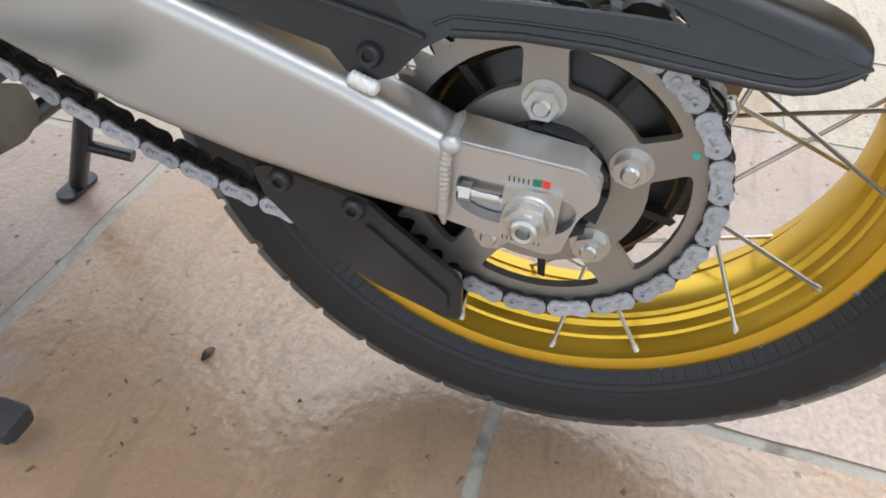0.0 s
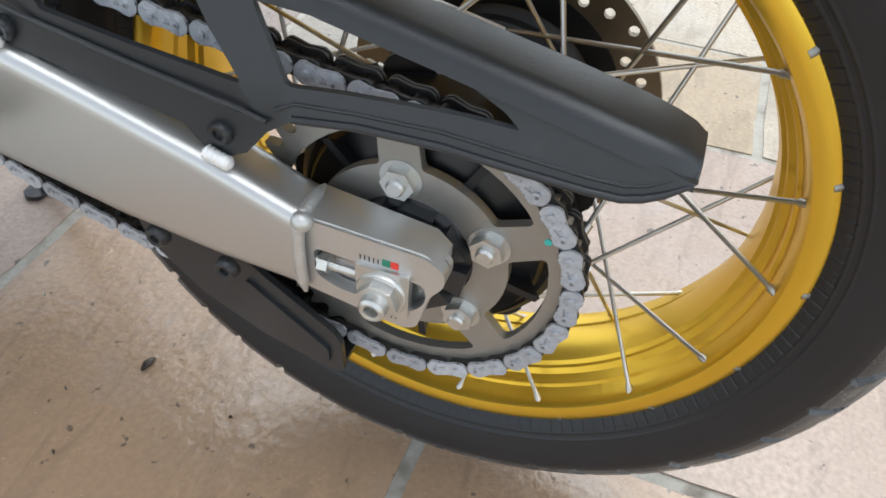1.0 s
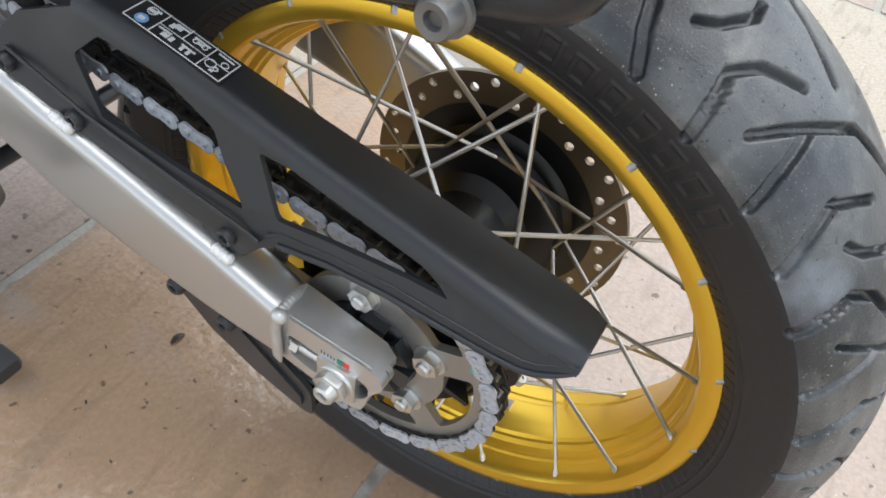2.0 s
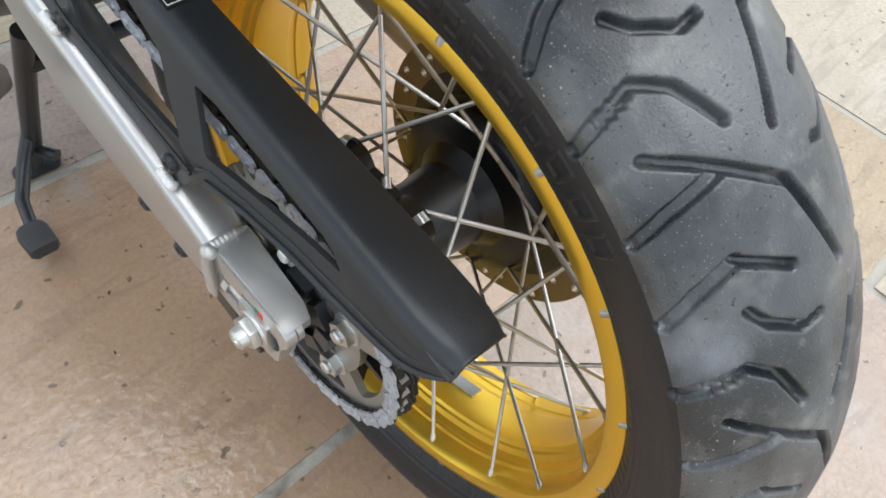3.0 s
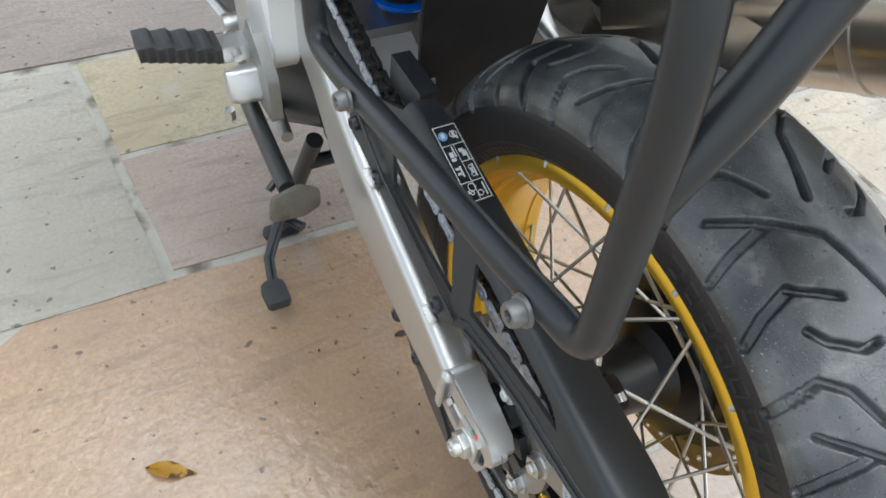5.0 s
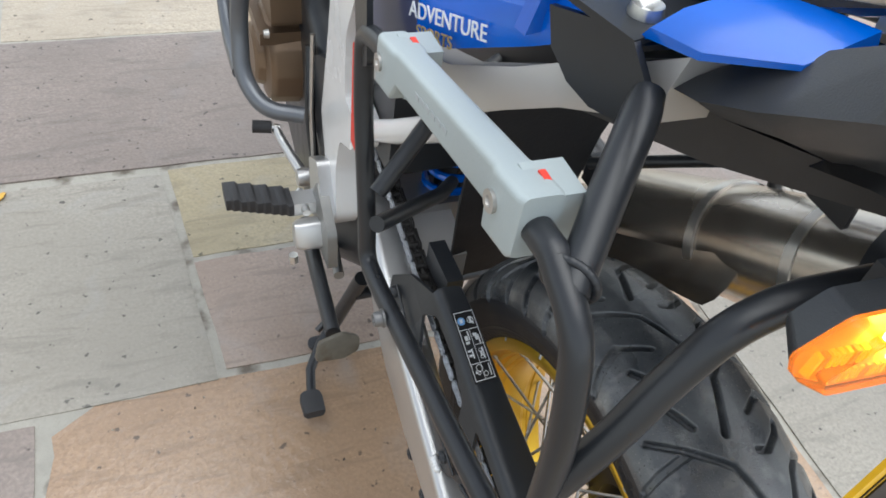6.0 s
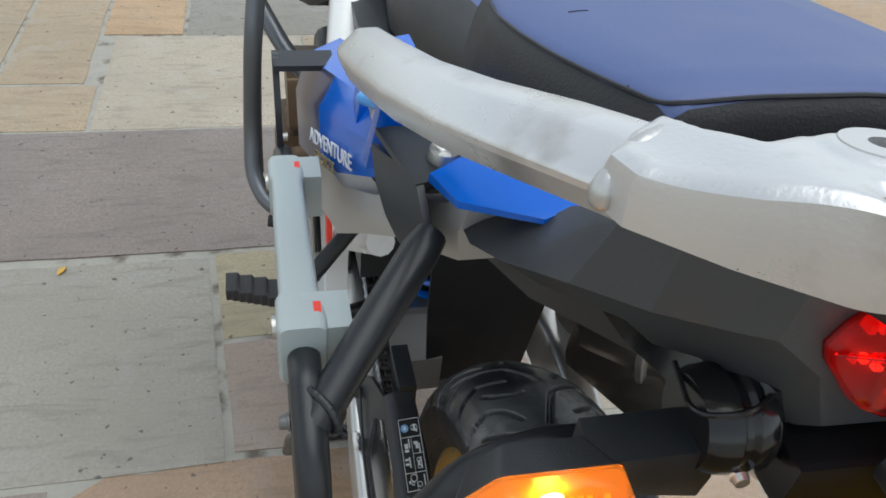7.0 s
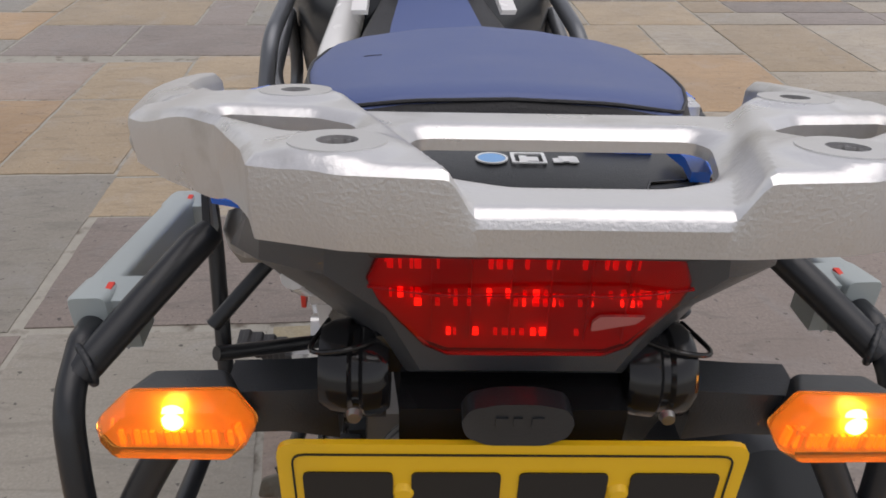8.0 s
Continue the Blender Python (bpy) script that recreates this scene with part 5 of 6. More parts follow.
# tool tray cover seen through the rack's opening
cover = part("tray_cover", loft([[(MID + x, y, z) for x, z in rounded([(-w, z0), (w, z0), (w, z1 - 0.006), (w - 0.008, z1), (-w + 0.008, z1), (-w, z1 - 0.006)], 0.002, 2)] for y, w, z0, z1 in ((-0.196, 0.04, 1.115, 1.124), (-0.19, 0.05, 1.11, 1.1285), (-0.18, 0.062, 1.10, 1.128), (-0.135, 0.07, 1.09, 1.1235), (-0.126, 0.068, 1.088, 1.105), (-0.06, 0.07, 1.07, 1.09))]), BLACK_PLASTIC, bike, "black plastic tray cover under the rack", smooth=30)


def symbol(x, y, w, h, material, hole=0.6):
    outer = circle(0, 0, 1.0, 24) if h == w else rounded([(-1, -1), (1, -1), (1, 1), (-1, 1)], 0.15)
    bm = cut_plate([(u * w, v * h) for u, v in outer], [[(u * w * hole, v * h * hole) for u, v in outer]], 0, 0.0006, "z")
    return part("printed_symbol", move(bm, Matrix.Translation((MID + x, y, 1.1256)) @ pose(0, 0, 0, -5.5, 0, 0)), material, cover)


symbol(-0.0165, -0.1495, 0.0062, 0.0062, WHITE_PRINT, 0.86)
part("blue_disc", move(prism(circle(0, 0, 0.0054, 20), 0, 0.0005, "z"), Matrix.Translation((MID - 0.0165, -0.1495, 1.1254)) @ pose(0, 0, 0, -5.5, 0, 0)), BLUE_PRINT, cover)
symbol(-0.0025, -0.149, 0.0066, 0.0058, WHITE_PRINT, 0.8)
for k, (x, w) in enumerate(((-0.0045, 0.0015), (-0.001, 0.0022), (0.0085, 0.0018), (0.0125, 0.0032), (0.0145, 0.0018))):
    part("printed_bar", move(box(-w, w, -0.0035 + 0.001 * (k % 2), 0.0032 - 0.0012 * (k % 3), 0, 0.0005), Matrix.Translation((MID + x, -0.1495, 1.1255)) @ pose(0, 0, 0, -5.5, 0, 0)), WHITE_PRINT, cover)
part("cover_seam", tube([(MID + 0.034, -0.182, 1.1282), (MID + 0.038, -0.172, 1.1275), (MID + 0.062, -0.166, 1.1265)], 0.0007, 6), BLACK_GLOSS, cover)
part("strap", loft([[(MID + x, y, z) for y, z in ((-0.1365 + q, 1.118), (-0.1365 + q, 1.126), (-0.132 + q, 1.126), (-0.132 + q, 1.118))] for x, q in ((0.022, 0.0), (0.035, -0.003), (0.047, -0.004))]), BLUE, cover, "bright blue strap", smooth=30)
part("strap_end", loft([[(MID + x, y, 1.131 + dz) for x, dz in ((x0, -0.003), (x0 + 0.007, -0.003), (x0 + 0.007, 0.001), (x0, 0.001))] for y, x0 in ((-0.148, 0.050), (-0.16, 0.053), (-0.172, 0.052))]), BLUE, cover, "bright blue strap end", smooth=30)

# ---- seat ----


def seat_ring(y, w, zt, drop, edge=0.02):
    """Across the seat at y: half width, top height, drop of the sides."""
    pts = [(-w - 0.006, zt - drop), (-w - 0.006, zt - drop * 0.6), (-w - 0.002, zt - 0.020), (-w + 0.003, zt - 0.009), (-w + 0.010, zt - 0.004), (-w * 0.6, zt), (0, zt + 0.003)]
    pts += [(-x, z) for x, z in pts[-2::-1]]
    return [(x + MID, y, z) for x, z in pts]


SEAT_ROWS = [(-0.0615, 0.074, 1.094, 0.012), (-0.060, 0.082, 1.104, 0.024), (-0.056, 0.088, 1.111, 0.034), (-0.050, 0.092, 1.1145, 0.04), (-0.02, 0.104, 1.1095, 0.05), (0.02, 0.115, 1.1025, 0.058), (0.06, 0.121, 1.0955, 0.064), (0.10, 0.124, 1.089, 0.068), (0.15, 0.119, 1.083, 0.07), (0.185, 0.102, 1.079, 0.072), (0.21, 0.078, 1.075, 0.07), (0.225, 0.045, 1.067, 0.066), (0.231, 0.02, 1.055, 0.06)]
seat = part("pillion_seat", loft([seat_ring(*r) for r in SEAT_ROWS]), [SEAT, SEAT_SIDE], bike, "blue vinyl pillion seat with black textured sides", smooth=50)
for p in seat.data.polygons:
    c = p.center
    zt = np.interp(c.y, [r[0] for r in SEAT_ROWS], [r[2] for r in SEAT_ROWS])
    p.material_index = 0 if c.z > zt - 0.0085 and c.y > -0.057 else 1
rim = []
for k, (y, w, zt, drop) in enumerate(SEAT_ROWS[3:12]):
    rim.append((w - 0.0035, y, zt - 0.008))
for s in (-1, 1):
    part("seat_seam", tube([(MID + s * x, y, z) for x, y, z in [(0.0, -0.0560, 1.1145), (0.05, -0.0560, 1.113), (0.078, -0.054, 1.109)] + rim], 0.0011, 6, 0.01), SEAT_SIDE, seat)
part("seat_joint", tube([(MID - 0.1105, -0.008, 1.070), (MID - 0.1055, -0.020, 1.088), (MID - 0.094, -0.031, 1.104)], 0.0009, 6), BLACK_FLAT, seat)
part("vinyl_nick", tube([(MID - 0.084, 0.0835, 1.0908), (MID - 0.077, 0.085, 1.0913), (MID - 0.072, 0.0845, 1.0917)], 0.0004, 6), BLACK_FLAT, seat, "small dark nick")
FRONT_ROWS = [(0.15, 0.085, 1.03, 0.04), (0.19, 0.09, 1.02, 0.05), (0.25, 0.092, 1.01, 0.06), (0.34, 0.10, 1.0, 0.06), (0.45, 0.105, 0.985, 0.06), (0.56, 0.095, 0.985, 0.06), (0.66, 0.075, 0.998, 0.06), (0.74, 0.06, 1.01, 0.05)]
rseat = part("rider_seat", loft([seat_ring(*r) for r in FRONT_ROWS]), [SEAT, SEAT_SIDE], bike, "blue vinyl rider seat with black edges", smooth=45)
for p in rseat.data.polygons:
    w = np.interp(p.center.y, [r[0] for r in FRONT_ROWS], [r[1] for r in FRONT_ROWS])
    p.material_index = 0 if abs(p.center.x - MID) < 0.72 * w and p.normal.z > 0.4 else 1

# ---- tail: cowl, light, indicators, plate ----
rows = [(0.01, 0.142, 1.0, 1.006, 1.012, 0.0), (-0.004, 0.153, 0.996, 1.010, 1.022, 0.0), (-0.03, 0.154, 0.993, 1.018, 1.04, 0.0), (-0.06, 0.147, 0.994, 1.032, 1.062, 0.2), (-0.10, 0.132, 1.0, 1.054, 1.09, 0.6), (-0.132, 0.114, 1.01, 1.068, 1.112, 1.0), (-0.152, 0.092, 1.022, 1.076, 1.116, 1.0), (-0.158, 0.082, 1.028, 1.078, 1.112, 1.0)]
rings = []
for y, w, z0, zm, z1, k in rows:
    wn_, zn_ = w * (0.88 - 0.18 * k), zm - (0.45 - 0.05 * k) * (zm - z0)
    wt = w * (0.76 + 0.19 * k)
    pts = [(-w * 0.52, z0), (-wn_, zn_), (-w, zm), (-wt, z1), (wt, z1), (w, zm), (wn_, zn_), (w * 0.52, z0)]
    rings.append([(x + MID, y, z) for x, z in pts])
COWL = mat("dark grey grained plastic", (0.055, 0.058, 0.063), 0.36, vary=0.15, scale=18, bump=0.00018, bump_scale=1300, stain=(0.07, 0.072, 0.075), stain_scale=12)
cowl = part("tail_cowl", loft(rings), COWL, bike, "black plastic tail cowl", smooth=22, bevel=0.0015)
lamp_poly = [(-0.0665, 1.081), (-0.058, 1.0905), (0.058, 1.0905), (0.0665, 1.081), (0.0705, 1.0705), (0.0665, 1.061), (0.047, 1.0375), (0.036, 1.0325), (-0.036, 1.0325), (-0.047, 1.0375), (-0.0665, 1.061), (-0.0705, 1.0705)]


def grow(poly, k, cz=1.065):
    return [(MID + x * k, cz + (z - cz) * k) for x, z in poly]


tail = part("tail_light", prism(grow(lamp_poly, 1.0), -0.160, -0.150, "y"), BLACK_GLOSS, bike, "lit red tail light")
part("reflector", prism(grow(lamp_poly, 0.97), -0.1625, -0.1595, "y"), RED_INNER, tail)
glint = random.Random(5)
for k in range(30):
    x = MID + (k - 14.5) * 0.0041 + glint.uniform(-0.001, 0.001)
    for z0, z1 in ((1.0800, 1.0865), (1.0645, 1.0680), (1.0600, 1.0625), (1.0435, 1.0460)):
        if abs(x - MID) > 0.064 - 1.1 * max(0.0, 1.066 - z0) or glint.random() < 0.45:
            continue
        w, top = glint.uniform(0.0005, 0.0015), z1 - glint.uniform(0, 0.3) * (z1 - z0)
        part("diode", prism([(x - w, z0), (x + w, z0), (x + w, top), (x - w, top)], -0.1665, -0.1622, "y"), RED_GLOW if glint.random() < 0.38 and z0 < 1.075 else RED_DIM, tail)
for k in range(6):
    part("divider", box(MID + (k - 2.5) * 0.0168, MID + (k - 2.5) * 0.0168 + 0.0012, -0.168, -0.1622, 1.04, 1.086), RED_INNER, tail)
part("clear_window", prism(rounded([(MID + 0.027, 1.049), (MID + 0.046, 1.0535), (MID + 0.05, 1.0575), (MID + 0.03, 1.0575), (MID + 0.027, 1.054)], 0.001), -0.1712, -0.169, "y"), CLEAR_RED, tail)


def lens_ring(k, y, bow):
    return [(x, y + bow * abs(x - MID) ** 1.5, z) for x, z in grow(lamp_poly, k)]


bm = loft([lens_ring(1.0, -0.1602, 0.0), lens_ring(0.995, -0.166, 0.2), lens_ring(0.965, -0.1725, 0.32), lens_ring(0.90, -0.1745, 0.36)])
part("lens", bm, RED_LENS, tail, "glossy red lens", smooth=25)
part("lens_line", tube([(MID - 0.069, -0.1675, 1.0705), (MID - 0.04, -0.1738, 1.0712), (MID + 0.04, -0.1738, 1.0712), (MID + 0.069, -0.1675, 1.0705)], 0.0009, 6), RED_LENS, tail)

holder = part("plate_holder", box(MID - 0.05, MID + 0.05, -0.178, -0.135, 0.982, 1.0085), BLACK_GLOSS, bike, "gloss black plate and indicator holder", bevel=0.003)
part("holder_upper", loft([[(MID + x, y, z) for x, z in ((-w, z0), (w, z0), (w * 0.8, z1), (-w * 0.8, z1))] for y, w, z0, z1 in ((-0.158, 0.075, 1.012, 1.0325), (-0.10, 0.09, 1.0, 1.03), (0.0, 0.07, 0.95, 1.0))]), BLACK_GLOSS, holder, bevel=0.003)
part("pin", move(lathe([(-0.001, 0.0), (-0.001, 0.0012), (0.002, 0.0012)], 8), Matrix.Translation((MID - 0.006, -0.162, 1.0205)) @ pose(0, 0, 0, 0, 0, 90)), ZINC, holder)
for s in (-1, 1):
    part("end_cap", move(lathe([(-0.017, 0.0), (-0.017, 0.019), (-0.012, 0.0215), (-0.004, 0.0225), (-0.002, 0.0205), (0.001, 0.0205), (0.003, 0.0225), (0.010, 0.022), (0.014, 0.019), (0.014, 0.0)], 28), Matrix.Translation((MID + s * 0.069, -0.150, 1.0085))), BLACK_GLOSS, holder)
    b = part("cap_screw", lathe([(0.0, 0.0), (0.0, 0.003), (0.003, 0.0038)], 12), ZINC, holder)
    b.matrix_local = Matrix.Translation((MID + s * 0.07, -0.1755, 1.0)) @ pose(0, 0, 0, 0, 0, 90)
    part("wire", tube([(MID + s * 0.085, -0.13, 1.02), (MID + s * 0.092, -0.16, 1.024), (MID + s * 0.072, -0.166, 1.0305), (MID + s * 0.05, -0.15, 1.03)], 0.0012, 8, 0.012), BLACK_GLOSS, holder)
badge = part("clamp_cover", prism(rounded([(MID - 0.0238, 1.0155), (MID - 0.020, 1.0225), (MID - 0.008, 1.0255), (MID + 0.008, 1.0255), (MID + 0.020, 1.0225), (MID + 0.0238, 1.0155), (MID + 0.0215, 1.007), (MID + 0.012, 1.0022), (MID - 0.012, 1.0022), (MID - 0.0215, 1.007)], 0.003), -0.193, -0.182, "y"), BLACK_PLASTIC, holder, "oval black plastic clamp cover", bevel=0.002, segs=3)
for k, w in enumerate((0.0032, 0.0022, 0.0032)):
    part("raised_bar", box(MID - 0.0095 + 0.0075 * k, MID - 0.0095 + 0.0075 * k + w * 1.6, -0.1938, -0.1925, 1.0135, 1.0185), BLACK_PLASTIC, badge, bevel=0.0003)

PW, PT, PB = 0.1015, 1.008, 0.852
plate = part("number_plate", prism(rounded([(MID - PW, PT), (MID + PW, PT), (MID + PW, PB), (MID - PW, PB)], 0.008), -0.1835, -0.1805, "y"), YELLOW, bike, "yellow number plate with black marks", bevel=0.0006, segs=1)
inner = rounded([(MID - PW + 0.0062, PT - 0.0055), (MID + PW - 0.0062, PT - 0.0055), (MID + PW - 0.0062, PB + 0.0055), (MID - PW + 0.0062, PB + 0.0055)], 0.006)
inner2 = rounded([(MID - PW + 0.007, PT - 0.0063), (MID + PW - 0.007, PT - 0.0063), (MID + PW - 0.007, PB + 0.0063), (MID - PW + 0.007, PB + 0.0063)], 0.0052)
part("border_line", cut_plate(inner, [inner2], -0.1842, -0.1833, "y"), BLACK_FLAT, plate)
for x in (-0.0715, -0.0245, 0.0225, 0.0715):
    for z in (0.9355, 0.8655):
        part("character_bar", prism(rounded([(MID + x - 0.0195, z + 0.056), (MID + x + 0.0195, z + 0.056), (MID + x + 0.0195, z), (MID + x - 0.0195, z)], 0.003), -0.1845, -0.1833, "y"), BLACK_FLAT, plate)
for x in (-0.0475, 0.0475):
    b = part("plate_screw", lathe([(0.0, 0.0), (0.0, 0.0035), (0.0025, 0.0055)], 14), YELLOW, plate)
    b.matrix_local = Matrix.Translation((MID + x, -0.186, 0.979)) @ pose(0, 0, 0, 0, 0, 90)


def indicator(s):
    out = [(0.1865, 1.0025), (0.1695, 1.020), (0.1235, 1.0215), (0.1145, 1.0035), (0.122, 0.9885), (0.1805, 0.9895)]

    def at(k, cx=0.151, cz=1.0055):
        return [(MID + s * (cx + (x - cx) * k), cz + (z - cz) * k) for x, z in out]
    body = part("indicator", prism(rounded(at(0.98), 0.003), -0.162, -0.146, "y", rounded(at(0.72), 0.003)), BLACK_PLASTIC, bike, "lit amber indicator in a black housing")
    part("stalk", loft([[(MID + s * x, y, z) for y, z in ((-0.160 + q, 1.001 - h), (-0.162 + q, 1.001), (-0.160 + q, 1.001 + h), (-0.138 + q, 1.001 + h), (-0.138 + q, 1.001 - h))] for x, q, h in ((0.13, 0.003, 0.0125), (0.105, 0.004, 0.0125), (0.08, 0.003, 0.0155))]), BLACK_PLASTIC, body, bevel=0.002)
    part("reflector", prism(rounded(at(0.93), 0.003), -0.1635, -0.161, "y"), AMBER_INNER, body)
    part("bulb", move(lathe([(-0.005, 0.0), (-0.0045, 0.0022), (-0.0025, 0.004), (0.0, 0.0048)], 16), Matrix.Translation((MID + s * 0.150, -0.167, 1.0085)) @ pose(0, 0, 0, 0, 0, 90)), AMBER_GLOW, body, "glowing bulb")
    for k in range(15):
        x = 0.1265 + 0.0034 * k
        part("prism_rib", prism([(MID + s * x - 0.001, 0.994), (MID + s * x + 0.001, 0.994), (MID + s * x + 0.001, 1.0015), (MID + s * x - 0.001, 1.0015)], -0.1665, -0.1634, "y"), AMBER_SOFT if k % 4 != 1 else AMBER_INNER, body)
    part("lens", loft([[(x, -0.1622, z) for x, z in rounded(at(1.0), 0.003)], [(x, -0.168, z) for x, z in rounded(at(0.99), 0.003)], [(x, -0.176, z) for x, z in rounded(at(0.85), 0.003)]]), AMBER_LENS, body, "glowing amber lens", smooth=30)
    return body


AMBER_SOFT = emit("amber prism", (1.0, 0.34, 0.03), 0.75)
blinkers = [indicator(-1), indicator(1)]

# the tail sits a little askew on the frame
pivot = Vector((MID, -0.16, 1.1))
TAIL = Matrix.Translation(pivot + Vector((-0.0004, 0, -0.0006))) @ Matrix.Rotation(radians(-2.59), 4, "Z") @ Matrix.Rotation(radians(0.32), 4, "Y") @ Matrix.Translation(-pivot)
for o in [rack, cover, seat, cowl] + blinkers:
    o.matrix_local = TAIL
plate.matrix_local = TAIL @ Matrix.Translation((-0.0022, 0, 0.001))
holder.matrix_local = TAIL @ Matrix.Translation((-0.002, 0.009, 0.007))
tail.matrix_local = TAIL @ Matrix.Translation((MID + 0.001, 0.003, 1.069)) @ Matrix.Diagonal((0.94, 1, 0.88, 1)) @ Matrix.Translation((-MID, 0, -1.0615))

GUN = mat("gunmetal paint", (0.14, 0.15, 0.165), 0.32, 0.5, vary=0.1, scale=25, bump=0.00005)
PEG = mat("black peg rubber", (0.03, 0.03, 0.032), 0.6, vary=0.2, scale=60, bump=0.0003)
STEEL_DULL = mat("dull steel", (0.3, 0.3, 0.29), 0.45, 0.7, vary=0.2, scale=60)

# ---- blue side panels and sub-frame covers ----


def side_panel(s):
    rows = [(0.29, (0.216, 0.885), (0.217, 0.94), (0.207, 0.972), (0.18, 0.985)), (0.24, (0.211, 0.905), (0.212, 0.955), (0.2, 0.985), (0.17, 1.0)), (0.205, (0.2035, 0.9225), (0.2045, 0.9685), (0.192, 0.994), (0.161, 1.0095)), (0.16, (0.195, 0.94), (0.196, 0.982), (0.182, 1.005), (0.15, 1.022)),
            (0.085, (0.177, 0.985), (0.178, 1.008), (0.164, 1.026), (0.13, 1.043)), (0.07, (0.174, 0.995), (0.175, 1.014), (0.158, 1.034), (0.11, 1.056)), (0.055, (0.170, 1.006), (0.171, 1.016), (0.152, 1.026), (0.105, 1.029)), (0.015, (0.164, 1.0285), (0.164, 1.0295), (0.148, 1.0298), (0.10, 1.03)), (0.006, (0.1645, 1.035), (0.165, 1.041), (0.15, 1.050), (0.10, 1.062)), (-0.024, (0.158, 1.041), (0.158, 1.045), (0.14, 1.052), (0.10, 1.064)), (-0.05, (0.125, 1.049), (0.125, 1.052), (0.115, 1.056), (0.09, 1.066))]
    rings = []
    for y, *pts in rows:
        ring = [(s * x + MID, y, z) for x, z in pts]
        ring += [(s * (pts[3][0] - 0.004) + MID, y, pts[3][1] - 0.01), (s * (pts[0][0] - 0.02) + MID, y, pts[0][1] + 0.002)]
        rings.append(ring)
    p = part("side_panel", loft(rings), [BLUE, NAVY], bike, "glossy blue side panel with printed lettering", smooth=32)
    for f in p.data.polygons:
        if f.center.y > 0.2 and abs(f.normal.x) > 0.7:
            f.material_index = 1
    # recess round the bracket bolt
    part("recess", prism(rounded([(s * 0.168 + MID, 0.012), (s * 0.172 + MID, 0.06), (s * 0.1 + MID, 0.062), (s * 0.095 + MID, 0.012)], 0.006), 1.024, 1.0272, "z"), BLACK_PLASTIC, p)
    # paler blue strip stands in for the highlight on the panel's crease
    part("edge_highlight", tube([(s * 0.183 + MID, 0.125, 1.019), (s * 0.166 + MID, 0.078, 1.036), (s * 0.15 + MID, 0.0745, 1.0435), (s * 0.12 + MID, 0.07, 1.054)], 0.0045, 10), EDGE_SHINE, p, "light blue highlight put along the crease")
    cover = loft([[(s * x + MID, y, z) for x, z in ((xo, z0), (xo + 0.002, (z0 + z1) / 2), (xo - 0.004, z1), (xo - 0.03, z1), (xo - 0.03, z0))] for y, xo, z0, z1 in ((0.29, 0.208, 0.835, 0.885), (0.2, 0.198, 0.868, 0.912), (0.1685, 0.194, 0.877, 0.922), (0.10, 0.182, 0.93, 0.962), (0.05, 0.172, 0.966, 0.996), (0.015, 0.160, 0.984, 1.016), (-0.005, 0.148, 0.992, 1.03))])
    part("subframe_cover", cover, ALU_GREY, p, "satin silver sub-frame cover", bevel=0.003)
    # blue collar round the silver foot of the grab rail
    foot = part("rail_foot", loft([[(s * (0.163 + dx * k) + MID, 0.112 + dy * k, z) for dx, dy in rounded([(-0.014, -0.02), (0.014, -0.02), (0.014, 0.02), (-0.014, 0.02)], 0.008, 3)] for k, z in ((1.15, 1.012), (1.0, 1.022), (0.62, 1.034), (0.55, 1.048))]), SILVER, p, "silver foot of the grab rail", smooth=50)
    for y0, y1, lean_ in ((0.132, 0.156, 0.004), (0.082, 0.096, -0.008)):
        part("collar", loft([[(s * x + MID, y0 + lean_ * k, z), (s * x + MID, y1 + lean_ * k, z - 0.002), (s * (x - 0.03) + MID, y1 + lean_ * k, z + 0.004), (s * (x - 0.03) + MID, y0 + lean_ * k, z + 0.006)] for k, x, z in ((0.0, 0.186, 0.994), (0.3, 0.1835, 1.012), (0.6, 0.181, 1.028), (0.9, 0.179, 1.042))]), BLUE, p, "blue collar beside the rail's foot", bevel=0.003)
    return p


EDGE_SHINE = mat("light blue highlight", (0.04, 0.34, 0.85), 0.25, 0.1, vary=0.05, coat=0.5)
ALU_GREY = mat("satin grey panel", (0.5, 0.48, 0.45), 0.4, 0.2, vary=0.08, scale=14, bump=0.00005)
panel_left = side_panel(-1)
side_panel(1)


def lettering(body, size, m, material, parent, label):
    """Raised letters of the built-in font as a mesh."""
    cu = bpy.data.curves.new("lettering", "FONT")
    cu.body, cu.size, cu.extrude = body, size, 0.0004
    tmp = bpy.data.objects.new("lettering", cu)
    scene.collection.objects.link(tmp)
    me = bpy.data.meshes.new_from_object(tmp.evaluated_get(bpy.context.evaluated_depsgraph_get()))
    bpy.data.objects.remove(tmp)
    me.materials.clear()
    me.materials.append(material)
    o = new("lettering", me)
    o.parent, o.matrix_local = parent, m
    o["label"] = label
    return o


d_ = Vector((0.0255, -0.096, 0.029)).normalized()
n_ = Vector((-1, 0, 0.03))
n_ = (n_ - d_ * n_.dot(d_)).normalized()
u_ = n_.cross(d_)
basis = Matrix((d_, u_, n_)).transposed().to_4x4()
lettering("ADVENTURE", 0.0155, Matrix.Translation((-0.2078, 0.201, 0.9435)) @ basis, WHITE_PRINT, panel_left, "white printed lettering")
lettering("SPORTS", 0.0125, Matrix.Translation((-0.2052, 0.19, 0.933)) @ basis, GOLD_PRINT, panel_left, "gold printed lettering")

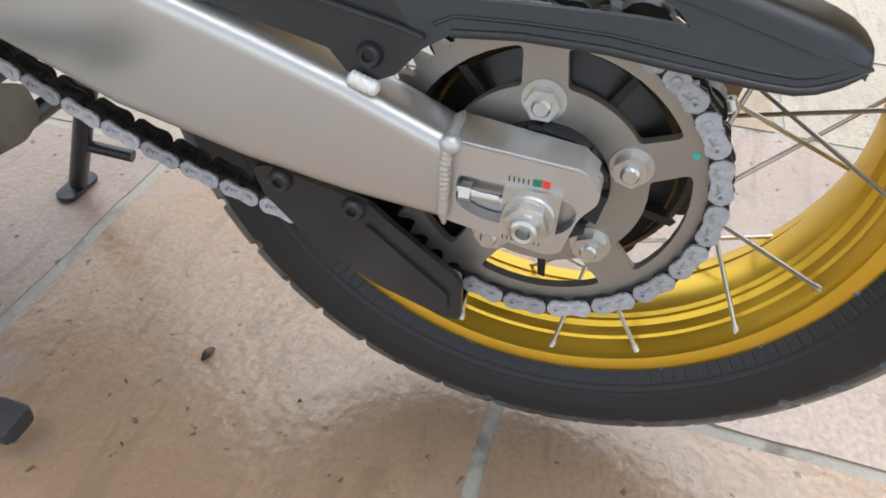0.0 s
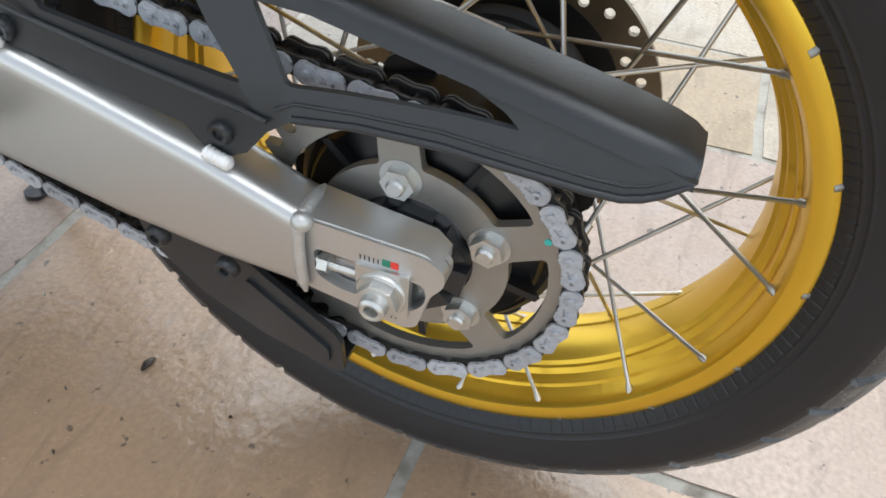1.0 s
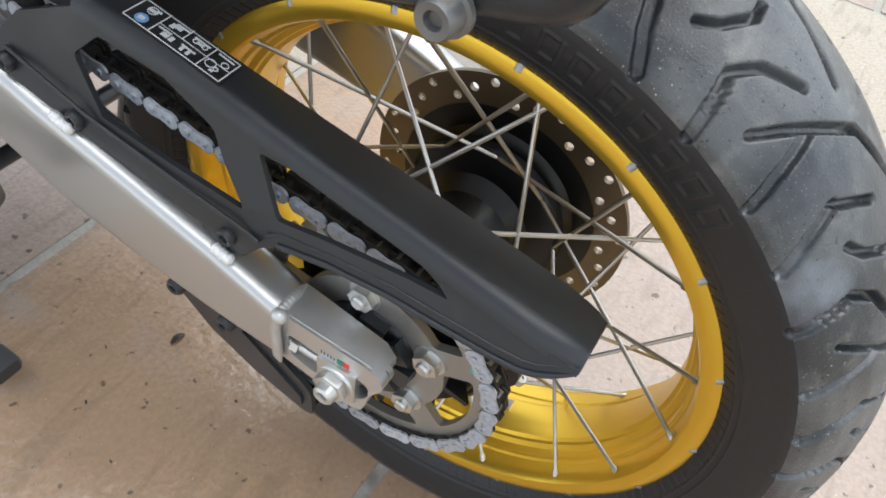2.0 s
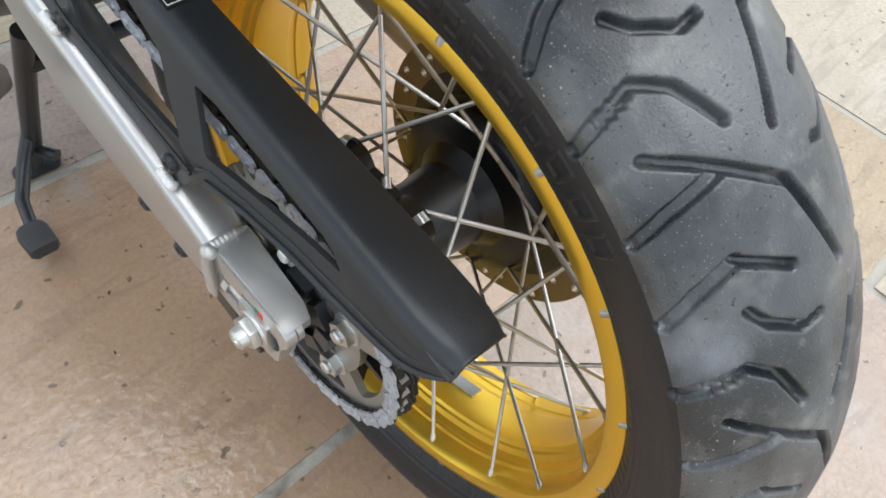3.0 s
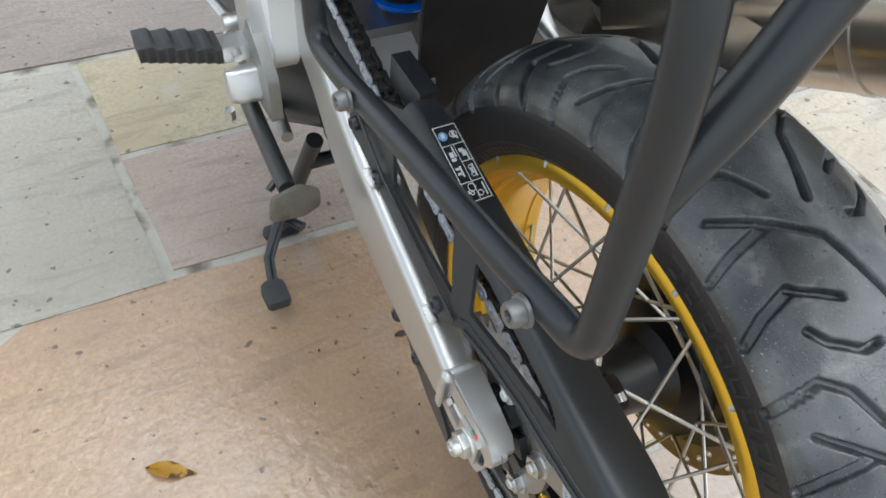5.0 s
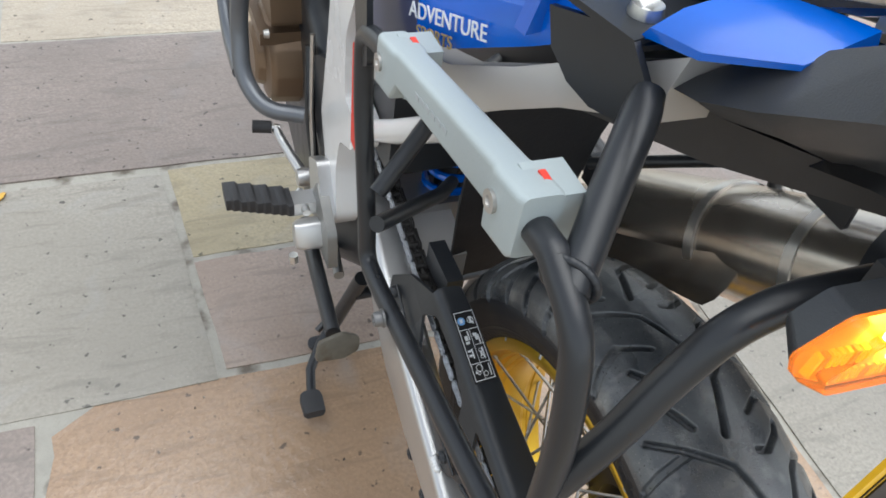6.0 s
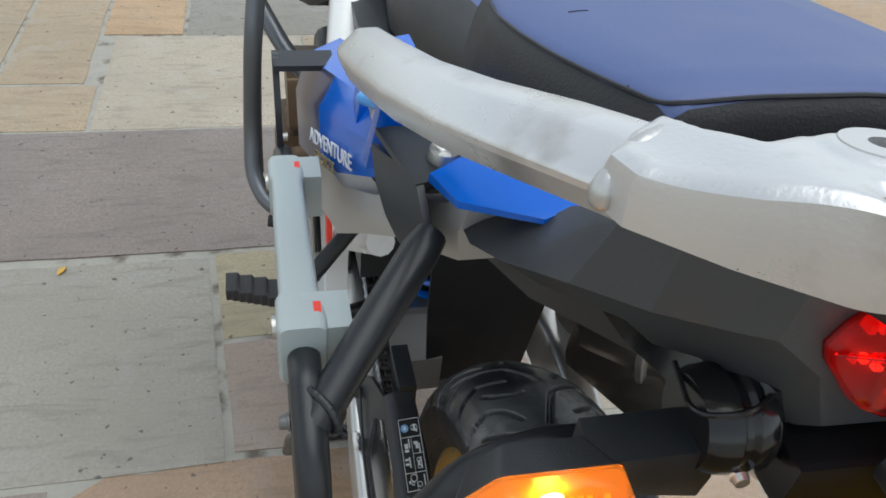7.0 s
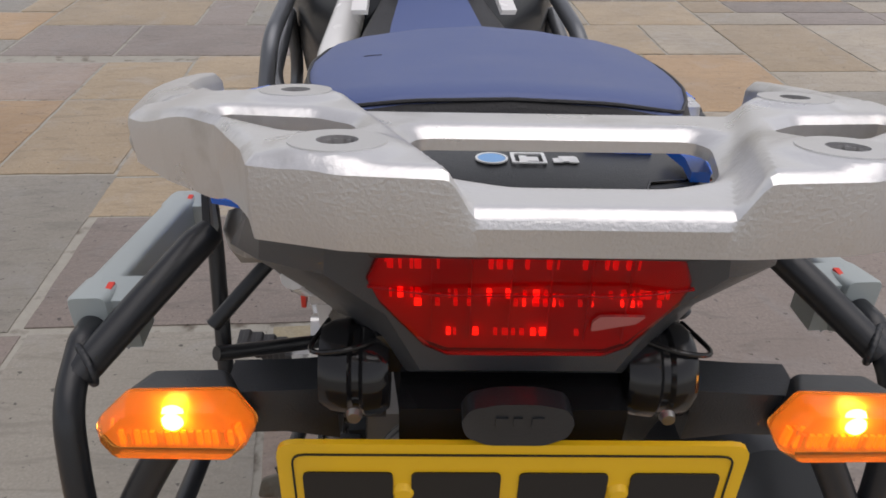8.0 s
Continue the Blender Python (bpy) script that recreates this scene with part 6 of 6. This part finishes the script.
# shock absorber, mudflap, exhaust
shock = part("shock_absorber", tube([(-0.02, 0.50, 0.42), (-0.02, 0.42, 0.72)], 0.022, 20), BLACK_GLOSS, bike, "shock absorber with a blue coil spring")
spring = []
for k in range(200):
    a = k / 200 * 2 * math.pi * 8
    t = k / 200
    spring.append((-0.02 + 0.036 * math.cos(a), 0.498 - 0.07 * t + 0.034 * math.sin(a), 0.43 + 0.25 * t))
part("coil_spring", tube(spring, 0.0055, 8), BLUE, shock, "blue coil spring")
part("linkage_cover", loft([[(x, y, z) for x, z in ((-0.125, z0), (-0.03, z0), (-0.03, z1), (-0.125, z1))] for y, z0, z1 in ((0.36, 0.44, 0.50), (0.48, 0.44, 0.53))]), ALU_GREY, shock, "grey cast cover", bevel=0.006)
BLACK_FLAP = mat("black rubber sheet", (0.012, 0.013, 0.016), 0.6, vary=0.3, scale=20, bump=0.0003, bump_scale=200, stain=(0.03, 0.03, 0.032), stain_scale=14)
rings = []
for y, z, w in ((0.365, 0.445, 0.066), (0.36, 0.50, 0.07), (0.35, 0.60, 0.078), (0.335, 0.70, 0.082), (0.305, 0.80, 0.085), (0.25, 0.90, 0.085)):
    rings.append([(MID + 0.014 + x, y + dy, z) for x, dy in ((-w, 0.0), (-w * 0.5, 0.006), (0, 0.008), (w * 0.5, 0.006), (w, 0.0), (w, 0.005), (0, 0.013), (-w, 0.005))])
part("mudflap", loft(rings), BLACK_FLAP, bike, "black rubber mudflap in front of the tyre", smooth=50)
part("under_tail", loft([[(MID + x, y, z) for x, z in ((-w, z0), (w, z0), (w, z1), (-w, z1))] for y, w, z0, z1 in ((-0.09, 0.06, 0.985, 1.0), (0.0, 0.1, 0.955, 0.985), (0.12, 0.11, 0.91, 0.96), (0.26, 0.12, 0.86, 0.94), (0.40, 0.12, 0.80, 0.92))]), BLACK_PLASTIC, bike, "black inner mudguard under the tail", bevel=0.008)
part("sensor_bracket", box(-0.112, -0.092, 0.245, 0.31, 0.555, 0.588), BLACK_PLASTIC, guard, bevel=0.004)

# exhaust on the right
axis = [(0.150, 0.46, 0.47), (0.165, 0.39, 0.53), (0.172, 0.35, 0.558), (0.18, 0.30, 0.59), (0.192, 0.17, 0.665), (0.20, 0.06, 0.73), (0.204, 0.0, 0.765), (0.207, -0.05, 0.795), (0.208, -0.075, 0.81)]
exhaust = part("exhaust", tube(axis[:4], [0.024, 0.028, 0.034, 0.058], 28, cap=False), EXHAUST, bike, "heat-stained stainless exhaust silencer")
part("silencer", tube(axis[3:7], [0.058, 0.064, 0.066, 0.066], 36), EXHAUST, exhaust, smooth=30)
part("end_cap", tube(axis[6:], [0.068, 0.066, 0.05], 36), BLACK_PAINT, exhaust, "black silencer end cap", smooth=30)
for k in (4, 5):
    p, q = Vector(axis[k]), Vector(axis[k + 1])
    d = (q - p).normalized()
    part("band", tube([p - d * 0.006, p + d * 0.006], 0.0675, 36), STEEL, exhaust, "clamp band")
part("heat_shield", loft([[(0.128 + 0.01 * math.sin(a), y + 0.02 * math.cos(a), z + 0.045 * math.sin(a)) for a in np.linspace(0, 2 * math.pi, 12, endpoint=False)] for y, z in ((0.30, 0.58), (0.22, 0.625), (0.12, 0.68))]), EXHAUST, exhaust)
part("valve_box", box(0.12, 0.165, 0.30, 0.37, 0.60, 0.64), BLACK_PLASTIC, exhaust, "black exhaust valve housing", bevel=0.006)
part("hanger", prism(rounded([(0.05, 0.80), (0.10, 0.80), (0.09, 0.94), (0.06, 0.94)], 0.004), 0.155, 0.16), BLACK_PAINT, exhaust)

# ---- engine and front half ----
engine = part("engine", loft([[(x, y, z) for x, z in rounded([(-w, z0), (w, z0), (w, z1), (-w, z1)], 0.03, 4)] for y, w, z0, z1 in ((0.50, 0.12, 0.33, 0.5), (0.6, 0.15, 0.27, 0.58), (0.75, 0.16, 0.25, 0.66), (0.98, 0.15, 0.27, 0.70), (1.06, 0.1, 0.33, 0.66))]), BLACK_PLASTIC, bike, "dark engine with bronze covers", smooth=40)
cover = lathe([(-0.228, 0.0), (-0.228, 0.042), (-0.224, 0.05), (-0.212, 0.054), (-0.208, 0.078), (-0.2, 0.084), (-0.15, 0.088)], 12)
cover = part("alternator_cover", move(cover, Matrix.Translation((0, 0.865, 0.515))), BRONZE, engine, "bronze painted engine cover", smooth=25, bevel=0.003)
part("cover_band", box(-0.222, -0.15, 0.80, 0.93, 0.565, 0.585), BRONZE, engine, bevel=0.004)
part("upper_cover", prism(rounded([(0.79, 0.6), (0.94, 0.6), (0.95, 0.68), (0.80, 0.69)], 0.01), -0.205, -0.12), BRONZE, engine, bevel=0.006)
part("cylinder", box(-0.12, 0.12, 0.78, 0.98, 0.66, 0.86), BRONZE, engine, bevel=0.02)
for y, z in ((0.80, 0.46), (0.93, 0.45), (0.935, 0.57), (0.8, 0.585)):
    part("cover_bolt", move(lathe([(-0.216, 0.0), (-0.216, 0.006), (-0.208, 0.0075)], 12), Matrix.Translation((0, y, z))), STEEL, engine)
part("hose", tube([(-0.165, 0.70, 0.62), (-0.175, 0.66, 0.52), (-0.165, 0.66, 0.42), (-0.15, 0.7, 0.36)], 0.008, 10, 0.03), BLACK_PLASTIC, engine)
part("cable", tube([(-0.178, 0.63, 0.68), (-0.182, 0.62, 0.56), (-0.178, 0.61, 0.45)], 0.0035, 8), STEEL, engine)
part("front_sprocket_cover", prism(rounded([(0.52, 0.50), (0.52, 0.61), (0.60, 0.66), (0.68, 0.62), (0.69, 0.52), (0.6, 0.47)], 0.02), -0.165, -0.135), BLACK_PLASTIC, engine, "black front sprocket cover", bevel=0.006)

# white frame side
white = rounded([(0.405, 0.90), (0.50, 0.87), (0.56, 0.80), (0.575, 0.70), (0.60, 0.58), (0.575, 0.52), (0.55, 0.46), (0.52, 0.43), (0.50, 0.46), (0.515, 0.54), (0.50, 0.60), (0.44, 0.63), (0.43, 0.67), (0.485, 0.68), (0.49, 0.76), (0.46, 0.82), (0.40, 0.86)], 0.012)
chassis = part("frame", prism(white, -0.172, -0.140), WHITE, bike, "white painted steel frame", bevel=0.008, segs=3)
part("right_spar", prism(white, 0.140, 0.172), WHITE, chassis, bevel=0.008, segs=3)
part("upper_spar", tube([(-0.15, 0.47, 0.86), (-0.13, 0.6, 0.93), (-0.11, 0.80, 0.96)], 0.024, 14), WHITE, chassis)
part("seat_tube", tube([(-0.155, 0.44, 0.66), (-0.16, 0.33, 0.74), (-0.15, 0.2, 0.84)], 0.013, 12), WHITE, chassis)
part("seat_tube", tube([(0.155, 0.44, 0.66), (0.16, 0.33, 0.74), (0.15, 0.2, 0.84)], 0.013, 12), WHITE, chassis)
part("red_reflector", prism(rounded([(0.40, 0.655), (0.43, 0.655), (0.44, 0.78), (0.42, 0.79)], 0.004), -0.178, -0.172), RED_PRINT, chassis)
part("black_infill", box(-0.138, 0.138, 0.40, 0.62, 0.62, 0.92), BLACK_PLASTIC, chassis, bevel=0.02)

tank = part("fuel_tank", loft([[(MID + x, y, z) for x, z in ((-w, z0), (-w * 1.1, (z0 + z1) / 2), (-w * 0.75, z1 - 0.03), (-w * 0.3, z1), (w * 0.3, z1), (w * 0.75, z1 - 0.03), (w * 1.1, (z0 + z1) / 2), (w, z0))] for y, w, z0, z1 in ((0.72, 0.10, 0.86, 1.0), (0.82, 0.17, 0.80, 1.06), (1.0, 0.22, 0.76, 1.10), (1.15, 0.22, 0.74, 1.1), (1.3, 0.15, 0.8, 1.05))]), BLACK_PLASTIC, bike, "dark fuel tank with white and blue panels", smooth=50)
for s in (-1, 1):
    part("white_stripe", loft([[(MID + s * x, y, z) for x, z in ((x0, z0), (x0 + 0.02, z0), (x0 + 0.022, z0 + 0.006), (x0 + 0.002, z0 + 0.006))] for y, x0, z0 in ((0.60, 0.088, 0.986), (0.72, 0.085, 1.0), (0.85, 0.085, 1.05), (1.0, 0.085, 1.085))]), WHITE, tank, "white stripe")
part("blue_top", loft([[(MID + x, y, z) for x, z in ((-w, z0), (w, z0), (w, z0 + 0.01), (-w, z0 + 0.01))] for y, w, z0 in ((0.66, 0.062, 1.0), (0.78, 0.068, 1.045), (1.0, 0.07, 1.1))]), NAVY, tank, "dark blue top")

# crash bars
for s in (-1, 1):
    cb = part("crash_bar", tube([(s * 0.19, 0.63, 0.55), (s * 0.245, 0.645, 0.556), (s * 0.266, 0.69, 0.585), (s * 0.262, 0.72, 0.66), (s * 0.252, 0.68, 0.80), (s * 0.235, 0.72, 0.92), (s * 0.22, 0.9, 0.95)], 0.0125, 16, 0.04), GUN, bike, "gunmetal tubular crash bar", smooth=60)
    part("upper_tube", tube([(s * 0.149, 0.677, 0.7185), (s * 0.205, 0.73, 0.765), (s * 0.25, 0.80, 0.83), (s * 0.235, 0.95, 0.90)], 0.0125, 16, 0.03), GUN, cb)
    part("front_tube", tube([(s * 0.262, 0.74, 0.56), (s * 0.262, 0.85, 0.56), (s * 0.255, 0.98, 0.64), (s * 0.24, 1.05, 0.78), (s * 0.235, 0.95, 0.9)], 0.0125, 16, 0.05), GUN, cb)

# footpeg and gear lever on the left, brake side peg on the right
for s in (-1, 1):
    rings = []
    for k in range(9):
        x = 0.225 + 0.0105 * k
        hgt = 0.011 + (0.003 if k % 2 else 0.0)
        for dx in (0.0, 0.007):
            rings.append([(s * (x + dx), 0.555 + 0.35 * (x - 0.225) + y, 0.455 + z) for y, z in rounded([(-0.02, -0.012), (0.02, -0.012), (0.022, hgt), (-0.022, hgt)], 0.005, 2)])
    peg = part("footpeg", loft(rings), PEG, bike, "ribbed black rubber footpeg", smooth=30)
    part("peg_hinge", box(min(s * 0.185, s * 0.228), max(s * 0.185, s * 0.228), 0.54, 0.57, 0.44, 0.462), ALU_CAST, peg, "cast silver hinge", bevel=0.006)
    part("peg_pin", tube([(s * 0.208, 0.53, 0.452), (s * 0.208, 0.58, 0.452)], 0.006, 12), ZINC, peg)
    part("peg_bracket", prism(rounded([(0.53, 0.40), (0.58, 0.42), (0.60, 0.50), (0.55, 0.53), (0.50, 0.46)], 0.01), s * 0.19, s * 0.172), ALU_CAST, peg, bevel=0.004)
lever = part("gear_lever", tube([(-0.186, 0.645, 0.421), (-0.200, 0.70, 0.43), (-0.212, 0.742, 0.446)], [0.0095, 0.0075, 0.007], 14), ALU_CAST, bike, "polished gear lever with a rubber toe piece", smooth=50)
part("lever_boss", move(lathe([(-0.198, 0.0), (-0.198, 0.0135), (-0.192, 0.015), (-0.172, 0.015), (-0.172, 0.0)], 20), Matrix.Translation((0, 0.645, 0.421))), ALU_CAST, lever)
part("toe_rubber", tube([(-0.218, 0.746, 0.448), (-0.248, 0.752, 0.449)], 0.0105, 16), PEG, lever, "black rubber toe piece")
part("toe_pin", tube([(-0.205, 0.744, 0.447), (-0.22, 0.746, 0.448)], 0.006, 12), ALU_CAST, lever)

# side stand, folded back
stand = part("side_stand", tube([(-0.190, 0.62, 0.345), (-0.202, 0.50, 0.375), (-0.216, 0.335, 0.415)], [0.0125, 0.0115, 0.0105], 16), BLACK_PAINT, bike, "black side stand folded back with a scuffed steel foot", smooth=60)
part("foot", move(prism(rounded([(-0.03, -0.012), (0.008, -0.02), (0.03, -0.014), (0.033, 0.006), (0.012, 0.018), (-0.022, 0.014)], 0.006), -0.004, 0.004, "y"), Matrix.Translation((-0.219, 0.310, 0.421)) @ pose(0, 0, 0, -20, 0, 8)), MUD, stand, "scuffed dirty steel foot", bevel=0.0025)
part("pivot", loft([[(x, 0.5175 + k * y, z) for y, z in rounded([(-0.024, 0.408), (0.02, 0.404), (0.024, 0.436), (-0.006, 0.448)], 0.008, 3)] for x, k in ((-0.229, 0.6), (-0.222, 0.9), (-0.2, 1.0), (-0.185, 1.0))]), ALU_CAST, stand, "cast silver pivot lug", smooth=50)
part("pivot_plate", prism(rounded([(0.46, 0.40), (0.53, 0.39), (0.57, 0.45), (0.54, 0.50), (0.47, 0.46)], 0.008), -0.192, -0.178), STEEL_DULL, stand, bevel=0.003)
part("pivot_bolt", tube([(-0.236, 0.49, 0.412), (-0.236, 0.49, 0.398)], 0.007, 6), ZINC, stand)
part("return_spring", tube([(-0.150, 0.605, 0.318), (-0.160, 0.515, 0.322)], 0.0085, 16), STEEL_DULL, stand, "coil return spring sleeve")
part("kick_tang", tube([(-0.21, 0.37, 0.408), (-0.232, 0.358, 0.398)], 0.0045, 10), BLACK_PAINT, stand)

# centre stand, down
centre = part("centre_stand", tube([(-0.12, 0.52, 0.30), (-0.135, 0.575, 0.16), (-0.15, 0.625, 0.02)], 0.0125, 16), BLACK_PAINT, bike, "black tubular centre stand carrying the motorcycle", smooth=60)
part("right_leg", tube([(0.12, 0.52, 0.30), (0.145, 0.60, 0.16), (0.168, 0.675, 0.012)], 0.0125, 16), BLACK_PAINT, centre)
part("cross_bar", tube([(-0.125, 0.54, 0.24), (0.125, 0.54, 0.24)], 0.011, 14), BLACK_PAINT, centre)
part("cross_bar", tube([(-0.11, 0.5, 0.33), (0.11, 0.5, 0.33)], 0.013, 14), BLACK_PAINT, centre)
for x, y in ((-0.15, 0.628), (0.168, 0.679)):
    part("foot", move(prism(rounded([(-0.028, -0.016), (0.028, -0.016), (0.036, 0.0), (0.028, 0.016), (-0.028, 0.016), (-0.036, 0.0)], 0.01), 0.0, 0.007, "z"), Matrix.Translation((x, y, 0.001))), BLACK_PAINT, centre, "flat steel foot on the paving", bevel=0.0015)
part("stub", tube([(0.155, 0.632, 0.095), (0.165, 0.565, 0.085)], 0.0085, 12), BLACK_PAINT, centre)
part("stub", tube([(-0.15, 0.61, 0.06), (-0.128, 0.575, 0.06)], 0.0085, 12), BLACK_PAINT, centre)
part("tread_lever", tube([(-0.147, 0.60, 0.09), (-0.17, 0.585, 0.06), (-0.198, 0.545, 0.04), (-0.209, 0.488, 0.045)], [0.0095, 0.0095, 0.009, 0.0085], 14, 0.0), BLACK_PAINT, centre, "foot lever")
part("lever_pad", loft([[(-0.2115 + x * math.cos(0.15) , y, 0.047 + z) for x, z in rounded([(-w, -0.010), (w, -0.010), (w, 0.009), (-w, 0.009)], 0.005, 3)] for y, w in ((0.446, 0.0155), (0.45, 0.0195), (0.478, 0.0205), (0.488, 0.018), (0.492, 0.013))]), PEG, centre, "black rubber pad")

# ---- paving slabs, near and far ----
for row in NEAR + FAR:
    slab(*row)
